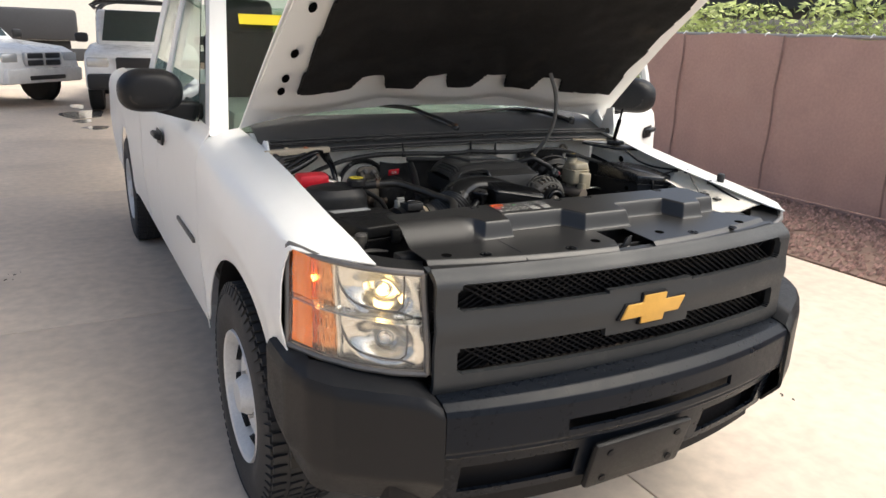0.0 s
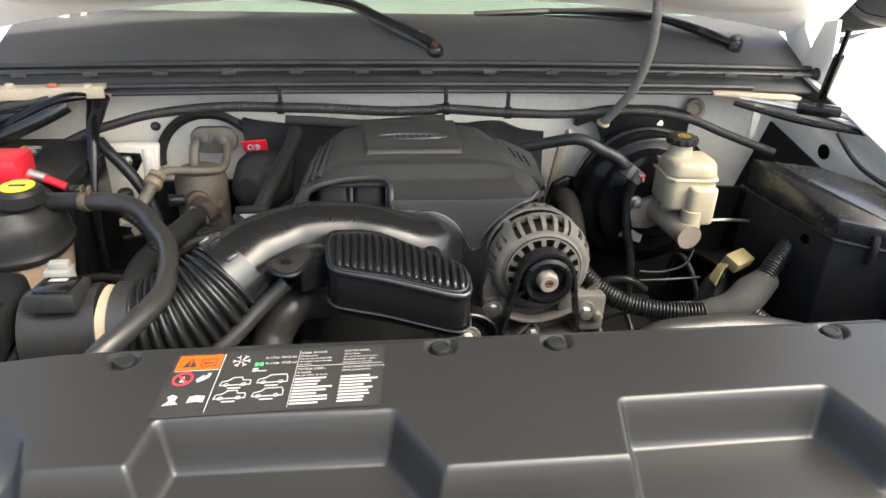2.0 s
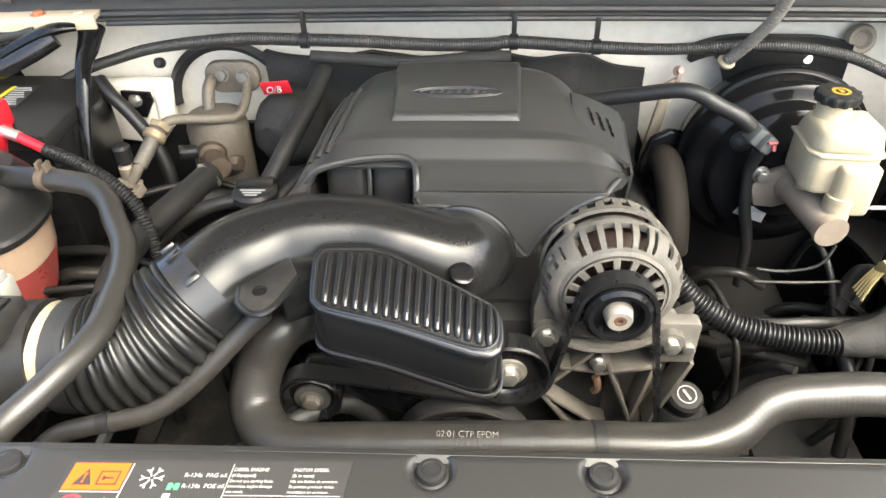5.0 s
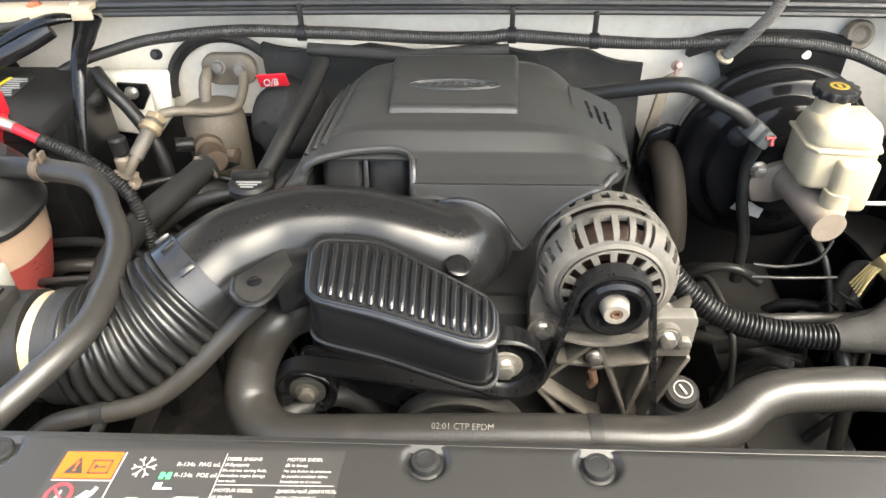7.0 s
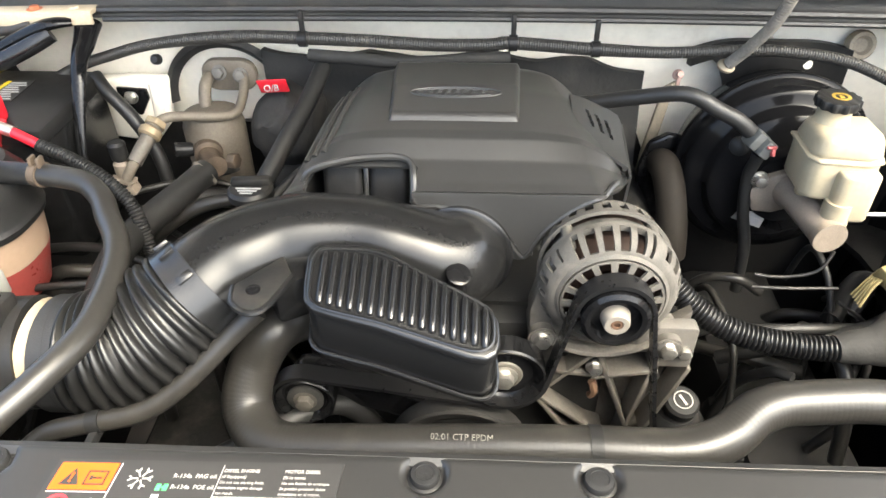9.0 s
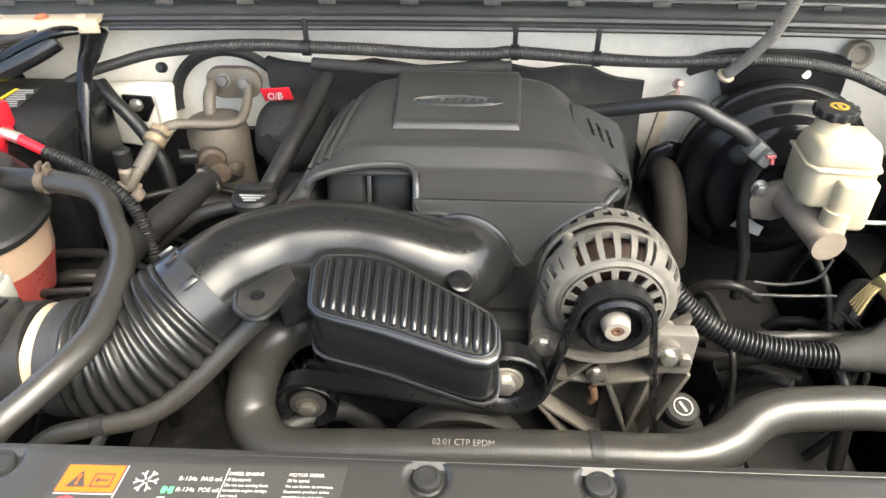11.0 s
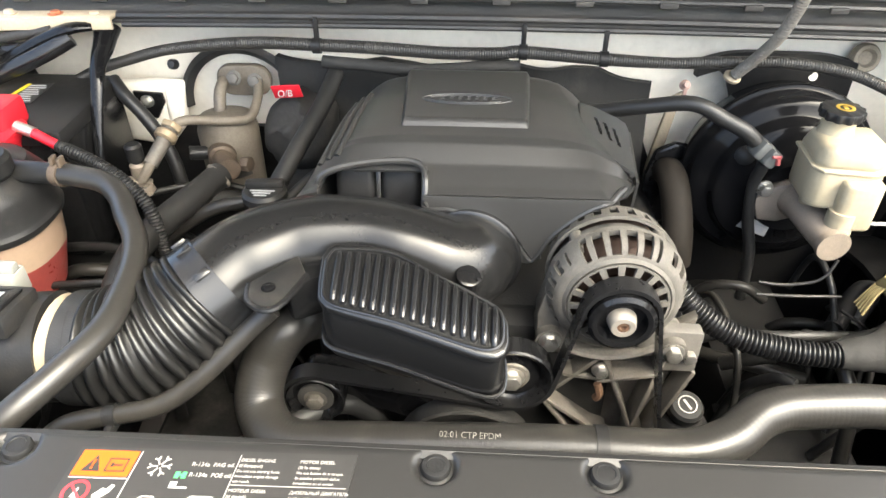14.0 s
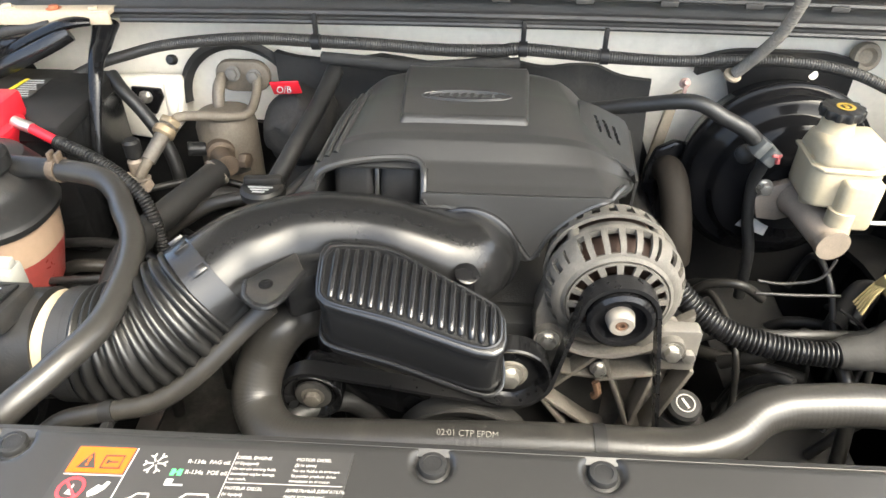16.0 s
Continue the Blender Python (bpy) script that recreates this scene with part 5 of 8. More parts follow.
part("front_panel", surface(front_panel, 160, 60, panel_keep, thick=0.004), engine_plastic, ecover)
part("arch_lip", tube([(x, 0.771, z) for x, z in ARCH] + [(0.050, 0.769, 1.077)], 0.0032, 8, 0.004), engine_plastic, ecover)
part("arch_flange", tube([(-0.064, 0.778, 1.128), (-0.031, 0.778, 1.131), (-0.008, 0.778, 1.123), (0.012, 0.778, 1.104), (0.027, 0.778, 1.080)], 0.005, 8, 0.004), engine_plastic, ecover)
SWEEP = [front_panel(0.96, 1), front_panel(1, 1), Vector((0.13, 0.787, 1.153)), Vector((0.139, 0.8, 1.153))]
part("edge_bead", tube([front_panel(k / 40, 1) + Vector((0, -0.002, 0)) for k in range(39)] + SWEEP[1:], 0.0035, 8, 0.006), engine_plastic, ecover)
part("opening_bead", tube([(-0.212, 0.80, 1.125), (-0.208, 0.795, 1.15), (-0.195, 0.797, 1.166), (-0.15, 0.806, 1.174), (-0.102, 0.808, 1.176), (-0.087, 0.80, 1.172), (-0.084, 0.785, 1.162), (-0.084, 0.772, 1.14)], 0.004, 8, 0.006), engine_plastic, ecover)
part("side_skirt", surface(lambda u, v: Vector((0.158 + 0.006 * u - 0.004 * v, 0.828 + 0.112 * u, 1.144 + 0.008 * u - 0.07 * v)), 14, 6, thick=0.003), engine_plastic, ecover)


def flap_at(u, v):
    return Vector((0.100 + 0.060 * u - 0.004 * v, 0.965 - 0.012 * u - 0.115 * v, 1.176 - 0.022 * u ** 1.4 - 0.008 * v * u))


part("flap", surface(flap_at, 40, 44, lambda u, v: not (0.22 < v - 0.12 * u < 0.55 and 0.22 + 0.2 * v < u < 0.76 + 0.2 * v and ((u - 0.22 - 0.2 * v) / 0.18) % 1 < 0.42), thick=0.004), engine_plastic, ecover, "vented flap")
part("flap_floor", surface(lambda u, v: flap_at(u, v) - Vector((0, 0, 0.009)), 8, 8, thick=0.002), black_plastic, ecover)
part("side_skirt", surface(lambda u, v: Vector((-0.215 + 0.02 * u, 0.80 + 0.25 * u, 1.13 - 0.05 * v)), 14, 6, thick=0.003), engine_plastic, ecover)


def rounded(cx, cy, w, h, r, n=5):
    out = []
    for (sx, sy), a0 in (((1, 1), 0), ((-1, 1), 90), ((-1, -1), 180), ((1, -1), 270)):
        for k in range(n + 1):
            a = radians(a0 + 90 * k / n)
            out.append((cx + sx * (w / 2 - r) + r * math.cos(a), cy + sy * (h / 2 - r) + r * math.sin(a)))
    return out


def pad_at(u, v):
    """A raised field with sloping sides; its front side is the widest."""
    x, y = -0.131 + 0.176 * u, 0.862 + 0.196 * v
    rise = min(smooth(u / 0.045), smooth((1 - u) / 0.045), smooth(v / 0.075), smooth((1 - v) / 0.05))
    base = lerp([(0.86, 1.190), (0.95, 1.190), (1.03, 1.184), (1.058, 1.174), (1.075, 1.155)], y)
    return Vector((x + 0.010 * (1 - v) * (1 - 2 * u), y, base - 0.0045 + 0.0120 * rise))


pad = part("raised_pad", surface(pad_at, 70, 70, thick=0.003), engine_plastic, ecover, sharp=60)
bm = tube([(-0.042 + 0.055 * math.cos(a), 0.927 + 0.0145 * math.sin(a), 1.1981) for a in [2 * math.pi * k / 40 for k in range(41)]], 0.0009, 6, 0.004)
join(bm, tube([(-0.042 + 0.047 * math.cos(a), 0.927 + 0.0105 * math.sin(a), 1.1981) for a in [2 * math.pi * k / 40 for k in range(4, 38)]], 0.0007, 6, 0.004))
for k in range(7):
    x = -0.076 + 0.0105 * k
    join(bm, tube([(x, 0.921, 1.1981), (x + 0.003, 0.933, 1.1981), (x + 0.0075, 0.933, 1.1981)], 0.0008, 5, 0.004))
    join(bm, tube([(x + 0.002, 0.927, 1.1981), (x + 0.0065, 0.927, 1.1981)], 0.0007, 5, 0.004))
part("oval_emblem", bm, engine_plastic, pad, "embossed oval emblem")
for k in range(3):
    part("rib", tube([shell(0.36, 0.135 - 0.035 * k) + Vector((0, 0, 0.001)), shell(0.44, 0.135 - 0.035 * k) + Vector((0, 0, 0.001)), shell(0.56, 0.135 - 0.035 * k) + Vector((0, 0, 0.001)), shell(0.74, 0.135 - 0.035 * k)], 0.0040, 8, 0.01), engine_plastic, ecover)
part("flap_edge", tube([flap_at(0.1, 0), flap_at(0.5, 0), flap_at(1, 0), flap_at(1, 0.5), flap_at(0.97, 1)], 0.003, 6, 0.01), engine_plastic, ecover)

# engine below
# near-black metal for block, front cover and crank pulley
dark_casting = material("near-black casting", (0.016, 0.0155, 0.0145), 0.55, metal=0.2, vary=0.3, scale=18, grain=0.4, dirt=(0.04, 0.036, 0.03), dirt_amount=0.25, dirt_scale=16)
engine = thing("engine", (0, 0.95, 0.5), "dusty dark V8 engine block below the plastic cover", "engine")
part("block", box((0.42, 0.5, 0.4), (-0.02, 1.0, 0.80), 0.04), dark_casting, engine)
part("front_cover", box((0.36, 0.06, 0.34), (-0.02, 0.765, 0.83), 0.03), dark_casting, engine)
for s in (-1, 1):
    part("valve_cover", box((0.12, 0.42, 0.08), m=pose(-0.02 + s * 0.215, 1.0, 0.95, 0, s * 35, 0), round_=0.03), black_plastic, engine)
part("intake_manifold", box((0.27, 0.26, 0.1), (-0.035, 0.96, 1.1), 0.03), black_plastic, engine)
for k in range(2):
    part("intake_runner", box((0.046, 0.05, 0.11), m=pose(-0.169 + 0.054 * k, 0.835, 1.115, -14, 0, 0), round_=0.009, seg=3), black_plastic, engine)
    part("runner_seam", box((0.006, 0.012, 0.1), m=pose(-0.142 + 0.054 * k, 0.818, 1.105, -14, 0, 0), round_=0.002), engine_plastic, engine)
oil_cap = part("oil_cap", lathe([(0.024, 0), (0.029, 0.003), (0.029, 0.012), (0.025, 0.016), (0.0, 0.017)], pose(-0.300, 0.875, 1.075), 24), black_plastic, engine, "black oil filler cap with worn white print")
part("cap_grip", box((0.05, 0.014, 0.012), m=pose(-0.300, 0.882, 1.094, 0, 0, 6), round_=0.004), black_plastic, oil_cap)
for k in range(3):
    part("cap_print", box((0.032 - 0.008 * k, 0.0028, 0.0006), (-0.300, 0.868 - 0.0055 * k, 1.0922), 0), label_grey, oil_cap)
part("oil_tube", lathe([(0.02, -0.12), (0.02, 0.0)], pose(-0.300, 0.875, 1.075), 16), black_plastic, engine)
part("throttle_body", lathe([(0.05, 0), (0.056, 0.006), (0.056, 0.03), (0.05, 0.036), (0.05, 0.07)], aim((-0.034, 0.772, 1.08), (0.0, 1, 0.0)), 28), black_plastic, engine)
for k in range(3):
    part("throttle_ring", lathe([(0.058, -0.002), (0.0610 + 0.002 * k, 0.0), (0.0610 + 0.002 * k, 0.006), (0.058, 0.008)], aim((-0.034, 0.757 + 0.012 * k, 1.080), (0.08, 1, -0.1)), 40), black_plastic if k else gloss_plastic, engine)
part("clamp_screw", box((0.02, 0.012, 0.012), m=pose(0.028, 0.768, 1.078, 0, 10, 0), round_=0.002), dark_metal, engine)

# ---- intake: bellows, elbow, resonator ----
intake = thing("air_intake", (-0.2, 0.68, 1.0), "glossy black plastic intake elbow with ribbed resonator and bellows", "air intake")
part("elbow", tube([(-0.292, 0.668, 1.098), (-0.262, 0.694, 1.112), (-0.21, 0.72, 1.122), (-0.145, 0.730, 1.122), (-0.10, 0.727, 1.113), (-0.064, 0.728, 1.099), (-0.043, 0.738, 1.089), (-0.035, 0.757, 1.081), (-0.033, 0.775, 1.078)], [0.056, 0.054, 0.05, 0.047, 0.048, 0.051, 0.055, 0.0565, 0.0565], 40, 0.005), elbow_plastic, intake)
bellows_rubber = material("shiny bellows rubber", (0.009, 0.009, 0.009), 0.33, vary=0.06, rough_vary=0.0, specular=0.42)
BEL = [(-0.300, 0.660, 1.094), (-0.322, 0.643, 1.080), (-0.352, 0.628, 1.066), (-0.385, 0.619, 1.058), (-0.416, 0.616, 1.056)]
part("bellows", tube(BEL, [0.061, 0.065, 0.066, 0.064, 0.060], 36, 0.004, ribs=(0.0118, 0.0105)), bellows_rubber, intake, "ribbed black rubber bellows", 180)
part("collar", tube([(-0.306, 0.656, 1.091), (-0.296, 0.664, 1.096), (-0.284, 0.674, 1.103)], 0.0595, 32, 0.004), gloss_plastic, intake)
for a in (60, 95, 130):
    d = Vector((0.72, 0.62, 0.35)).normalized()
    side = d.cross(Vector((0, 0, 1))).normalized()
    up_ = side.cross(d)
    c = Vector((-0.294, 0.666, 1.097)) + (side * math.cos(radians(a)) + up_ * math.sin(radians(a))) * 0.061
    part("clip", box((0.016, 0.008, 0.004), m=aim(c, c - Vector((-0.294, 0.666, 1.097)), d), round_=0.001), gloss_plastic, intake)
part("tan_ring", tube([(-0.428, 0.616, 1.056), (-0.448, 0.616, 1.058)], 0.054, 28, 0.01), tan_plastic, intake, "tan ring")
part("end_cuff", tube([(-0.406, 0.616, 1.056), (-0.43, 0.616, 1.056)], 0.0590, 28, 0.01), rubber, intake)

RES = [(-0.174, 0.650), (-0.170, 0.660), (-0.163, 0.665), (-0.129, 0.667), (-0.102, 0.663), (-0.063, 0.643), (-0.025, 0.624), (0.001, 0.609), (0.007, 0.599), (0.008, 0.578), (0.005, 0.568), (-0.004, 0.562), (-0.020, 0.563), (-0.05, 0.571), (-0.101, 0.585), (-0.142, 0.593), (-0.162, 0.598), (-0.171, 0.606), (-0.173, 0.620)]
TOPM = Matrix(((1, 0, 0, 0), (0, 1, 0, 0), (-0.057, 0.35, 1, 1.161 - 0.057 * 0.172 - 0.35 * 0.659), (0, 0, 0, 1)))
part("resonator", prism([(-0.085 + (x + 0.085) * 0.97, 0.612 + (y - 0.612) * 0.95) for x, y in RES], 0.0, -0.052, 0.005, TOPM, 3), gloss_plastic, intake, "resonator box with ribbed lid")
part("lid_rim", prism(RES, -0.007, 0.002, 0.0035, TOPM, 3), gloss_plastic, intake)
part("resonator_base", prism([(-0.09 + (x + 0.09) * 0.96, 0.618 + (y - 0.618) * 0.9) for x, y in RES], -0.066, -0.048, 0.004, TOPM, 2), gloss_plastic, intake)
part("body_seam", tube([TOPM @ Vector((-0.087 + (x + 0.087) * 0.985, 0.613 + (y - 0.613) * 0.975, -0.052)) for x, y in RES + RES[:1]], 0.0022, 8, 0.004), gloss_plastic, intake)
part("lid_bead", tube([TOPM @ Vector((-0.085 + (x + 0.085) * 0.93, 0.615 + (y - 0.615) * 0.86, 0.002)) for x, y in RES + RES[:1]], 0.0022, 8, 0.004), gloss_plastic, intake)
for k in range(17):
    x = -0.156 + 0.0094 * k
    back = lerp([(-0.16, 0.652), (-0.12, 0.652), (-0.08, 0.643), (-0.04, 0.624), (0.0, 0.604)], x)
    front = lerp([(-0.16, 0.606), (-0.12, 0.599), (-0.08, 0.592), (-0.04, 0.581), (0.0, 0.572)], x)
    part("rib", tube([TOPM @ Vector((x, front, 0.001)), TOPM @ Vector((x, front + 0.004, 0.0045)), TOPM @ Vector((x, back - 0.004, 0.0045)), TOPM @ Vector((x, back, 0.001))], 0.0032, 10, 0.006), gloss_plastic, intake)
part("drain_boss", lathe([(0.022, -0.03), (0.017, -0.012), (0.014, 0.0), (0.014, 0.012), (0.017, 0.014), (0.017, 0.017), (0.012, 0.019), (0.0, 0.0195)], aim((-0.034, 0.684, 1.106), (0.2, -0.35, 1)) @ Matrix.Diagonal((0.75, 0.75, 0.7, 1)), 24), gloss_black, intake)
part("mount_tab", prism([(-0.242, 0.628), (-0.204, 0.674), (-0.190, 0.645), (-0.203, 0.605), (-0.214, 0.594), (-0.226, 0.596), (-0.238, 0.608)], 1.135, 1.141, 0.002), black_plastic, intake)
part("mount_tab_wall", join(tube([(-0.242, 0.628, 1.138), (-0.238, 0.607, 1.138), (-0.226, 0.595, 1.138), (-0.213, 0.593, 1.138), (-0.203, 0.605, 1.138), (-0.19, 0.645, 1.138)], 0.0035, 8), box((0.05, 0.045, 0.05), m=pose(-0.195, 0.662, 1.112, 0, 0, 30), round_=0.006)), gloss_plastic, intake)
part("tab_bolt", hexbolt(0.005, 0.003, pose(-0.221, 0.621, 1.1405), 0.007), gloss_black, intake)

# ---- alternator and drive ----
alternator_metal = material("oxidised alternator casting", (0.088, 0.081, 0.070), 0.7, metal=0.1, vary=0.3, scale=60, grain=0.7, grain_scale=500, dirt=(0.035, 0.03, 0.024), dirt_amount=0.3, dirt_scale=55)
pale_collar = material("pale dull collar metal", (0.24, 0.215, 0.185), 0.5, metal=0.3, vary=0.12, scale=60)
AC = Vector((0.128, 0, 1.076))
alt = thing("alternator", (0.128, 0.72, 1.0), "cast aluminium alternator with cooling slots", "alternator")
YB = Matrix(((1, 0, 0, AC.x), (0, 0, 1, 0), (0, 1, 0, AC.z), (0, 0, 0, 1)))   # lathe height runs along y


def ring_with_slots(r0, r1, y0, y1, n, slot0, slot1, fill, phase=0.0):
    """A conical ring from (r0, y0) to (r1, y1) with n slots between the shares slot0 and slot1 of its height."""
    def f(u, v):
        a = 2 * math.pi * u + phase
        r, y = r0 + (r1 - r0) * v, y0 + (y1 - y0) * v
        return Vector((AC.x + r * math.cos(a), y, AC.z + r * math.sin(a)))
    return surface(f, n * 8, 10, lambda u, v: not (slot0 < v < slot1 and (u * n) % 1 < fill), thick=0.004)


part("front_face", ring_with_slots(0.030, 0.053, 0.690, 0.694, 16, 0.1, 0.88, 0.62, 0.15), alternator_metal, alt)
part("face_rim", ring_with_slots(0.053, 0.0575, 0.694, 0.6985, 20, 2, 3, 0.0), alternator_metal, alt)


def shoulder_at(u, v):
    a = 2 * math.pi * u
    r = 0.0575 + 0.0145 * math.sin(0.5 * math.pi * v)
    return Vector((AC.x + r * math.cos(a), 0.6985 + 0.025 * (1 - math.cos(0.5 * math.pi * v)), AC.z + r * math.sin(a)))


def shoulder_keep(u, v):
    a, cell = 360 * u, (u * 26 + 0.2) % 1
    if 58 < a < 128:
        return not (0.14 < v < 0.92 and cell < 0.62)
    if a < 50 or 140 < a < 215 or a > 330:
        return not (0.40 < v < 0.82 and cell < 0.5)
    return True


part("shoulder", surface(shoulder_at, 416, 18, shoulder_keep, thick=0.004), alternator_metal, alt)
part("front_shell", ring_with_slots(0.0685, 0.0705, 0.722, 0.731, 20, 2, 3, 0.0), alternator_metal, alt)
part("stator", lathe([(0.066, 0.731), (0.066, 0.748)], YB, 48, False), dark_metal, alt, "dark laminated stator")
part("rear_shell", ring_with_slots(0.0705, 0.064, 0.748, 0.778, 24, 0.25, 0.9, 0.55), alternator_metal, alt)
part("mount_lug", prism([(0.048, 0.992), (0.046, 1.04), (0.060, 1.10), (0.075, 1.122), (0.085, 1.05), (0.088, 1.0), (0.066, 0.984)], 0.712, 0.742, 0.004, Matrix(((1, 0, 0, 0), (0, 0, 1, 0), (0, 1, 0, 0), (0, 0, 0, 1)))), alternator_metal, alt)
part("back_plate", lathe([(0.064, 0.778), (0.055, 0.786), (0.0, 0.787)], YB, 48, False), alternator_metal, alt)
part("winding_core", lathe([(0.03, 0.705), (0.045, 0.699), (0.053, 0.706), (0.0605, 0.722), (0.06, 0.745), (0.057, 0.775), (0.03, 0.778)], YB, 40, False), copper, alt, "dusty copper windings")
for a in (50, 134, 215, 325):
    c = AC + Vector((0.066 * math.cos(radians(a)), 0.7115, 0.066 * math.sin(radians(a))))
    part("boss", lathe([(0.007, 0.04), (0.007, 0.008), (0.005, 0.006), (0.0, 0.0059)], aim(c, (0, 1, 0)), 14), alternator_metal, alt)
for (x, z) in ((0.062, 1.008), (0.203, 0.997)):
    part("mount_ear", join(lathe([(0.016, 0.0), (0.016, 0.045)], aim((x, 0.702, z), (0, 1, 0)), 20), box((0.03, 0.035, 0.055), m=pose((x + AC.x) / 2 + (0.02 if x < 0.1 else -0.02) * -0.5, 0.725, z + 0.02, 0, 0, 0), round_=0.008)), alternator_metal, alt)
    part("mount_bolt", hexbolt(0.0095, 0.01, aim((x, 0.702, z), (0, -1, 0)), 0.013), steel, alt)
pulley = part("pulley", lathe([(0.018, 0.690), (0.033, 0.688), (0.035, 0.686), (0.032, 0.682), (0.034, 0.679), (0.032, 0.676), (0.034, 0.673), (0.032, 0.670), (0.035, 0.667), (0.0355, 0.661), (0.031, 0.658), (0.026, 0.659), (0.024, 0.668), (0.0, 0.668)], YB, 40, False), gloss_black, alt, "black grooved pulley")
part("pulley_collar", lathe([(0.0155, 0.0), (0.0135, 0.012), (0.0122, 0.014), (0.0068, 0.014), (0.006, 0.009), (0.0, 0.009)], aim((AC.x, 0.668, AC.z), (0, -1, 0)), 28), pale_collar, pulley, "pale tapered shaft collar")
part("shaft_end", lathe([(0.0066, 0), (0.006, 0.004), (0.0035, 0.0042), (0.003, 0.001), (0.0, 0.001)], aim((AC.x, 0.6585, AC.z), (0, -1, 0)), 14), rust, pulley)

bracket = thing("alternator_bracket", (0.14, 0.72, 0.86), "cast aluminium bracket with triangular ribs below the alternator", "bracket")
web = [(0.045, 0.985), (0.062, 1.0), (0.20, 0.99), (0.236, 1.018), (0.236, 0.955), (0.22, 0.93), (0.21, 0.80), (0.19, 0.76), (0.09, 0.76), (0.045, 0.90)]
XZ = Matrix(((1, 0, 0, 0), (0, 0, 1, 0), (0, 1, 0, 0), (0, 0, 0, 1)))
part("web", prism(web, 0.742, 0.756, 0.002, XZ), dirty_aluminium, bracket)
part("ear_plate", prism(rounded(0.213, 0.988, 0.048, 0.062, 0.006), 0.712, 0.73, 0.002, XZ), aluminium, bracket)
for a, b in (((0.05, 0.985), (0.20, 0.985)), ((0.128, 0.98), (0.06, 0.90)), ((0.128, 0.98), (0.185, 0.83)), ((0.06, 0.905), (0.15, 0.83)), ((0.06, 0.905), (0.128, 0.80)), ((0.2, 0.985), (0.17, 0.80)), ((0.236, 0.955), (0.2, 0.84)), ((0.128, 0.935), (0.2, 0.95)), ((0.085, 0.945), (0.128, 0.94))):
    p, q = Vector((a[0], 0.727, a[1])), Vector((b[0], 0.727, b[1]))
    part("rib", box((0.006, 0.034, (q - p).length + 0.004), m=aim((p + q) / 2, q - p, (1, 0, 0)), round_=0.002), dirty_aluminium, bracket)
part("arc_lip", tube([(AC.x + 0.094 * math.cos(radians(a)), 0.712, AC.z + 0.094 * math.sin(radians(a))) for a in range(222, 322, 10)], 0.010, 10, 0.01, squash=0.6), dirty_aluminium, bracket, "curved cast lip below the alternator")
part("rusty_clip", tube([(0.126, 0.708, 0.935), (0.130, 0.704, 0.922), (0.126, 0.706, 0.912)], 0.005, 8), rust, bracket)
part("bolt", hexbolt(0.008, 0.01, aim((0.128, 0.712, 0.955), (0, -1, 0)), 0.011), steel, bracket)
part("bolt", hexbolt(0.008, 0.01, aim((0.225, 0.712, 0.985), (0, -1, 0))), steel, bracket)

BY = 0.676                     # plane of the belt
belt = thing("serpentine_belt", (0.1, BY, 0.9), "black ribbed serpentine belt over the pulleys", "belt")


def strap(points, width=0.022, thick=0.0045):
    bm = bmesh.new()
    rings = []
    for k, (x, z) in enumerate(points):
        a, b = points[max(k - 1, 0)], points[min(k + 1, len(points) - 1)]
        t = Vector((b[0] - a[0], 0, b[1] - a[1])).normalized()
        n_ = Vector((-t.z, 0, t.x)) * thick
        c = Vector((x, BY, z))
        w = Vector((0, width / 2, 0))
        rings.append([bm.verts.new(c + q) for q in (-w, w, w + n_, n_ - w)])
    for a, b in zip(rings, rings[1:]):
        for j in range(4):
            bm.faces.new((a[j], a[(j + 1) % 4], b[(j + 1) % 4], b[j]))
    bm.faces.new(rings[0]), bm.faces.new(rings[-1][::-1])
    return bm


TC, IC = (-0.208, 0.932), (0.020, 0.980)     # tensioner and idler
loop = [(TC[0] + 0.036 * math.cos(radians(a)), TC[1] + 0.036 * math.sin(radians(a))) for a in range(215, 85, -8)]
loop += [(IC[0] + 0.0505 * math.cos(radians(a)), IC[1] + 0.0505 * math.sin(radians(a))) for a in range(258, 352, 8)]
loop += [(AC.x + 0.0375 * math.cos(radians(a)), AC.z + 0.0375 * math.sin(radians(a))) for a in range(160, 5, -8)] + [(0.19, 0.93), (0.203, 0.86), (0.21, 0.80)]
part("run", strap(loop), belt_rubber, belt)


def wheel_pulley(name, x, z, r, label, bolt=True, mat=gloss_black):
    t = thing(name, (x, BY, z - r), label, "pulley")
    m = aim((x, BY, z), (0, -1, 0))
    part("rim", lathe([(r * 0.45, 0.004), (r * 0.7, 0.002), (r * 0.86, 0.011), (r * 0.96, 0.013), (r, 0.011), (r, -0.012), (r * 0.9, -0.014)], m, 40, False), mat, t)
    part("hub", lathe([(r * 0.46, 0.003), (r * 0.42, 0.006), (r * 0.2, 0.007), (0.0, 0.007)], m, 28, False), dirty_aluminium, t)
    if bolt:
        part("bolt", hexbolt(0.011, 0.012, m @ pose(0, 0, 0.006), 0.015), steel, t)
    return t


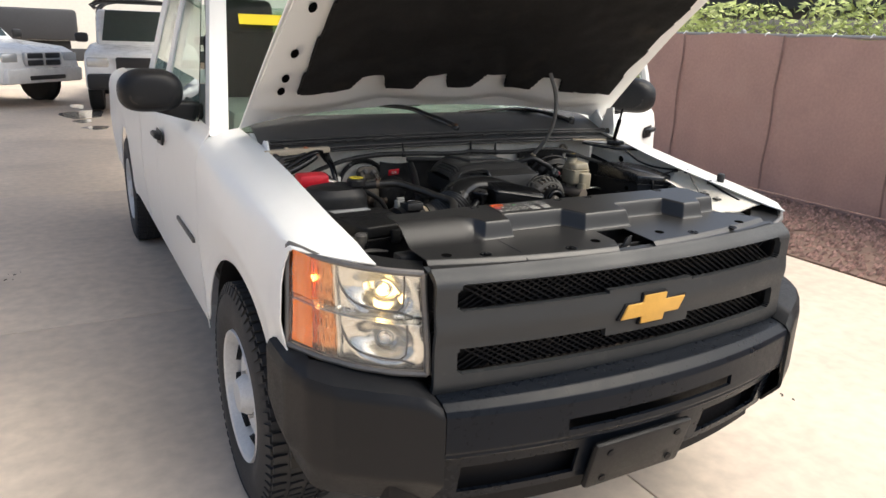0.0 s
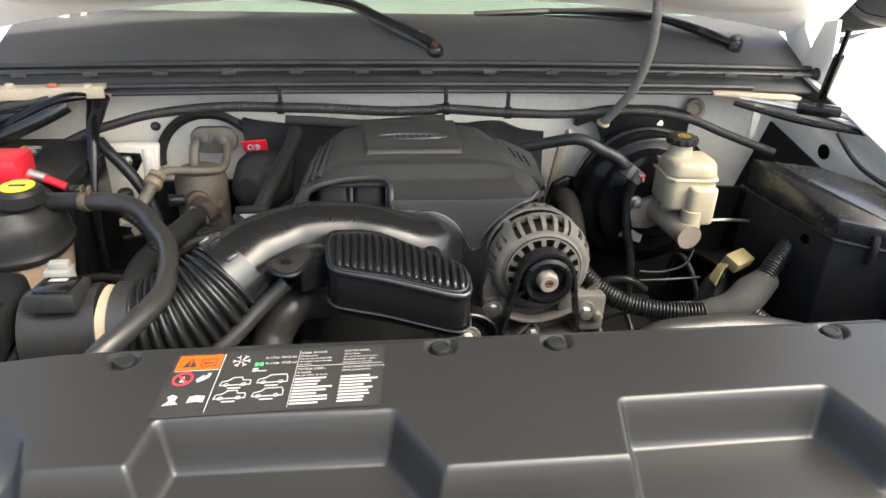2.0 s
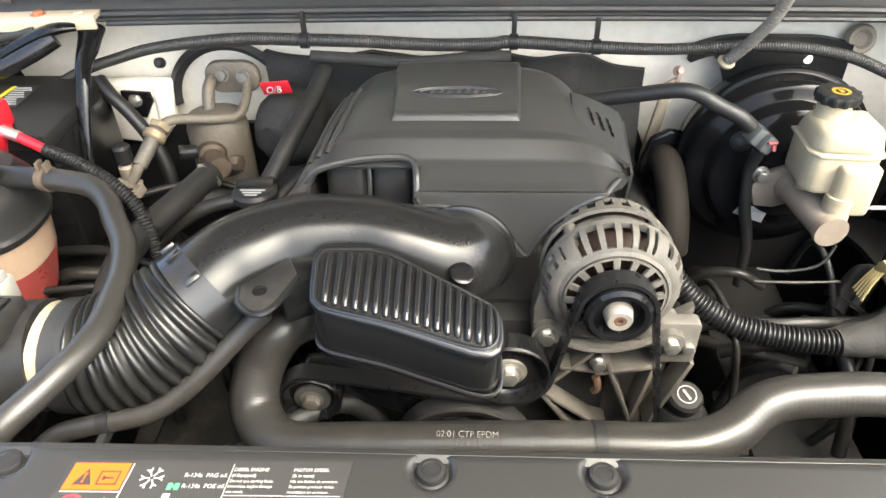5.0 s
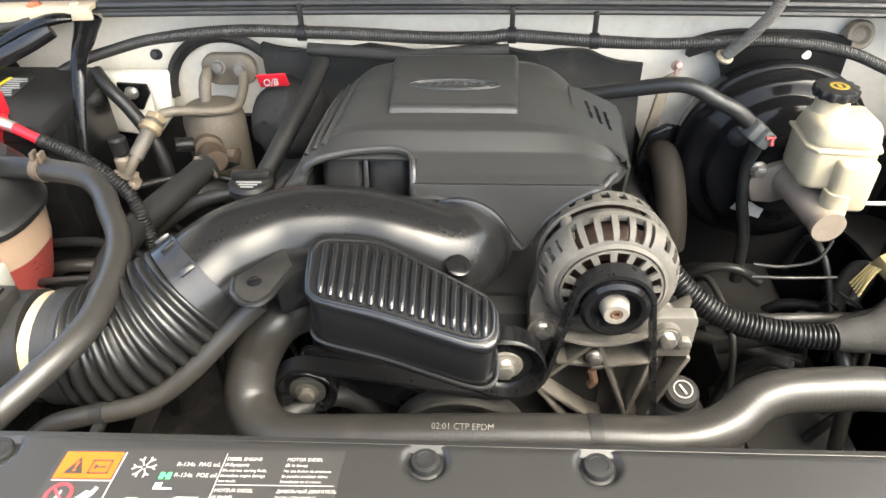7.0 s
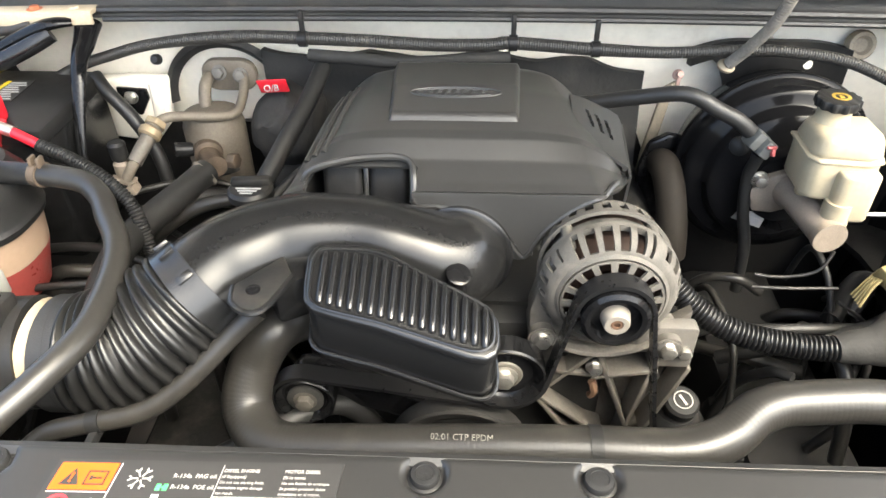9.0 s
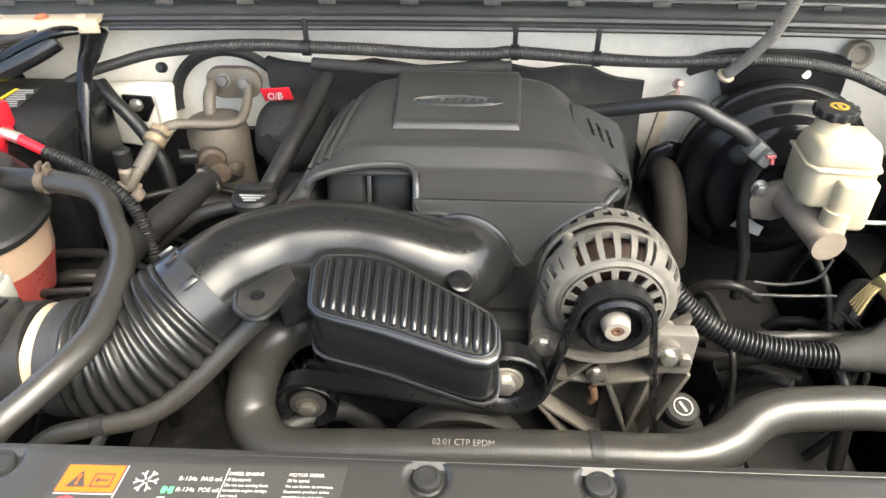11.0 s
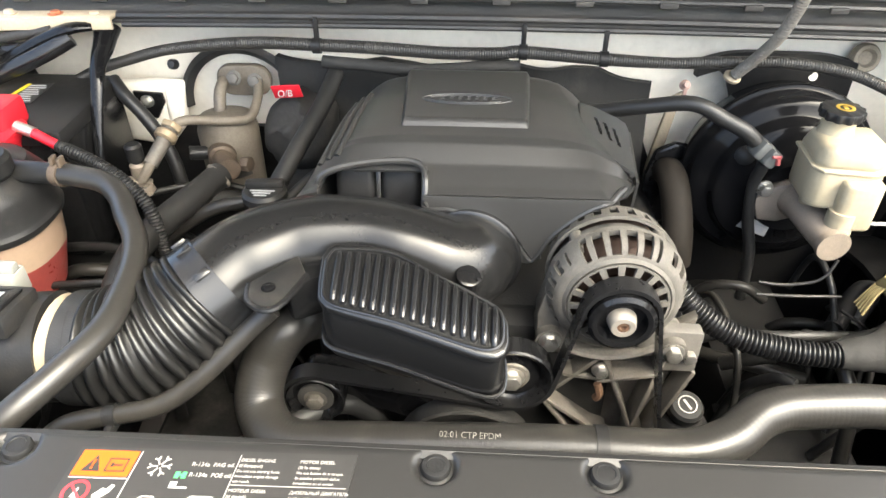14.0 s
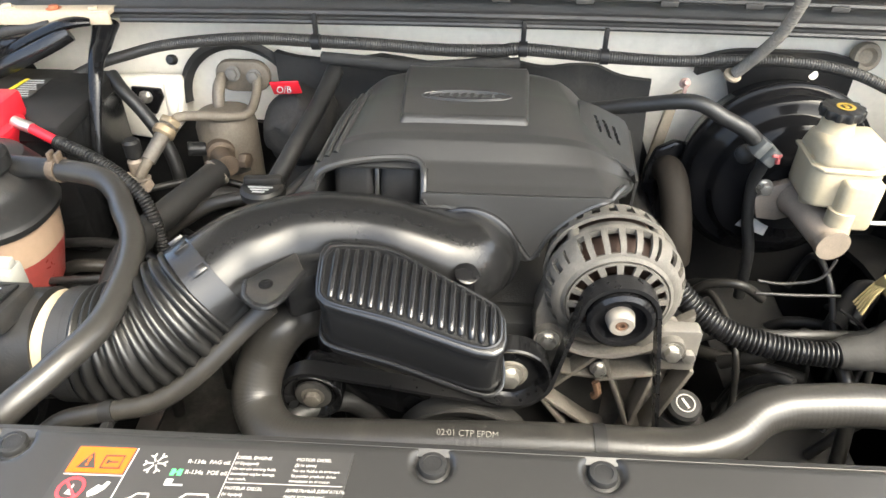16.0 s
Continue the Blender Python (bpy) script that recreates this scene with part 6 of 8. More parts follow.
wheel_pulley("idler_pulley", *IC, 0.046, "black smooth idler pulley with a dusty hub")
tens = thing("belt_tensioner", (-0.2, 0.68, 0.85), "black belt tensioner pulley with a zinc bolt and washer", "tensioner")
TM = aim((TC[0], BY, TC[1]), (0, -1, 0))
part("pulley", lathe([(0.014, 0.004), (0.024, 0.003), (0.030, 0.010), (0.034, 0.012), (0.0355, 0.010), (0.0355, -0.012), (0.03, -0.014)], TM, 36, False), gloss_black, tens)
part("washer", lathe([(0.021, 0.004), (0.0215, 0.008), (0.019, 0.009), (0.0, 0.0092)], TM, 28), dark_metal, tens, "dull dark washer")
part("bolt", hexbolt(0.0105, 0.010, TM @ pose(0, 0, 0.008), 0.014), dirty_aluminium, tens)
part("arm", prism([(-0.235, 0.93), (-0.20, 0.90), (-0.09, 0.86), (-0.07, 0.89), (-0.18, 0.95), (-0.22, 0.955)], 0.70, 0.725, 0.006, XZ), gloss_black, tens)
crank = wheel_pulley("crank_pulley", -0.03, 0.84, 0.085, "dark crank pulley below the resonator", False, dark_casting)
brown_metal = material("rust-stained aluminium", (0.095, 0.07, 0.05), 0.65, metal=0.4, vary=0.35, scale=50, grain=0.5, dirt=(0.12, 0.105, 0.08), dirt_amount=0.3, dirt_scale=30)
# ---- hoses, tanks, brake parts, wiring ----
def hose(name, pts, r, mat, label, category="hose", seg=16, **k):
    return tagged(part(name, tube(pts, r, seg, 0.008, **k), mat, sharp=75), label, category)


hose_print = material("faded hose print", (0.07, 0.066, 0.055), 0.5)
upper = hose("radiator_hose", [(-0.19, 0.72, 1.02), (-0.222, 0.672, 1.045), (-0.25, 0.648, 1.01), (-0.253, 0.615, 0.975), (-0.215, 0.578, 0.968), (-0.13, 0.568, 0.98), (0.0, 0.564, 0.992), (0.10, 0.562, 0.998), (0.185, 0.562, 1.0), (0.232, 0.577, 1.004), (0.272, 0.606, 1.01), (0.32, 0.617, 1.012), (0.42, 0.617, 1.012), (0.55, 0.58, 1.0)], [0.024, 0.026, 0.0265, 0.0265, 0.0255, 0.0245, 0.024, 0.0235, 0.023, 0.0225, 0.0225, 0.0225, 0.0225, 0.0225], hose_rubber, "thick dusty black rubber radiator hose", seg=24, ribs=(0.0055, 0.00008))
tagged(part("hose_band", tube([(0.098, 0.562, 0.998), (0.110, 0.562, 0.9985)], 0.0246, 22, 0.005), black_plastic, upper), "black band round the hose")
words("02:01 CTP EPDM", 0.0085, Matrix.Translation((-0.055, 0.556, 1.0143)) @ pose(0, 0, 0, 32, 0, 0), hose_print, upper)
vent = hose("heater_hose", [(-0.225, 0.632, 1.105), (-0.25, 0.618, 1.085), (-0.295, 0.585, 1.05), (-0.335, 0.565, 1.03), (-0.39, 0.555, 1.022), (-0.43, 0.547, 1.012), (-0.465, 0.53, 0.98)], 0.0102, hose_rubber, "thin black rubber vent hose")
part("hose_clip", join(tube([(-0.372, 0.5575, 1.0245), (-0.384, 0.556, 1.0228)], 0.0118, 14, 0.005), box((0.008, 0.022, 0.012), (-0.377, 0.545, 1.016), 0.002)), black_plastic, vent, "black spring clip")
tank_hose = hose("coolant_hose", [(-0.525, 0.805, 1.148), (-0.49, 0.797, 1.15), (-0.452, 0.785, 1.15), (-0.425, 0.762, 1.145), (-0.408, 0.735, 1.14), (-0.385, 0.70, 1.135), (-0.372, 0.66, 1.13), (-0.362, 0.60, 1.13), (-0.362, 0.56, 1.13), (-0.38, 0.515, 1.125), (-0.41, 0.47, 1.11), (-0.45, 0.44, 1.06)], 0.0128, hose_rubber, "black rubber coolant hose with a spring clamp", seg=18)
part("clamp", join(tube([(-0.518, 0.8045, 1.148), (-0.507, 0.801, 1.149)], 0.0150, 18, 0.006), join(box((0.004, 0.012, 0.012), (-0.516, 0.803, 1.166), 0.001), box((0.004, 0.012, 0.012), (-0.506, 0.801, 1.166), 0.001))), brown_metal, tank_hose, "spring clamp")

tank = thing("coolant_tank", (-0.60, 0.82, 0.95), "translucent coolant tank half full of red coolant, black top", "coolant tank")


def tank_wall(z0, z1, r0, r1, n=6):
    return surface(lambda u, v: Vector((-0.647 + (1.35 if 0.25 < u < 0.75 else 1.0) * (r0 + (r1 - r0) * v) * math.copysign(abs(math.cos(2 * math.pi * u)) ** 0.8, math.cos(2 * math.pi * u)), 0.815 + (r0 + (r1 - r0) * v) * 0.85 * math.copysign(abs(math.sin(2 * math.pi * u)) ** 0.8, math.sin(2 * math.pi * u)), z0 + (z1 - z0) * v)), 48, n)


part("lower_body", tank_wall(0.965, 1.025, 0.068, 0.084), coolant_plastic, tank, "red coolant behind clouded plastic")
part("body", tank_wall(1.025, 1.078, 0.084, 0.09), tank_plastic, tank)
part("bottom", tank_wall(0.96, 0.966, 0.01, 0.068, 2), coolant_plastic, tank)
bm = tank_wall(1.074, 1.082, 0.095, 0.097, 2)
for a, b, c, d in ((1.082, 1.088, 0.097, 0.094), (1.088, 1.125, 0.094, 0.09), (1.125, 1.147, 0.09, 0.074), (1.147, 1.156, 0.074, 0.04), (1.156, 1.158, 0.04, 0.002), (1.070, 1.074, 0.09, 0.095)):
    join(bm, tank_wall(a, b, c, d, 4))
bmesh.ops.remove_doubles(bm, verts=bm.verts, dist=0.0005)
part("top", bm, black_plastic, tank, "black tank top")
part("spout", tube([(-0.58, 0.815, 1.144), (-0.51, 0.802, 1.149)], 0.013, 14), black_plastic, tank)
cap = part("cap", lathe([(0.036, 0.0), (0.042, 0.006), (0.042, 0.024), (0.036, 0.03), (0.0, 0.031)], pose(-0.594, 0.79, 1.150) @ Matrix.Diagonal((0.75, 0.75, 0.9, 1)), 28), black_plastic, tank)
part("cap_label", lathe([(0.03, 0.0), (0.03, 0.001), (0.0, 0.0011)], pose(-0.594, 0.79, 1.178) @ Matrix.Diagonal((0.75, 0.75, 1, 1)), 24), label_yellow, cap)
part("cap_label_print", box((0.022, 0.006, 0.0008), (-0.594, 0.79, 1.1795), 0.0002), label_dark, cap)

airbox_plastic = material("deep black plastic", (0.008, 0.008, 0.0082), 0.45, vary=0.2, grain=0.2, specular=0.15, dirt=(0.03, 0.027, 0.024), dirt_amount=0.15, dirt_scale=12)
airbox = thing("air_filter_box", (-0.60, 0.52, 0.95), "black plastic air filter box beside the radiator cover", "air filter box")
LID = [(-0.69, 0.462), (-0.54, 0.482), (-0.53, 0.50), (-0.545, 0.66), (-0.56, 0.69), (-0.75, 0.715), (-0.77, 0.70), (-0.715, 0.49)]
part("lid", prism(LID, 1.065, 1.102, 0.008, None, 3, 0.03), airbox_plastic, airbox)
part("body", prism([(-0.64 + (x + 0.64) * 0.95, 0.59 + (y - 0.59) * 0.95) for x, y in LID], 0.88, 1.06, 0.01), airbox_plastic, airbox)
part("lid_seam", tube([(-0.64 + (x + 0.64) * 1.02, 0.59 + (y - 0.59) * 1.02, 1.063) for x, y in LID + LID[:1]], 0.004, 8, 0.01), airbox_plastic, airbox)
part("lid_ridge", box((0.17, 0.012, 0.006), m=pose(-0.64, 0.60, 1.102, 0, 0, 4), round_=0.002), airbox_plastic, airbox)
part("lid_sticker", prism([(-0.72, 0.648), (-0.60, 0.655), (-0.602, 0.685), (-0.73, 0.68)], 1.102, 1.1032), label_grey, airbox)
for x, y in ((-0.70, 0.468), (-0.60, 0.466)):
    part("lid_clip", box((0.03, 0.012, 0.04), m=pose(x, y, 1.068, -6, 0, 8), round_=0.004), black_plastic, airbox)
maf = thing("air_flow_sensor", (-0.49, 0.615, 1.05), "black air flow sensor with a pale grey connector", "sensor")
part("housing", tube([(-0.446, 0.615, 1.058), (-0.53, 0.608, 1.055)], 0.057, 24, 0.02), black_plastic, maf)
part("body", box((0.055, 0.06, 0.024), m=pose(-0.485, 0.598, 1.118, -8, 0, 0), round_=0.004), black_plastic, maf)
part("body_face", box((0.04, 0.045, 0.004), m=pose(-0.484, 0.597, 1.132, -8, 0, 0), round_=0.002), gloss_black, maf)
part("face_print", box((0.02, 0.008, 0.0006), m=pose(-0.485, 0.605, 1.1343, -8, 0, 0), round_=0), label_grey, maf)
part("connector", join(box((0.03, 0.026, 0.03), (-0.502, 0.648, 1.112), 0.003), box((0.024, 0.012, 0.01), (-0.5, 0.649, 1.131), 0.002)), connector_grey, maf, "pale grey connector")
part("screw", hexbolt(0.006, 0.004, pose(-0.468, 0.575, 1.125)), steel, maf)

battery = thing("battery", (-0.66, 1.03, 0.92), "black car battery with a label and red terminal cover", "battery")
part("case", box((0.24, 0.19, 0.2), (-0.712, 1.035, 1.015), 0.01), gloss_plastic, battery)
part("lid", box((0.245, 0.195, 0.025), (-0.712, 1.035, 1.118), 0.006), black_plastic, battery)
sticker = part("label", box((0.10, 0.07, 0.001), (-0.722, 1.055, 1.1315), 0), label_dark, battery, "printed battery label")
part("label_stripe", box((0.006, 0.06, 0.001), m=pose(-0.712, 1.055, 1.1325, 0, 0, -8), round_=0), label_yellow, sticker)
for k in range(8):
    part("label_print", box((0.028 - 0.004 * (k % 3), 0.0025, 0.001), (-0.69 - 0.002 * (k % 3), 1.027 + 0.0075 * k, 1.1325), 0), label_grey, sticker)
part("vent_cap", lathe([(0.02, 0), (0.018, 0.01), (0.0, 0.011)], pose(-0.79, 1.08, 1.13), 20), black_plastic, battery)
part("terminal_cover", join(join(box((0.10, 0.07, 0.04), (-0.695, 0.94, 1.150), 0.008), box((0.11, 0.05, 0.035), (-0.755, 0.94, 1.130), 0.008)), box((0.02, 0.06, 0.05), m=pose(-0.655, 0.925, 1.12, 0, 25, 0), round_=0.006)), red_plastic, battery, "red plastic terminal cover")
cable = thing("battery_cable", (-0.55, 0.9, 1.1), "red battery cable in black corrugated conduit", "cable")
part("lug", tube([(-0.64, 0.93, 1.142), (-0.615, 0.925, 1.135)], 0.008, 10), steel, cable)
part("red_sleeve", tube([(-0.616, 0.925, 1.135), (-0.58, 0.915, 1.122)], 0.007, 10), red_plastic, cable)
part("conduit", tube([(-0.582, 0.915, 1.123), (-0.53, 0.90, 1.108), (-0.485, 0.885, 1.085), (-0.455, 0.87, 1.05), (-0.44, 0.85, 0.98)], 0.009, 12, ribs=(0.0045, 0.0018)), black_plastic, cable)

# bar from the cowl down to the fender
tagged(part("support_bar", tube([(-0.586, 1.128, 1.205), (-0.584, 1.10, 1.188), (-0.580, 1.053, 1.162), (-0.578, 0.997, 1.071), (-0.577, 0.985, 1.0), (-0.576, 0.98, 0.92)], [0.020, 0.016, 0.011, 0.0075, 0.007, 0.007], 16, 0.01, squash=0.7), gloss_black), "glossy black steel support bar below the cowl", "support bar")
tagged(part("cowl_drain", join(tube([(-0.80, 1.06, 1.13), (-0.72, 1.07, 1.16), (-0.66, 1.085, 1.185), (-0.63, 1.1, 1.2)], 0.013, 12), tube([(-0.80, 1.10, 1.165), (-0.70, 1.105, 1.18), (-0.65, 1.115, 1.195)], 0.012, 12)), gloss_plastic), "black bent hinge links at the cowl corner", "hinge link")
for x, mat in ((-0.66, rust), (-0.60, aluminium), (-0.755, aluminium)):
    tagged(part("brace_bolt", hexbolt(0.008, 0.008, pose(x, 1.122, 1.2145 - 0.0028 * (x + 0.72) / 0.06), 0.012), mat), "hex bolt on the cream brace", "bolt", "brace bolts")

# firewall mats and wiring
tagged(part("firewall_mat", surface(lambda u, v: Vector((-0.345 + 0.585 * u, 1.172 - 0.05 * smooth((v - 0.2) / 0.6) + 0.012 * noise.noise((u * 9, v * 4, 1)), 1.155 - 0.02 * smooth((u - 0.75) / 0.2) - 0.012 * abs(math.sin(11 * u)) * (1 - v) - 0.3 * v)), 60, 20, thick=0.012), mat_felt), "black crumpled insulation mat on the firewall", "insulation mat")
tagged(part("booster_mat", surface(lambda u, v: Vector((0.30 + 0.24 * u, 1.168 + 0.008 * math.sin(9 * u), 1.162 + 0.018 * math.sin(math.pi * u) - (0.025 + 0.2 * smooth((u - 0.15) / 0.35)) * v)), 20, 14, thick=0.012), black_plastic), "black satin sheet above the brake booster", "cover sheet")
tagged(part("mat_hole", lathe([(0.007, 0), (0.007, 0.002), (0.0, 0.0021)], aim((0.475, 1.158, 1.142), (0, -1, 0.3)), 14), bay_paint), "small round hole with white paint behind", "hole")
conduit_plastic = material("grey-black conduit plastic", (0.03, 0.029, 0.027), 0.42, specular=0.35, vary=0.2, scale=20, dirt=(0.09, 0.08, 0.065), dirt_amount=0.2, dirt_scale=25)
harness = thing("wiring_harness", (0, 1.11, 1.1), "wiring in grey-black corrugated conduit along the firewall", "wiring")
HARN = [(-0.80, 1.10, 1.05), (-0.70, 1.12, 1.10), (-0.62, 1.122, 1.140), (-0.56, 1.122, 1.160), (-0.50, 1.122, 1.176), (-0.42, 1.122, 1.186), (-0.35, 1.122, 1.190), (-0.27, 1.12, 1.189), (-0.18, 1.118, 1.187), (-0.08, 1.117, 1.182), (0.0, 1.117, 1.183), (0.034, 1.117, 1.186), (0.15, 1.117, 1.178), (0.25, 1.115, 1.175), (0.345, 1.112, 1.180), (0.42, 1.105, 1.182), (0.50, 1.095, 1.172), (0.57, 1.075, 1.148), (0.66, 1.04, 1.12)]
part("conduit", tube(HARN, [0.0085] * 5 + [0.0095] * 8 + [0.0085] * 6, 12, ribs=(0.0036, 0.0008)), conduit_plastic, harness)
for x, z in ((-0.269, 1.189), (0.034, 1.186), (0.152, 1.178)):
    part("cable_tie", join(tube([(x - 0.006, 1.117, z), (x + 0.006, 1.117, z)], 0.0115, 14, 0.004), box((0.007, 0.008, 0.034), (x, 1.12, z + 0.024), 0.0015)), black_plastic, harness)
part("stud_clip", lathe([(0.008, 0), (0.008, 0.008), (0.005, 0.012), (0.0, 0.0125)], aim((-0.492, 1.118, 1.155), (0, -1, 0.4)), 14), black_plastic, harness)
part("taped_wire", tube([(-0.26, 1.105, 1.17), (-0.2, 1.10, 1.168), (-0.12, 1.098, 1.163), (-0.02, 1.10, 1.168), (0.03, 1.102, 1.17)], 0.009, 10), mat_felt, harness)
dusty_conduit = material("dusty grey conduit", (0.12, 0.113, 0.10), 0.6, vary=0.2, scale=25)
hose("washer_line", [(0.337, 1.098, 1.166), (0.355, 1.08, 1.20), (0.372, 1.055, 1.25), (0.378, 1.03, 1.33), (0.372, 1.03, 1.42), (0.36, 1.06, 1.50)], 0.0085, dusty_conduit, "washer line in grey corrugated conduit up to the hood", "hose", 12, ribs=(0.0038, 0.0008))
tagged(part("grommet", lathe([(0.012, 0), (0.013, 0.004), (0.009, 0.008)], aim((0.336, 1.105, 1.158), (0.2, -0.4, 1)), 16), tan_plastic), "tan rubber grommet on the firewall", "grommet")
pink_zinc = material("pinkish zinc", (0.45, 0.30, 0.25), 0.5, metal=0.3, vary=0.15, scale=60)
tagged(part("firewall_stud", join(lathe([(0.008, 0), (0.0085, 0.004), (0.005, 0.006), (0.0045, 0.018), (0.0, 0.0185)], aim((0.288, 1.160, 1.122), (0, -1, 0.5)), 14), box((0.006, 0.004, 0.022), (0.288, 1.150, 1.112), 0.001)), pink_zinc), "pinkish zinc stud on the firewall", "stud")
tagged(part("edge_strip", prism([(0.268, 1.105), (0.286, 1.116), (0.270, 0.99), (0.264, 0.90), (0.246, 0.90), (0.251, 0.99)], 1.148, 1.158, 0.003, XZ), tan_dust), "dusty tan flange edge on the firewall", "flange")
tagged(part("firewall_plug", lathe([(0.022, 0), (0.022, 0.008), (0.019, 0.013), (0.014, 0.013), (0.010, 0.006), (0.0, 0.005)], aim((0.55, 1.178, 1.165), (0, -1, 0.3)), 24), tan_dust), "round grommet in the firewall", "grommet")
tagged(part("firewall_pad", join(prism([(-0.645, 1.005), (-0.618, 1.105), (-0.56, 1.108), (-0.505, 1.106), (-0.515, 1.03), (-0.55, 0.99)], 1.158, 1.182, 0.008, XZ, 3), tube([(-0.529, 1.166, 1.098), (-0.528, 1.164, 1.07), (-0.535, 1.162, 1.03)], [0.012, 0.013, 0.008], 12)), bay_paint), "white painted moulded pad on the firewall", "bracket")
tagged(part("bracket_plate", prism([(-0.588, 1.094), (-0.54, 1.091), (-0.538, 1.075), (-0.556, 1.046), (-0.572, 1.050), (-0.586, 1.068)], 1.150, 1.157, 0.002, XZ), gloss_black), "black steel bracket plate on the white pad", "bracket")
hose("battery_lead", [(-0.595, 1.118, 1.128), (-0.575, 1.10, 1.112), (-0.548, 1.09, 1.084), (-0.522, 1.08, 1.045), (-0.505, 1.07, 1.0), (-0.50, 1.06, 0.93)], 0.0105, rubber, "black taped lead beside the support bar")
tagged(part("bracket_nut", hexbolt(0.008, 0.012, aim((-0.566, 1.150, 1.078), (0, -1, 0.2)), 0.011), steel), "zinc nut on the black bracket", "nut")

# air conditioning
brass_dull = material("dull brass", (0.30, 0.235, 0.15), 0.5, metal=0.5, vary=0.2, scale=50, dirt=(0.14, 0.11, 0.08), dirt_amount=0.25, dirt_scale=40)
canister_metal = material("dust-browned aluminium", (0.15, 0.128, 0.10), 0.6, metal=0.3, vary=0.25, scale=22, grain=0.5, grain_scale=500, dirt=(0.11, 0.09, 0.068), dirt_amount=0.45, dirt_scale=16)
bare_casting = material("bare beige-grey casting", (0.235, 0.195, 0.155), 0.55, metal=0.25, vary=0.15, scale=30, grain=0.4, grain_scale=500, dirt=(0.16, 0.125, 0.09), dirt_amount=0.25, dirt_scale=25)
ac = thing("ac_accumulator", (-0.43, 1.1, 0.92), "dusty aluminium air conditioning accumulator with pipes", "accumulator")
part("canister", lathe([(0.03, -0.16), (0.042, -0.15), (0.043, -0.02), (0.038, 0.0), (0.02, 0.008), (0.0, 0.009)], pose(-0.425, 1.11, 1.075) @ Matrix.Diagonal((1.12, 1.0, 1, 1)), 32), canister_metal, ac)
part("band", lathe([(0.0435, 0), (0.0455, 0.002), (0.0455, 0.016), (0.0435, 0.018)], pose(-0.425, 1.11, 0.985), 32, False), dark_metal, ac)
part("head_block", prism(rounded(-0.402, 1.115, 0.088, 0.052, 0.025), 1.152, 1.168, 0.005, XZ), canister_metal, ac)
part("head_bolt", hexbolt(0.009, 0.01, aim((-0.415, 1.148, 1.122), (0, -1, 0.3)), 0.012), aluminium, ac)
part("head_bolt", hexbolt(0.009, 0.01, aim((-0.382, 1.148, 1.118), (0, -1, 0.3)), 0.012), aluminium, ac)
part("pipe", tube([(-0.432, 1.15, 1.116), (-0.434, 1.13, 1.108), (-0.434, 1.118, 1.09), (-0.434, 1.112, 1.07)], 0.0095, 14), canister_metal, ac)
part("pipe", tube([(-0.378, 1.15, 1.118), (-0.374, 1.125, 1.10), (-0.378, 1.09, 1.085), (-0.40, 1.075, 1.085), (-0.45, 1.06, 1.092), (-0.472, 1.048, 1.094), (-0.485, 1.03, 1.086), (-0.50, 0.985, 1.058), (-0.515, 0.975, 1.035)], 0.0075, 12), canister_metal, ac)
part("fitting", lathe([(0.011, 0), (0.013, 0.004), (0.013, 0.02), (0.011, 0.024), (0.0105, 0.065)], aim((-0.483, 1.037, 1.089), (-0.28, -0.8, -0.5)), 12), dirty_aluminium, ac, "dusty pale fitting")
part("port", join(tube([(-0.435, 1.075, 1.03), (-0.418, 1.05, 1.028), (-0.40, 1.02, 1.03)], 0.017, 16), join(hexbolt(0.012, 0.014, aim((-0.385, 1.04, 1.03), (1, -0.3, 0.1))), lathe([(0.021, 0), (0.021, 0.03), (0.017, 0.034)], aim((-0.43, 1.085, 1.03), (0.3, -1, 0)), 18))), brown_metal, ac, "rust-brown outlet fitting")
part("clamp", tube([(-0.414, 1.013, 1.025), (-0.417, 1.009, 1.023)], 0.0218, 22, 0.003), pale_collar, ac, "pale wire clamp")
part("fitting_ring", lathe([(0.0135, 0), (0.0165, 0.003), (0.0165, 0.012), (0.0135, 0.015)], aim((-0.485, 1.031, 1.086), (-0.28, -0.8, -0.5)), 18), brass_dull, ac, "dull brass union nut")
part("union_nut", hexbolt(0.0165, 0.010, aim((-0.481, 1.043, 1.0925), (-0.28, -0.8, -0.5))), brass_dull, ac)
part("valve_body", join(lathe([(0.010, 0), (0.0125, 0.004), (0.0125, 0.022), (0.009, 0.026)], pose(-0.524, 0.992, 1.030), 14), join(box((0.034, 0.014, 0.010), m=pose(-0.524, 0.985, 1.026, 0, 18, 20), round_=0.002), box((0.012, 0.022, 0.014), m=pose(-0.512, 0.98, 1.016, 0, -20, 0), round_=0.002))), bare_casting, ac, "bright cast valve body")
part("side_knob", join(lathe([(0.011, 0), (0.011, 0.022)], aim((-0.452, 1.075, 1.028), (-1, -0.4, 0.15)), 14), hexbolt(0.012, 0.008, aim((-0.470, 1.068, 1.031), (-1, -0.4, 0.15)))), black_plastic, ac, "black pressure switch")
hose("suction_hose", [(-0.412, 1.015, 1.026), (-0.43, 0.97, 1.022), (-0.455, 0.90, 1.02), (-0.468, 0.83, 1.02), (-0.47, 0.76, 1.0), (-0.46, 0.70, 0.95)], 0.0195, rubber, "black rubber air conditioning hose")
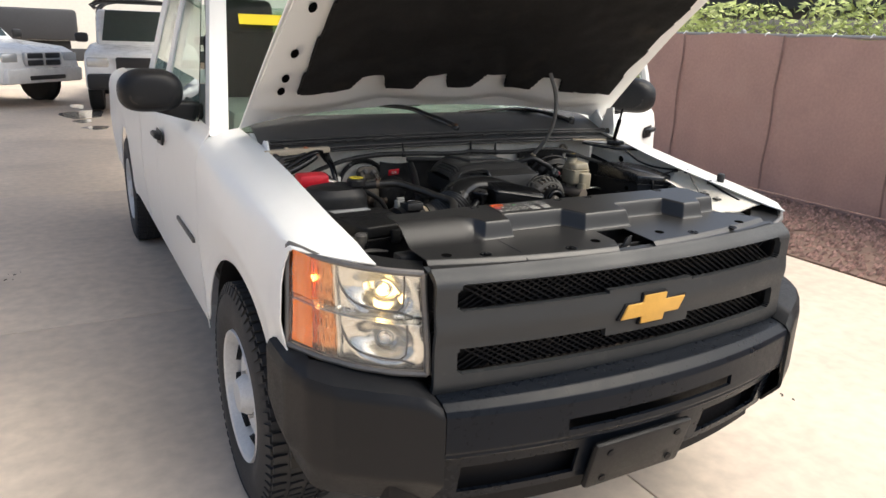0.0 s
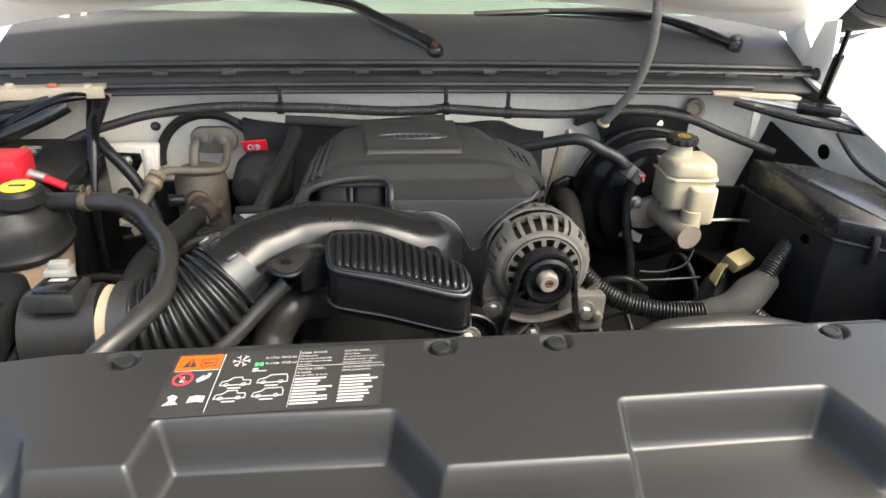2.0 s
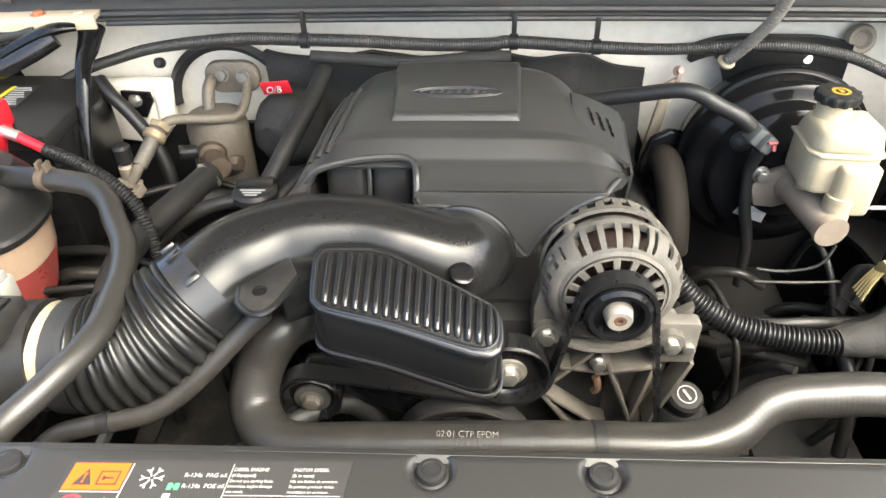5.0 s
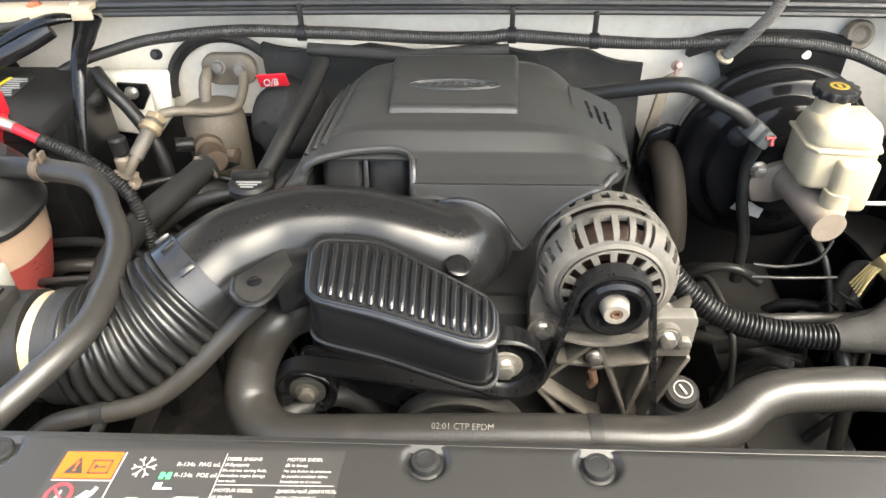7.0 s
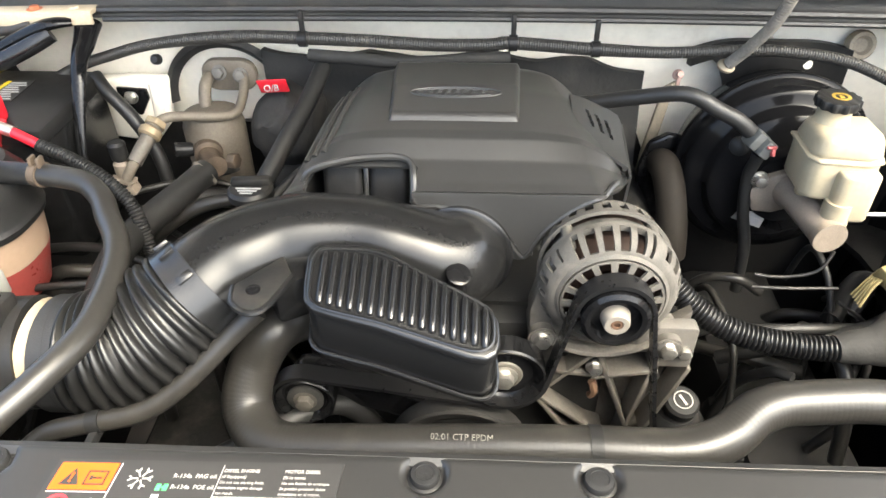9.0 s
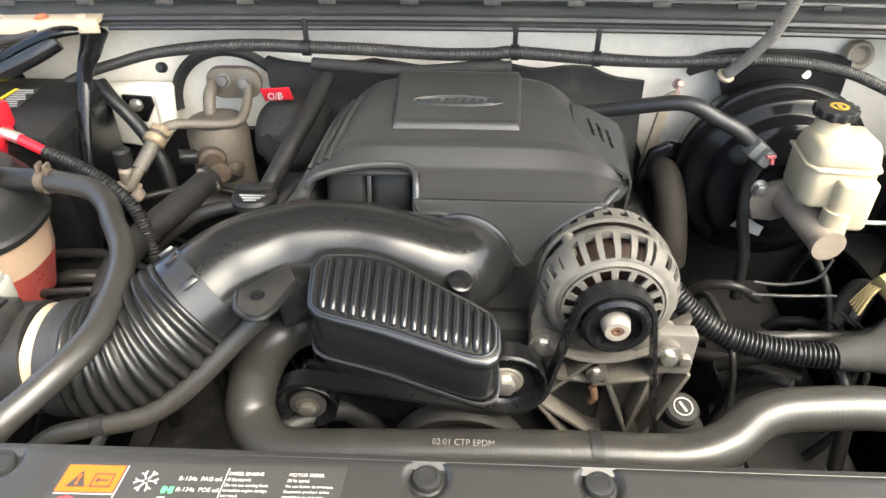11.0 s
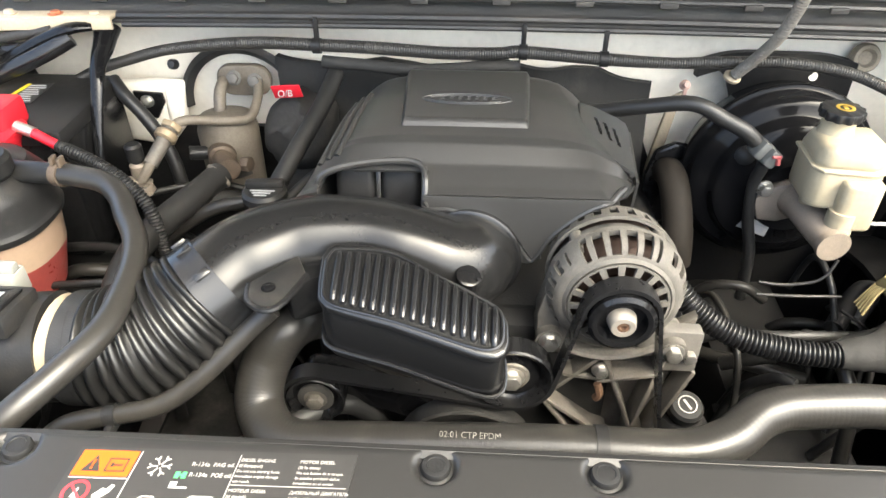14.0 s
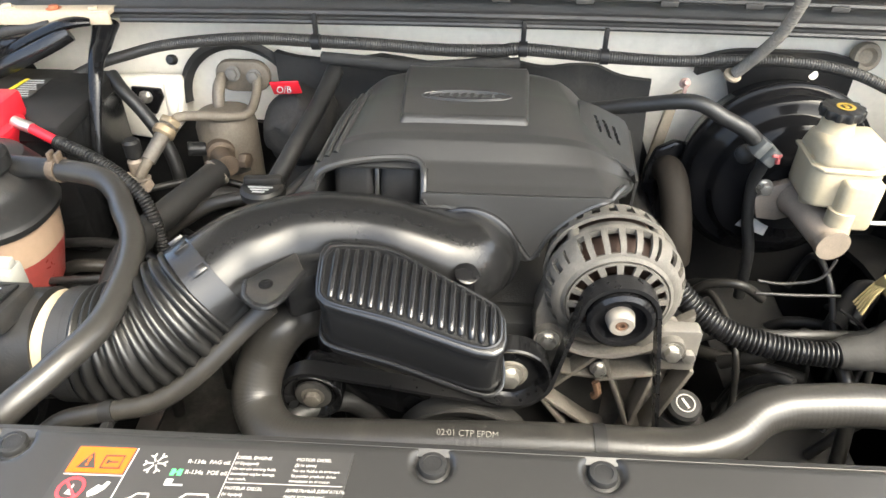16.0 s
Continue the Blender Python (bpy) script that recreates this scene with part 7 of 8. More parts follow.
tagged(part("service_port", join(lathe([(0.012, 0), (0.0125, 0.022), (0.009, 0.026), (0.0, 0.0265)], pose(-0.524, 0.992, 1.060), 16), lathe([(0.008, -0.05), (0.008, 0.0)], pose(-0.524, 0.992, 1.060), 12)), black_plastic), "black service port cap on an aluminium valve", "valve cap")
tagged(part("pipe_seal", surface(lambda u, v: Vector((-0.415 + 0.085 * math.cos(math.pi * (1.02 - 0.86 * u)) * (1 + 0.12 * v), 1.178 - 0.01 * v, 1.065 + 0.085 * math.sin(math.pi * (1.02 - 0.86 * u)) * (1 + 0.12 * v))), 30, 3, thick=0.012), seal_rubber), "black seal round the air conditioning pipes", "seal")
tag = tagged(part("warning_tag", box((0.044, 0.003, 0.026), m=pose(-0.318, 1.098, 1.124, 25, -4, 0), round_=0.001), red_plastic), "small red plastic tag with white lettering", "tag")
words("O/B", 0.014, pose(-0.331, 1.0895, 1.1185, 115 - 50, -4, 0), label_white, tag)
hose("dipstick_tube", [(-0.243, 1.11, 1.15), (-0.256, 1.05, 1.125), (-0.285, 0.96, 1.085), (-0.305, 0.905, 1.05), (-0.315, 0.88, 0.98)], 0.013, rubber, "black hose beside the engine cover")
hose("fuel_line", [(-0.215, 1.03, 1.06), (-0.25, 0.95, 1.07), (-0.29, 0.89, 1.05), (-0.34, 0.84, 1.0)], 0.007, rubber, "thin black line beside the engine cover")
bm = lathe([(0.055, -0.12), (0.058, -0.08), (0.062, -0.04), (0.06, -0.01), (0.054, 0.015), (0.046, 0.03), (0.034, 0.042), (0.018, 0.05), (0.0, 0.052)], aim((-0.31, 1.13, 1.05), (0.1, -0.55, 0.6)), 48)
for v in bm.verts:
    v.co += Vector((1, 1, 1)) * 0.012 * noise.noise(v.co * 22) + Vector((0, -1, 0.6)) * 0.008 * noise.noise(v.co * 55)
tagged(part("duct_wrap", bm, mat_felt, sharp=60), "black crumpled insulation wrap beside the engine cover", "duct wrap")

# brake booster
booster_enamel = material("clean black enamel", (0.0065, 0.0065, 0.007), 0.10, vary=0.1, specular=0.12, rough_vary=0.0)
boost = thing("brake_booster", (0.42, 1.07, 0.85), "gloss black round brake booster on the firewall", "brake booster")
BM = aim((0.425, 1.085, 1.018), (0.0, -1, 0.06))
part("shell", lathe([(0.0, -0.05), (0.12, -0.05), (0.134, -0.03), (0.138, 0.0), (0.1415, 0.001), (0.1428, 0.004), (0.1428, 0.009), (0.1415, 0.012), (0.137, 0.013), (0.1345, 0.016), (0.133, 0.030), (0.130, 0.036), (0.122, 0.041), (0.110, 0.044), (0.107, 0.047), (0.104, 0.060), (0.100, 0.065), (0.085, 0.069), (0.062, 0.072), (0.058, 0.075), (0.053, 0.087), (0.0, 0.088)], BM, 64), booster_enamel, boost)
STICK = aim((0.386, 1.005, 0.971), (-0.1, -1, 0.1)) @ pose(0, 0, 0.004, 0, 0, -17)
label_at = part("sticker", prism([(-0.023, -0.009), (0.022, -0.010), (0.021, 0.010), (-0.018, 0.011)], 0, 0.0008, 0, STICK), label_white, boost, "white paper sticker")
for a, b, c, d in ((-0.002, -0.006, 0.016, 0.002), (0.0, 0.004, 0.015, 0.0065), (-0.016, -0.004, -0.008, -0.002)):
    part("sticker_print", prism([(a, b), (c, b), (c, d), (a, d)], 0.0008, 0.0013, 0, STICK), label_grey, label_at)
part("check_valve", lathe([(0.014, 0), (0.014, 0.014), (0.008, 0.018), (0.0, 0.0185)], aim((0.355, 1.03, 1.075), (-0.3, -1, 0.4)), 16), black_plastic, boost)
mc = thing("master_cylinder", (0.44, 0.93, 1.0), "cast aluminium brake master cylinder", "master cylinder")
part("body", join(lathe([(0.026, 0), (0.022, 0.02), (0.0205, 0.1), (0.017, 0.106), (0.0, 0.107)], aim((0.425, 0.985, 1.03), (0.11, -1, -0.02)), 24), lathe([(0.022, 0), (0.022, 0.010)], aim((0.436, 0.885, 1.028), (0.11, -1, -0.02)), 24)), bare_casting, mc)
part("flange", prism([(-0.055, -0.018), (-0.03, -0.03), (0.03, -0.03), (0.055, -0.018), (0.055, 0.018), (0.03, 0.03), (-0.03, 0.03), (-0.055, 0.018)], 0, 0.014, 0.003, aim((0.425, 0.998, 1.03), (0, -1, 0)) @ pose(0, 0, 0, 0, 0, 20)), bare_casting, mc)
part("flange_nut", hexbolt(0.009, 0.012, aim((0.376, 0.984, 1.048), (0, -1, 0)), 0.012), steel, mc)
part("line_fitting", join(hexbolt(0.009, 0.016, aim((0.458, 0.91, 1.045), (1, -0.2, 0))), tube([(0.47, 0.908, 1.045), (0.52, 0.905, 1.046), (0.58, 0.93, 1.03)], 0.003, 8)), steel, mc)
res = thing("brake_fluid_reservoir", (0.44, 0.94, 1.05), "yellowed plastic brake fluid reservoir with a black cap", "reservoir")
OUT = [(0.400, 0.985), (0.398, 0.922), (0.408, 0.907), (0.466, 0.900), (0.484, 0.907), (0.491, 0.93), (0.490, 0.985)]


def tank_slice(grow, low, high, round_, taper=0.0):
    return prism([(0.448 + (x - 0.448) * grow, 0.942 + (y - 0.942) * grow) for x, y in OUT], low, high, round_, None, 3, taper)


part("tank", join(tank_slice(0.98, 1.064, 1.126, 0.008), tank_slice(0.99, 1.122, 1.151, 0.010, 0.14)), cream_plastic, res)
part("seam", tank_slice(1.035, 1.118, 1.1225, 0.0015), cream_plastic, res)
part("front_chamber", prism([(0.432, 0.91), (0.432, 0.893), (0.44, 0.886), (0.474, 0.884), (0.482, 0.892), (0.482, 0.91)], 1.045, 1.112, 0.006, None, 3), cream_plastic, res)
part("neck", lathe([(0.026, -0.02), (0.023, -0.006), (0.0205, 0.0), (0.0205, 0.014)], pose(0.432, 0.962, 1.155), 24), cream_plastic, res)
part("foot", join(lathe([(0.018, 0), (0.018, 0.04)], pose(0.432, 0.955, 1.03), 18), lathe([(0.018, 0), (0.018, 0.04)], pose(0.445, 0.90, 1.03), 18)), cream_plastic, res)
cap_yellow = material("worn yellow print", (0.3, 0.2, 0.03), 0.5)
rcap = part("cap", prism([((0.0265 + 0.0016 * math.cos(12 * math.pi * k / 36)) * math.cos(2 * math.pi * k / 72), (0.0265 + 0.0016 * math.cos(12 * math.pi * k / 36)) * math.sin(2 * math.pi * k / 72)) for k in range(72)], 0.0, 0.0125, 0.003, pose(0.432, 0.962, 1.170)), black_plastic, res, "black cap with a yellow symbol")
part("cap_symbol", lathe([(0.0075, 0), (0.0115, 0.0006), (0.0075, 0.0008)], pose(0.434, 0.961, 1.1825), 24, False), cap_yellow, rcap)
part("cap_symbol", box((0.005, 0.008, 0.0008), (0.434, 0.961, 1.183), 0), cap_yellow, rcap)
connector_dim = material("dusty grey connector", (0.075, 0.078, 0.076), 0.5, vary=0.2, scale=40)
dull_red = material("dull red seal", (0.3, 0.06, 0.06), 0.5)
vac = hose("vacuum_hose", [(0.08, 1.06, 1.115), (0.145, 1.045, 1.130), (0.20, 1.025, 1.148), (0.258, 1.0, 1.165), (0.30, 0.99, 1.148), (0.328, 0.985, 1.135), (0.346, 0.985, 1.120)], 0.0104, rubber, "black rubber vacuum hose to the brake booster")
part("connector", join(box((0.023, 0.026, 0.026), m=pose(0.355, 0.982, 1.110, 0, 35, 10), round_=0.004), box((0.018, 0.018, 0.024), m=pose(0.365, 0.97, 1.104, 0, 35, 10), round_=0.003)), connector_dim, vac, "grey connector with red seal")
part("connector_seal", join(box((0.014, 0.004, 0.004), m=aim((0.369, 0.960, 1.110), (0.4, -1, 0.5)), round_=0.001), box((0.005, 0.010, 0.005), m=aim((0.372, 0.9605, 1.103), (0.4, -1, 0.5)), round_=0.001)), dull_red, vac)
hose("sensor_lead", [(0.360, 0.975, 1.095), (0.362, 0.98, 1.08), (0.362, 0.99, 1.05), (0.37, 0.99, 0.99), (0.385, 0.985, 0.93), (0.39, 0.98, 0.85)], 0.0085, rubber, "black taped sensor lead")
brown_rubber = material("brownish heater hose rubber", (0.020, 0.0165, 0.013), 0.75, specular=0.25, vary=0.3, scale=20)
hose("heater_pipe", [(0.268, 1.09, 1.01), (0.268, 1.065, 1.018), (0.272, 1.04, 1.005), (0.277, 1.02, 0.975), (0.281, 1.005, 0.94), (0.285, 1.0, 0.90)], 0.0225, brown_rubber, "brownish rubber heater hose")
tagged(part("hose_end", tube([(0.284, 1.0, 0.90), (0.288, 0.995, 0.82)], 0.014, 14), rust), "brown pipe end below the heater hose", "pipe")
tagged(part("firewall_gasket", join(prism([(0.238, 1.0), (0.248, 1.04), (0.275, 1.055), (0.30, 1.05), (0.30, 0.92), (0.262, 0.905), (0.24, 0.92)], 1.095, 1.11, 0.006, XZ), join(hexbolt(0.007, 0.006, aim((0.269, 1.095, 1.020), (0, -1, 0))), hexbolt(0.007, 0.006, aim((0.257, 1.095, 0.943), (0, -1, 0))))), gloss_black), "black flange on the firewall", "flange")
shiny_conduit = material("shiny black conduit", (0.009, 0.009, 0.0095), 0.28, vary=0.15, scale=30, specular=0.45, rough_vary=0.0)
big = hose("wiring_conduit", [(0.195, 0.82, 1.04), (0.222, 0.805, 1.012), (0.255, 0.785, 0.985), (0.30, 0.765, 0.967), (0.36, 0.752, 0.96), (0.42, 0.746, 0.96), (0.47, 0.75, 0.965), (0.51, 0.775, 0.975)], 0.0158, shiny_conduit, "thick black corrugated wiring conduit", "wiring", 18, ribs=(0.0056, 0.0028))
part("tape", tube([(0.415, 0.746, 0.960), (0.445, 0.748, 0.963), (0.475, 0.752, 0.966), (0.505, 0.772, 0.972), (0.55, 0.80, 0.985)], [0.0165, 0.021, 0.027, 0.029, 0.022], 16, 0.006), mat_felt, big, "taped junction")
hose("wiring_branch", [(0.50, 0.745, 0.955), (0.53, 0.70, 0.94), (0.57, 0.66, 0.92)], 0.016, shiny_conduit, "thick black corrugated wiring branch", "wiring", 16, ribs=(0.0056, 0.0026))
hose("wiring_branch", [(0.515, 0.77, 0.965), (0.55, 0.80, 1.0), (0.60, 0.84, 1.03)], 0.016, shiny_conduit, "thick black corrugated wiring branch", "wiring", 16, ribs=(0.0056, 0.0026))
ps = thing("power_steering_reservoir", (0.245, 0.74, 0.8), "black power steering reservoir with a printed cap", "reservoir")
part("body", lathe([(0.035, -0.12), (0.04, -0.02), (0.026, 0.0)], pose(0.248, 0.742, 0.85), 24), black_plastic, ps)
pcap = part("cap", lathe([(0.02, 0), (0.0225, 0.004), (0.0225, 0.016), (0.019, 0.02), (0.0, 0.0205)], aim((0.25, 0.74, 0.855), (0.05, -0.3, 1)), 20), black_plastic, ps)
part("cap_ring", lathe([(0.011, 0), (0.0125, 0.0007), (0.011, 0.0008)], aim((0.251, 0.7338, 0.8757), (0.05, -0.3, 1)), 24, False), label_white, pcap)
part("cap_print", box((0.003, 0.015, 0.0008), m=aim((0.251, 0.7338, 0.8757), (0.05, -0.3, 1)) @ pose(0, 0, 0, 0, 0, 30), round_=0), label_white, pcap)

# dark clutter low in the bay
def clutter(seed, n_, x0, x1, y0, y1, z0, z1):
    r = random.Random(seed)
    for i in range(n_):
        x, y, z = r.uniform(x0, x1), r.uniform(y0, y1), r.uniform(z0, z1)
        d = Vector((r.uniform(-1, 1), r.uniform(-0.6, 0.6), r.uniform(-0.4, 0.4))) * 0.12
        p = Vector((x, y, z))
        hose("bay_hose", [p - d, p + Vector((0, r.uniform(-0.03, 0.03), 0.03)), p + d, p + d * 1.5 + Vector((0, 0, -0.1))], r.choice((0.005, 0.007, 0.01, 0.014)), r.choice((rubber, rubber, hose_rubber)), "dark hose low in the engine bay", seg=10)


clutter(2, 16, 0.28, 0.62, 0.72, 1.0, 0.72, 0.88)
clutter(7, 8, 0.30, 0.56, 0.80, 1.0, 0.86, 0.93)
clutter(3, 18, -0.60, -0.35, 0.80, 1.05, 0.80, 0.98)
clutter(5, 6, -0.35, -0.25, 0.55, 0.7, 0.75, 0.88)
# dusty steel whose near-black base holds the shade low in the bay
frame_shade = material("dusty frame steel darkened for shade", (0.013, 0.0125, 0.012), 0.85, vary=0.3, scale=12, grain=0.4, dirt=(0.03, 0.027, 0.023), dirt_amount=0.3, dirt_scale=10)
frame_rail = thing("steering_gear", (0.5, 0.85, 0.6), "dusty metal frame rail and steering gear low in the bay", "frame rail")
for s in (-1, 1):
    part("rail", box((0.16, 0.95, 0.15), (s * 0.45, 0.72, 0.66 if s > 0 else 0.58), 0.02), frame_shade if s > 0 else dark_metal, frame_rail)
part("gear_box", box((0.12, 0.14, 0.1), (0.40, 0.82, 0.68), 0.03), black_plastic, frame_rail)

# fuse box and battery-side electrics
fuse_lid = material("satin black fuse box lid", (0.014, 0.014, 0.0145), 0.26, vary=0.15, specular=0.9, rough_vary=0.03)
fuse = thing("fuse_box", (0.63, 0.8, 0.95), "large black plastic fuse box with a sloping lid", "fuse box")
RIM = [(0.606, 0.747, 1.121), (0.688, 0.692, 1.118), (0.733, 0.697, 1.122), (0.735, 0.715, 1.126), (0.712, 0.825, 1.143), (0.656, 0.886, 1.151), (0.583, 0.919, 1.150), (0.566, 0.955, 1.144)]


def sloping_box(low, drop, grow, round_):
    """Upright walls under a lid that slopes to the front."""
    mid = Vector((0.655, 0.80, 0))
    bm = prism([(x + (x - mid.x) * grow, y + (y - mid.y) * grow) for x, y, z in RIM], 0, 1)
    for v in bm.verts:
        near = min(RIM, key=lambda p: (p[0] - v.co.x) ** 2 + (p[1] - v.co.y) ** 2)
        v.co.z = low if v.co.z < 0.5 else near[2] - drop
    bevel(bm, round_, 2, 25)
    return bm


part("body", sloping_box(0.90, 0.03, -0.02, 0.003), black_plastic, fuse)
part("lid", sloping_box(1.085, 0.0, 0.0, 0.0035), fuse_lid, fuse, "sloping satin lid")
part("lid_seam", tube([(x + (x - 0.655) * 0.012, y + (y - 0.80) * 0.012, 1.085) for x, y, z in RIM + RIM[:1]], 0.003, 6, 0.01), black_plastic, fuse)
part("lid_clip", tube([(0.65, 0.715, 1.06), (0.648, 0.708, 1.085), (0.65, 0.715, 1.105)], 0.006, 8), black_plastic, fuse)
part("side_plug", lathe([(0.009, 0), (0.008, 0.004), (0.0, 0.005)], aim((0.599, 0.80, 1.06), (-1, -0.15, 0)), 14, False), void_black, fuse)
yellow_nylon = material("dull yellow connector nylon", (0.17, 0.135, 0.06), 0.55, vary=0.15, scale=40)
yel = thing("yellow_connector", (0.51, 0.83, 0.95), "yellowish wiring connector with loose leads", "connector")
part("plug", box((0.05, 0.03, 0.02), m=pose(0.515, 0.84, 1.0, 20, 0, 30), round_=0.003), yellow_nylon, yel)
for k in range(5):
    part("lead", tube([(0.497, 0.833 + 0.004 * k, 1.0), (0.482, 0.824 + 0.004 * k, 0.992), (0.466, 0.81 + 0.006 * k, 0.97)], 0.0018, 6), yellow_nylon, yel)
for pts in ([(0.455, 0.885, 1.0), (0.44, 0.88, 0.97), (0.40, 0.885, 0.955), (0.365, 0.89, 0.955)], [(0.36, 0.875, 0.945), (0.41, 0.87, 0.948), (0.47, 0.87, 0.95)], [(0.47, 0.86, 0.935), (0.52, 0.85, 0.9), (0.55, 0.84, 0.84)]):
    hose("brake_line", pts, 0.0024, rubber, "thin dark steel brake line below the master cylinder", "brake line", 8)
release = thing("release_cable", (0.72, 0.7, 1.12), "black cable along the driver's inner fender", "cable")
part("cable", tube([(0.72, 0.96, 1.185), (0.712, 0.90, 1.165), (0.716, 0.855, 1.151), (0.735, 0.79, 1.141), (0.764, 0.705, 1.143), (0.77, 0.66, 1.146), (0.762, 0.59, 1.143), (0.75, 0.517, 1.128), (0.742, 0.44, 1.11), (0.735, 0.36, 1.094)], 0.0042, 8), black_plastic, release)
for y, x, z in ((0.70, 0.765, 1.144), (0.655, 0.771, 1.147), (0.517, 0.75, 1.13)):
    part("clip", box((0.026, 0.014, 0.016), m=pose(x, y, z, 0, 0, 25), round_=0.003), black_plastic, release)
part("branch", tube([(0.764, 0.705, 1.143), (0.735, 0.71, 1.133), (0.712, 0.72, 1.128)], 0.0035, 8), black_plastic, release)
part("lead", tube([(0.765, 0.64, 1.145), (0.728, 0.57, 1.115), (0.70, 0.51, 1.088)], 0.003, 6), connector_grey, release)
stop = tagged(part("bump_stop", lathe([(0.017, -0.012), (0.017, 0.0), (0.013, 0.004), (0.015, 0.03), (0.011, 0.036), (0.0, 0.036)], pose(0.792, 0.503, 1.127), 16), rubber), "black rubber hood bump stop on the fender edge", "bump stop")
for x, y, z, a, n in ((0.712, 0.50, 1.089, 60, 0.06), (0.70, 0.43, 1.084, 75, 0.035)):
    tab = thing("lamp_bracket", (x, y, z), "dark steel headlight bracket on the fender gutter", "bracket", "headlight brackets")
    part("strap", box((n, 0.018, 0.008), m=pose(x, y, z + 0.002, 0, 4, a), round_=0.002), dark_metal, tab)
    part("bolt", hexbolt(0.007, 0.006, pose(x, y, z + 0.006), 0.009), steel, tab)
part("grommet", lathe([(0.012, 0), (0.012, 0.004), (0.0, 0.006)], aim((0.715, 0.975, 1.145), (-0.9, -0.4, 0.3)) @ Matrix.Diagonal((0.8, 1.2, 1, 1)), 16, False), void_black, truck)

rust_orange = material("orange rusted bolt", (0.40, 0.13, 0.06), 0.6, vary=0.3, scale=60)
for s in (-1, 1):
    spring = thing("hood_hinge_spring", (s * 0.74, 1.06, 1.18), "black steel hood hinge links and rod", "hinge", "hood hinges")
    if s > 0:
        part("bracket_plate", prism([(0.0, -0.012), (0.15, -0.016), (0.165, 0.0), (0.15, 0.014), (0.0, 0.012)], -0.003, 0.003, 0.0015, Matrix.Translation((0.555, 1.122, 1.214)) @ Matrix.Rotation(radians(-14), 4, "Z")), cream, spring, "cream painted hinge bracket")
        part("link", tube([(0.585, 1.09, 1.203), (0.685, 1.015, 1.19), (0.775, 0.945, 1.187)], [0.007, 0.009, 0.006], 10, 0.02, squash=0.7), gloss_black, spring)
        part("link", tube([(0.60, 1.10, 1.21), (0.70, 1.04, 1.203), (0.782, 0.95, 1.19)], [0.004, 0.006, 0.005], 8, 0.02), steel, spring, "bare steel hinge rod")
        part("link", tube([(0.66, 1.07, 1.212), (0.73, 1.03, 1.207), (0.79, 0.955, 1.195)], [0.004, 0.008, 0.004], 8, 0.02, squash=0.6), steel, spring)
        part("pivot_block", box((0.075, 0.035, 0.02), m=pose(0.72, 1.03, 1.207, 0, 0, -32), round_=0.005), gloss_black, spring, "black pivot block")
        part("stay", prism([(-0.008, 0.0), (0.012, 0.0), (0.008, -0.07), (-0.004, -0.075)], -0.002, 0.002, 0.001, Matrix(((1, 0, 0, 0.64), (0, 0, 1, 1.10), (0, 1, 0, 1.205), (0, 0, 0, 1)))), bay_paint, spring)
    else:
        part("hinge_arm", tube([(-0.60, 1.112, 1.213), (-0.63, 1.10, 1.213), (-0.68, 1.10, 1.194), (-0.75, 1.09, 1.160)], [0.009, 0.012, 0.013, 0.013], 12, 0.01, squash=0.7), gloss_black, spring, "glossy black hinge arm")
        part("hinge_rod", tube([(-0.66, 1.11, 1.207), (-0.70, 1.115, 1.20), (-0.76, 1.11, 1.19)], 0.008, 10, 0.01), dark_metal, spring)
        for x, mat in ((-0.727, cream), (-0.656, rust_orange), (-0.597, cream)):
            part("flange_bolt", hexbolt(0.0075, 0.006, pose(x, 1.124, 1.2255), 0.0115), mat, spring)
    part("pivot_plate", prism([(0, 0), (0.07, 0.0), (0.10, 0.05), (0.06, 0.15), (0.02, 0.16), (0.0, 0.06)], -0.004, 0.004, 0.001, Matrix(((0, 0, 1, s * 0.79), (1, 0, 0, 1.12), (0, 1.0 if s > 0 else 0.4, 0, 1.19), (0, 0, 0, 1)))), white_paint, spring, "white painted hinge plate")
    part("pivot_bolt", hexbolt(0.010, 0.008, aim((s * 0.784, 1.16, 1.24), (-s, 0, 0)), 0.014), dark_metal, spring)

tagged(part("hood_strut", join(tube([(0.723, 1.02, 1.308), (0.745, 1.066, 1.222)], 0.009, 12), tube([(0.71, 0.995, 1.36), (0.723, 1.02, 1.308)], 0.005, 10)), gloss_black), "black hood strut at the hinge", "strut")
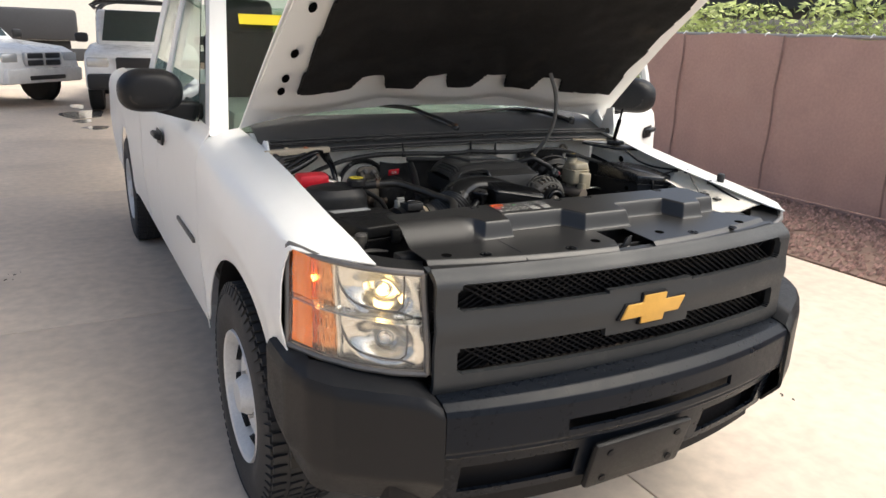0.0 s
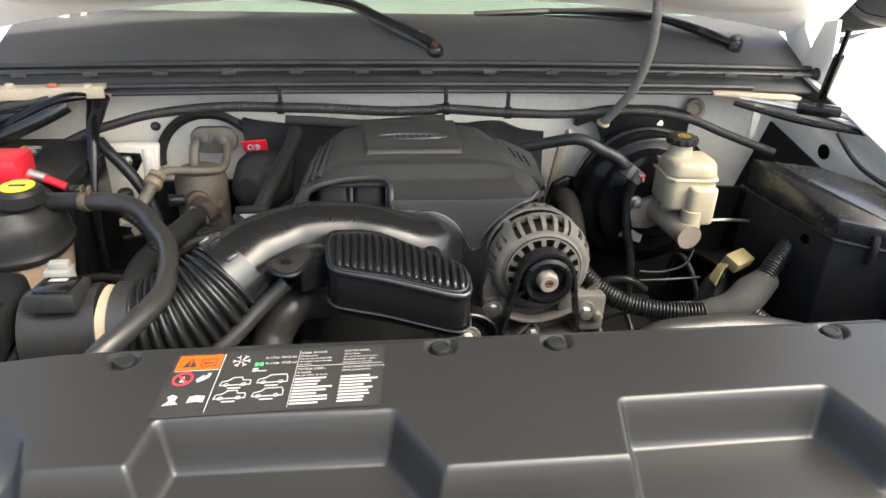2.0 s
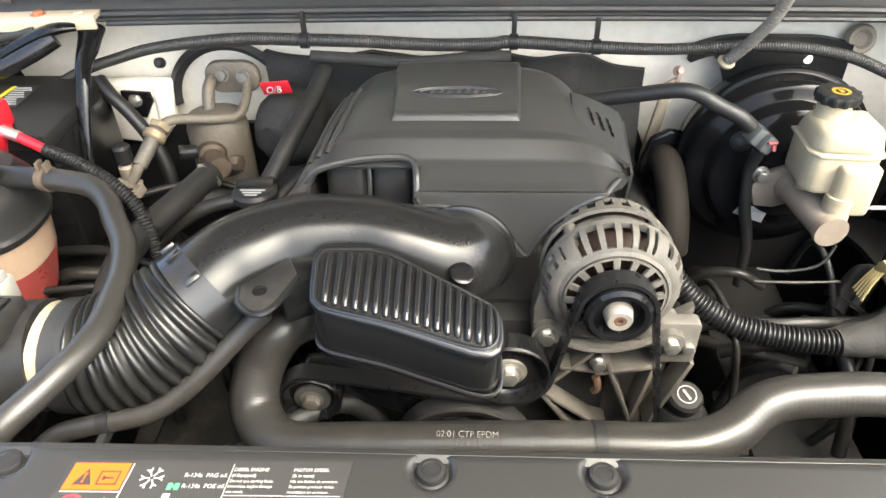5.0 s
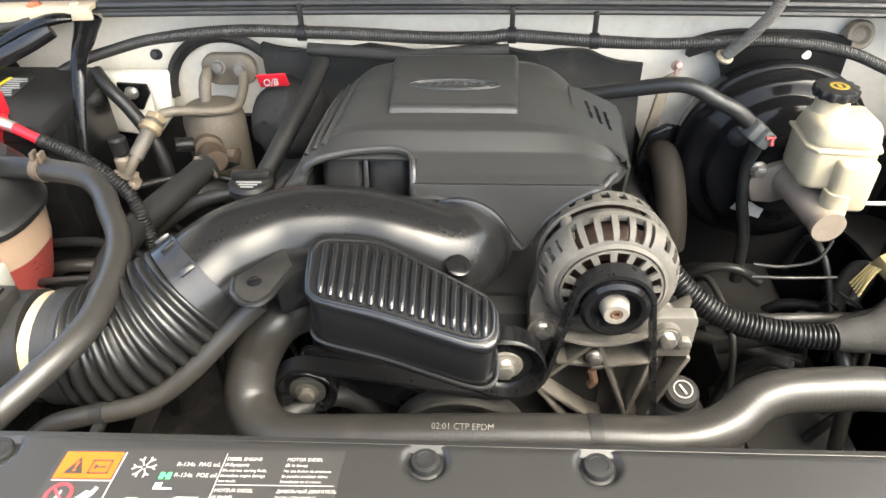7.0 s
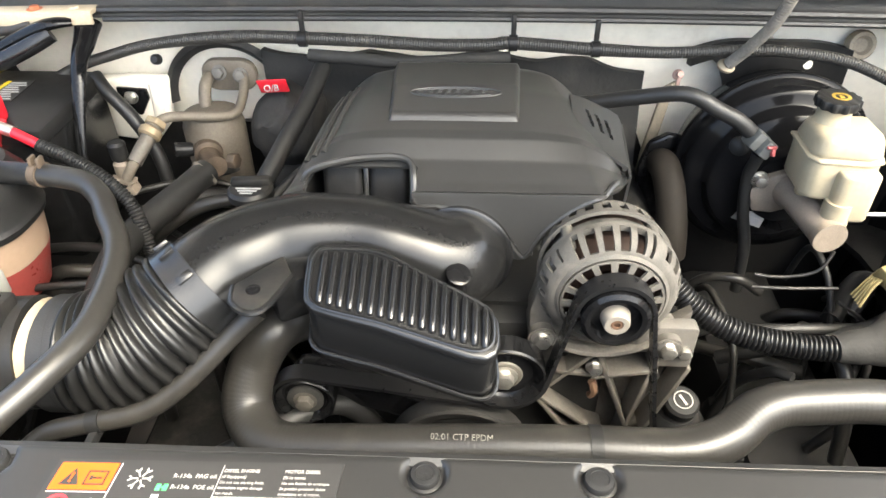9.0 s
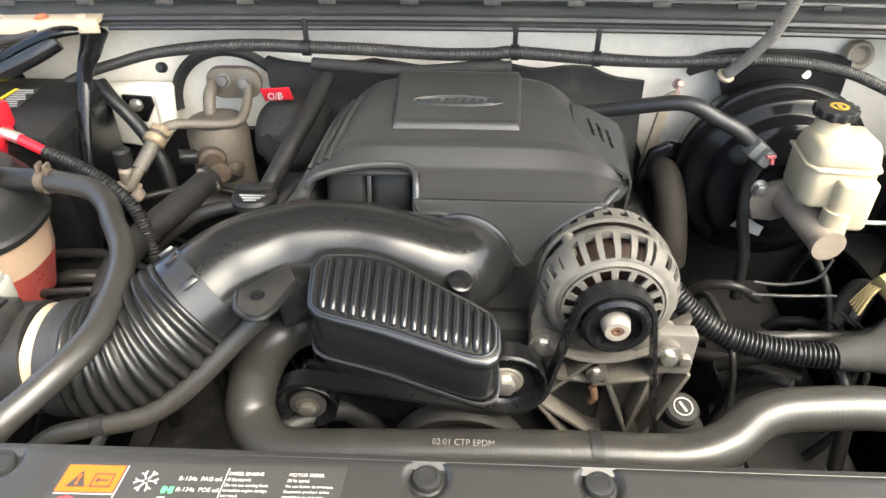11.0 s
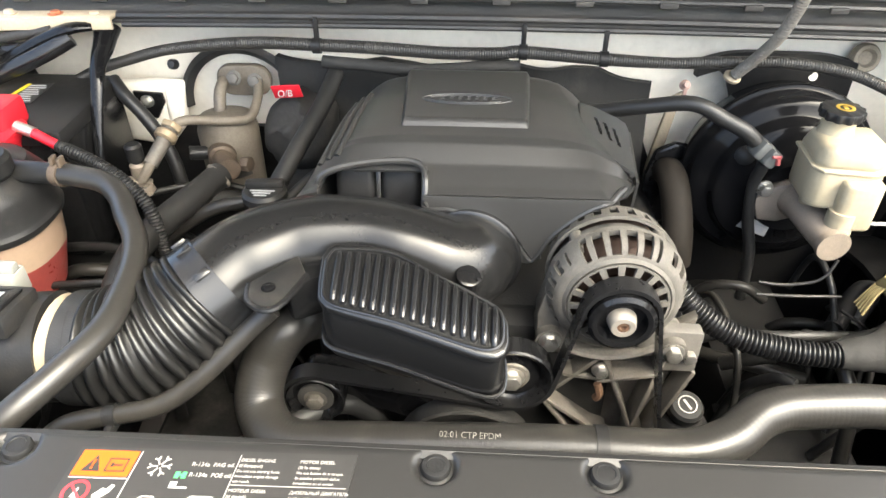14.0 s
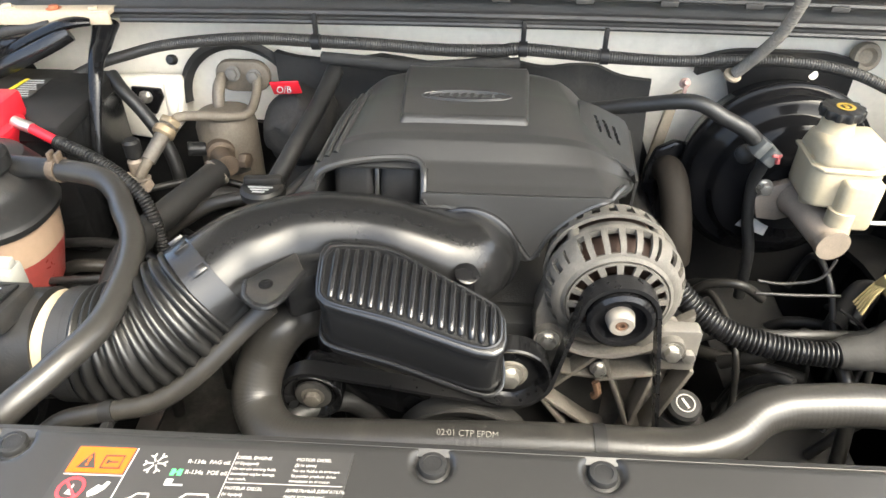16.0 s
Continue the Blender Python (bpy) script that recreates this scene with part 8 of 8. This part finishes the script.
# wipers
for s, pts in ((-1, [(0.024, 1.235, 1.264), (0.01, 1.25, 1.28), (-0.08, 1.29, 1.315), (-0.157, 1.325, 1.342), (-0.34, 1.36, 1.356)]), (1, [(0.658, 1.27, 1.275), (0.60, 1.30, 1.295), (0.52, 1.335, 1.315), (0.437, 1.36, 1.325), (0.28, 1.37, 1.322)])):
    wiper = thing("wiper", pts[0], "black windscreen wiper arm with blade", "wiper", "windscreen wipers")
    part("arm", tube(pts, [0.014, 0.017, 0.014, 0.012, 0.009], 10, 0.01, squash=0.6), gloss_plastic, wiper)
    part("pivot", lathe([(0.018, -0.02), (0.016, 0.008), (0.012, 0.014), (0.0, 0.0145)], aim(pts[0], (0, -0.3, 1)), 18), gloss_plastic, wiper)
    part("pivot_nut", hexbolt(0.008, 0.008, aim(Vector(pts[0]) + Vector((0, -0.004, 0.013)), (0, -0.3, 1))), rust if s < 0 else steel, wiper)
    a = Vector(pts[-1])
    part("blade", tube([a + Vector((-0.26, 0.02, 0.004)), a + Vector((0, 0.012, 0.002)), a + Vector((0.26, 0.012, -0.006))] if s < 0 else [a + Vector((-0.16, 0.0, -0.008)), a + Vector((0.05, 0.005, 0.0)), a + Vector((0.26, 0.0, -0.012))], 0.011, 8, 0.02, squash=0.6), rubber, wiper)

# torn weatherstrip at the hood hinge
FRAY = ((-0.69, 1.40, 1.37), (-0.70, 1.395, 1.355), (-0.675, 1.40, 1.34), (-0.715, 1.39, 1.32))
fray = thing("torn_seal", (-0.77, 1.22, 1.25), "torn white strip of sealing tape hanging at the hinge", "torn tape")
for k, (a, b, c) in enumerate(FRAY):
    part("strand", tube([(a, b, c), (a - 0.012 + 0.008 * k, b - 0.01, c - 0.03), (a - 0.02 + 0.004 * k, b - 0.012, c - 0.06), (a - 0.035 + 0.012 * k, b - 0.02, c - 0.085 + 0.01 * k)], [0.006, 0.005, 0.006, 0.003], 6, 0.01, squash=0.4), white_paint, fray)
# clutter behind the passenger headlight
back = thing("headlight_plug", (-0.70, 0.35, 1.0), "black wiring plug and conduit behind the headlight", "wiring plug")
part("plug", box((0.03, 0.035, 0.022), m=pose(-0.698, 0.375, 1.02, 20, 0, 12), round_=0.004), black_plastic, back)
part("wire", tube([(-0.698, 0.385, 1.022), (-0.71, 0.41, 1.025), (-0.735, 0.43, 1.015), (-0.75, 0.47, 0.98)], 0.006, 8, ribs=(0.004, 0.001)), conduit_plastic, back)
arm = thing("corner_bracket", (-0.71, 0.42, 1.0), "dark steel support arm with a dull round fastener", "bracket")
part("strap", tube([(-0.75, 0.43, 1.03), (-0.71, 0.405, 1.052), (-0.66, 0.388, 1.05)], [0.012, 0.011, 0.007], 10, 0.01, squash=0.5), dark_metal, arm)
part("fastener", lathe([(0.018, -0.02), (0.018, 0.0), (0.013, 0.006), (0.0, 0.007)], pose(-0.715, 0.452, 1.085), 18), dark_metal, arm)
part("leg", box((0.016, 0.016, 0.09), m=pose(-0.715, 0.452, 1.03, 6, 0, 0), round_=0.003), dark_metal, arm)
# ---- hood latch in the opening of the cover ----
latch = thing("hood_latch", (0, 0.13, 0.95), "dark greasy steel hood latch in the opening", "latch")
greasy = material("black greasy steel", (0.016, 0.0155, 0.015), 0.4, metal=0.3, vary=0.3, scale=30)
part("base_plate", box((0.15, 0.012, 0.13), (-0.01, 0.16, 1.0), 0.004), greasy, latch)
part("jaw", prism([(-0.03, 0.0), (0.0, 0.05), (0.02, 0.055), (0.012, 0.02), (0.03, -0.02), (0.0, -0.03)], 0, 0.008, 0.002, aim((0.0, 0.15, 1.035), (0, -1, 0.1))), greasy, latch)
part("lever", tube([(-0.03, 0.14, 0.98), (0.0, 0.13, 1.03), (0.03, 0.125, 1.06), (0.035, 0.10, 1.066)], 0.006, 10), greasy, latch)
part("spring", tube([(-0.04, 0.13, 1.02), (-0.02, 0.12, 0.99), (0.02, 0.12, 0.965)], 0.009, 12, ribs=(0.004, 0.002)), greasy, latch)
part("cable", tube([(0.03, 0.13, 0.98), (0.0, 0.10, 1.0), (-0.04, 0.11, 1.04), (-0.07, 0.16, 1.05)], 0.006, 8), rubber, latch)
part("grease_boot", tube([(-0.02, 0.17, 1.05), (0.005, 0.155, 1.045), (0.02, 0.13, 1.02)], [0.012, 0.02, 0.012], 12), greasy, latch)
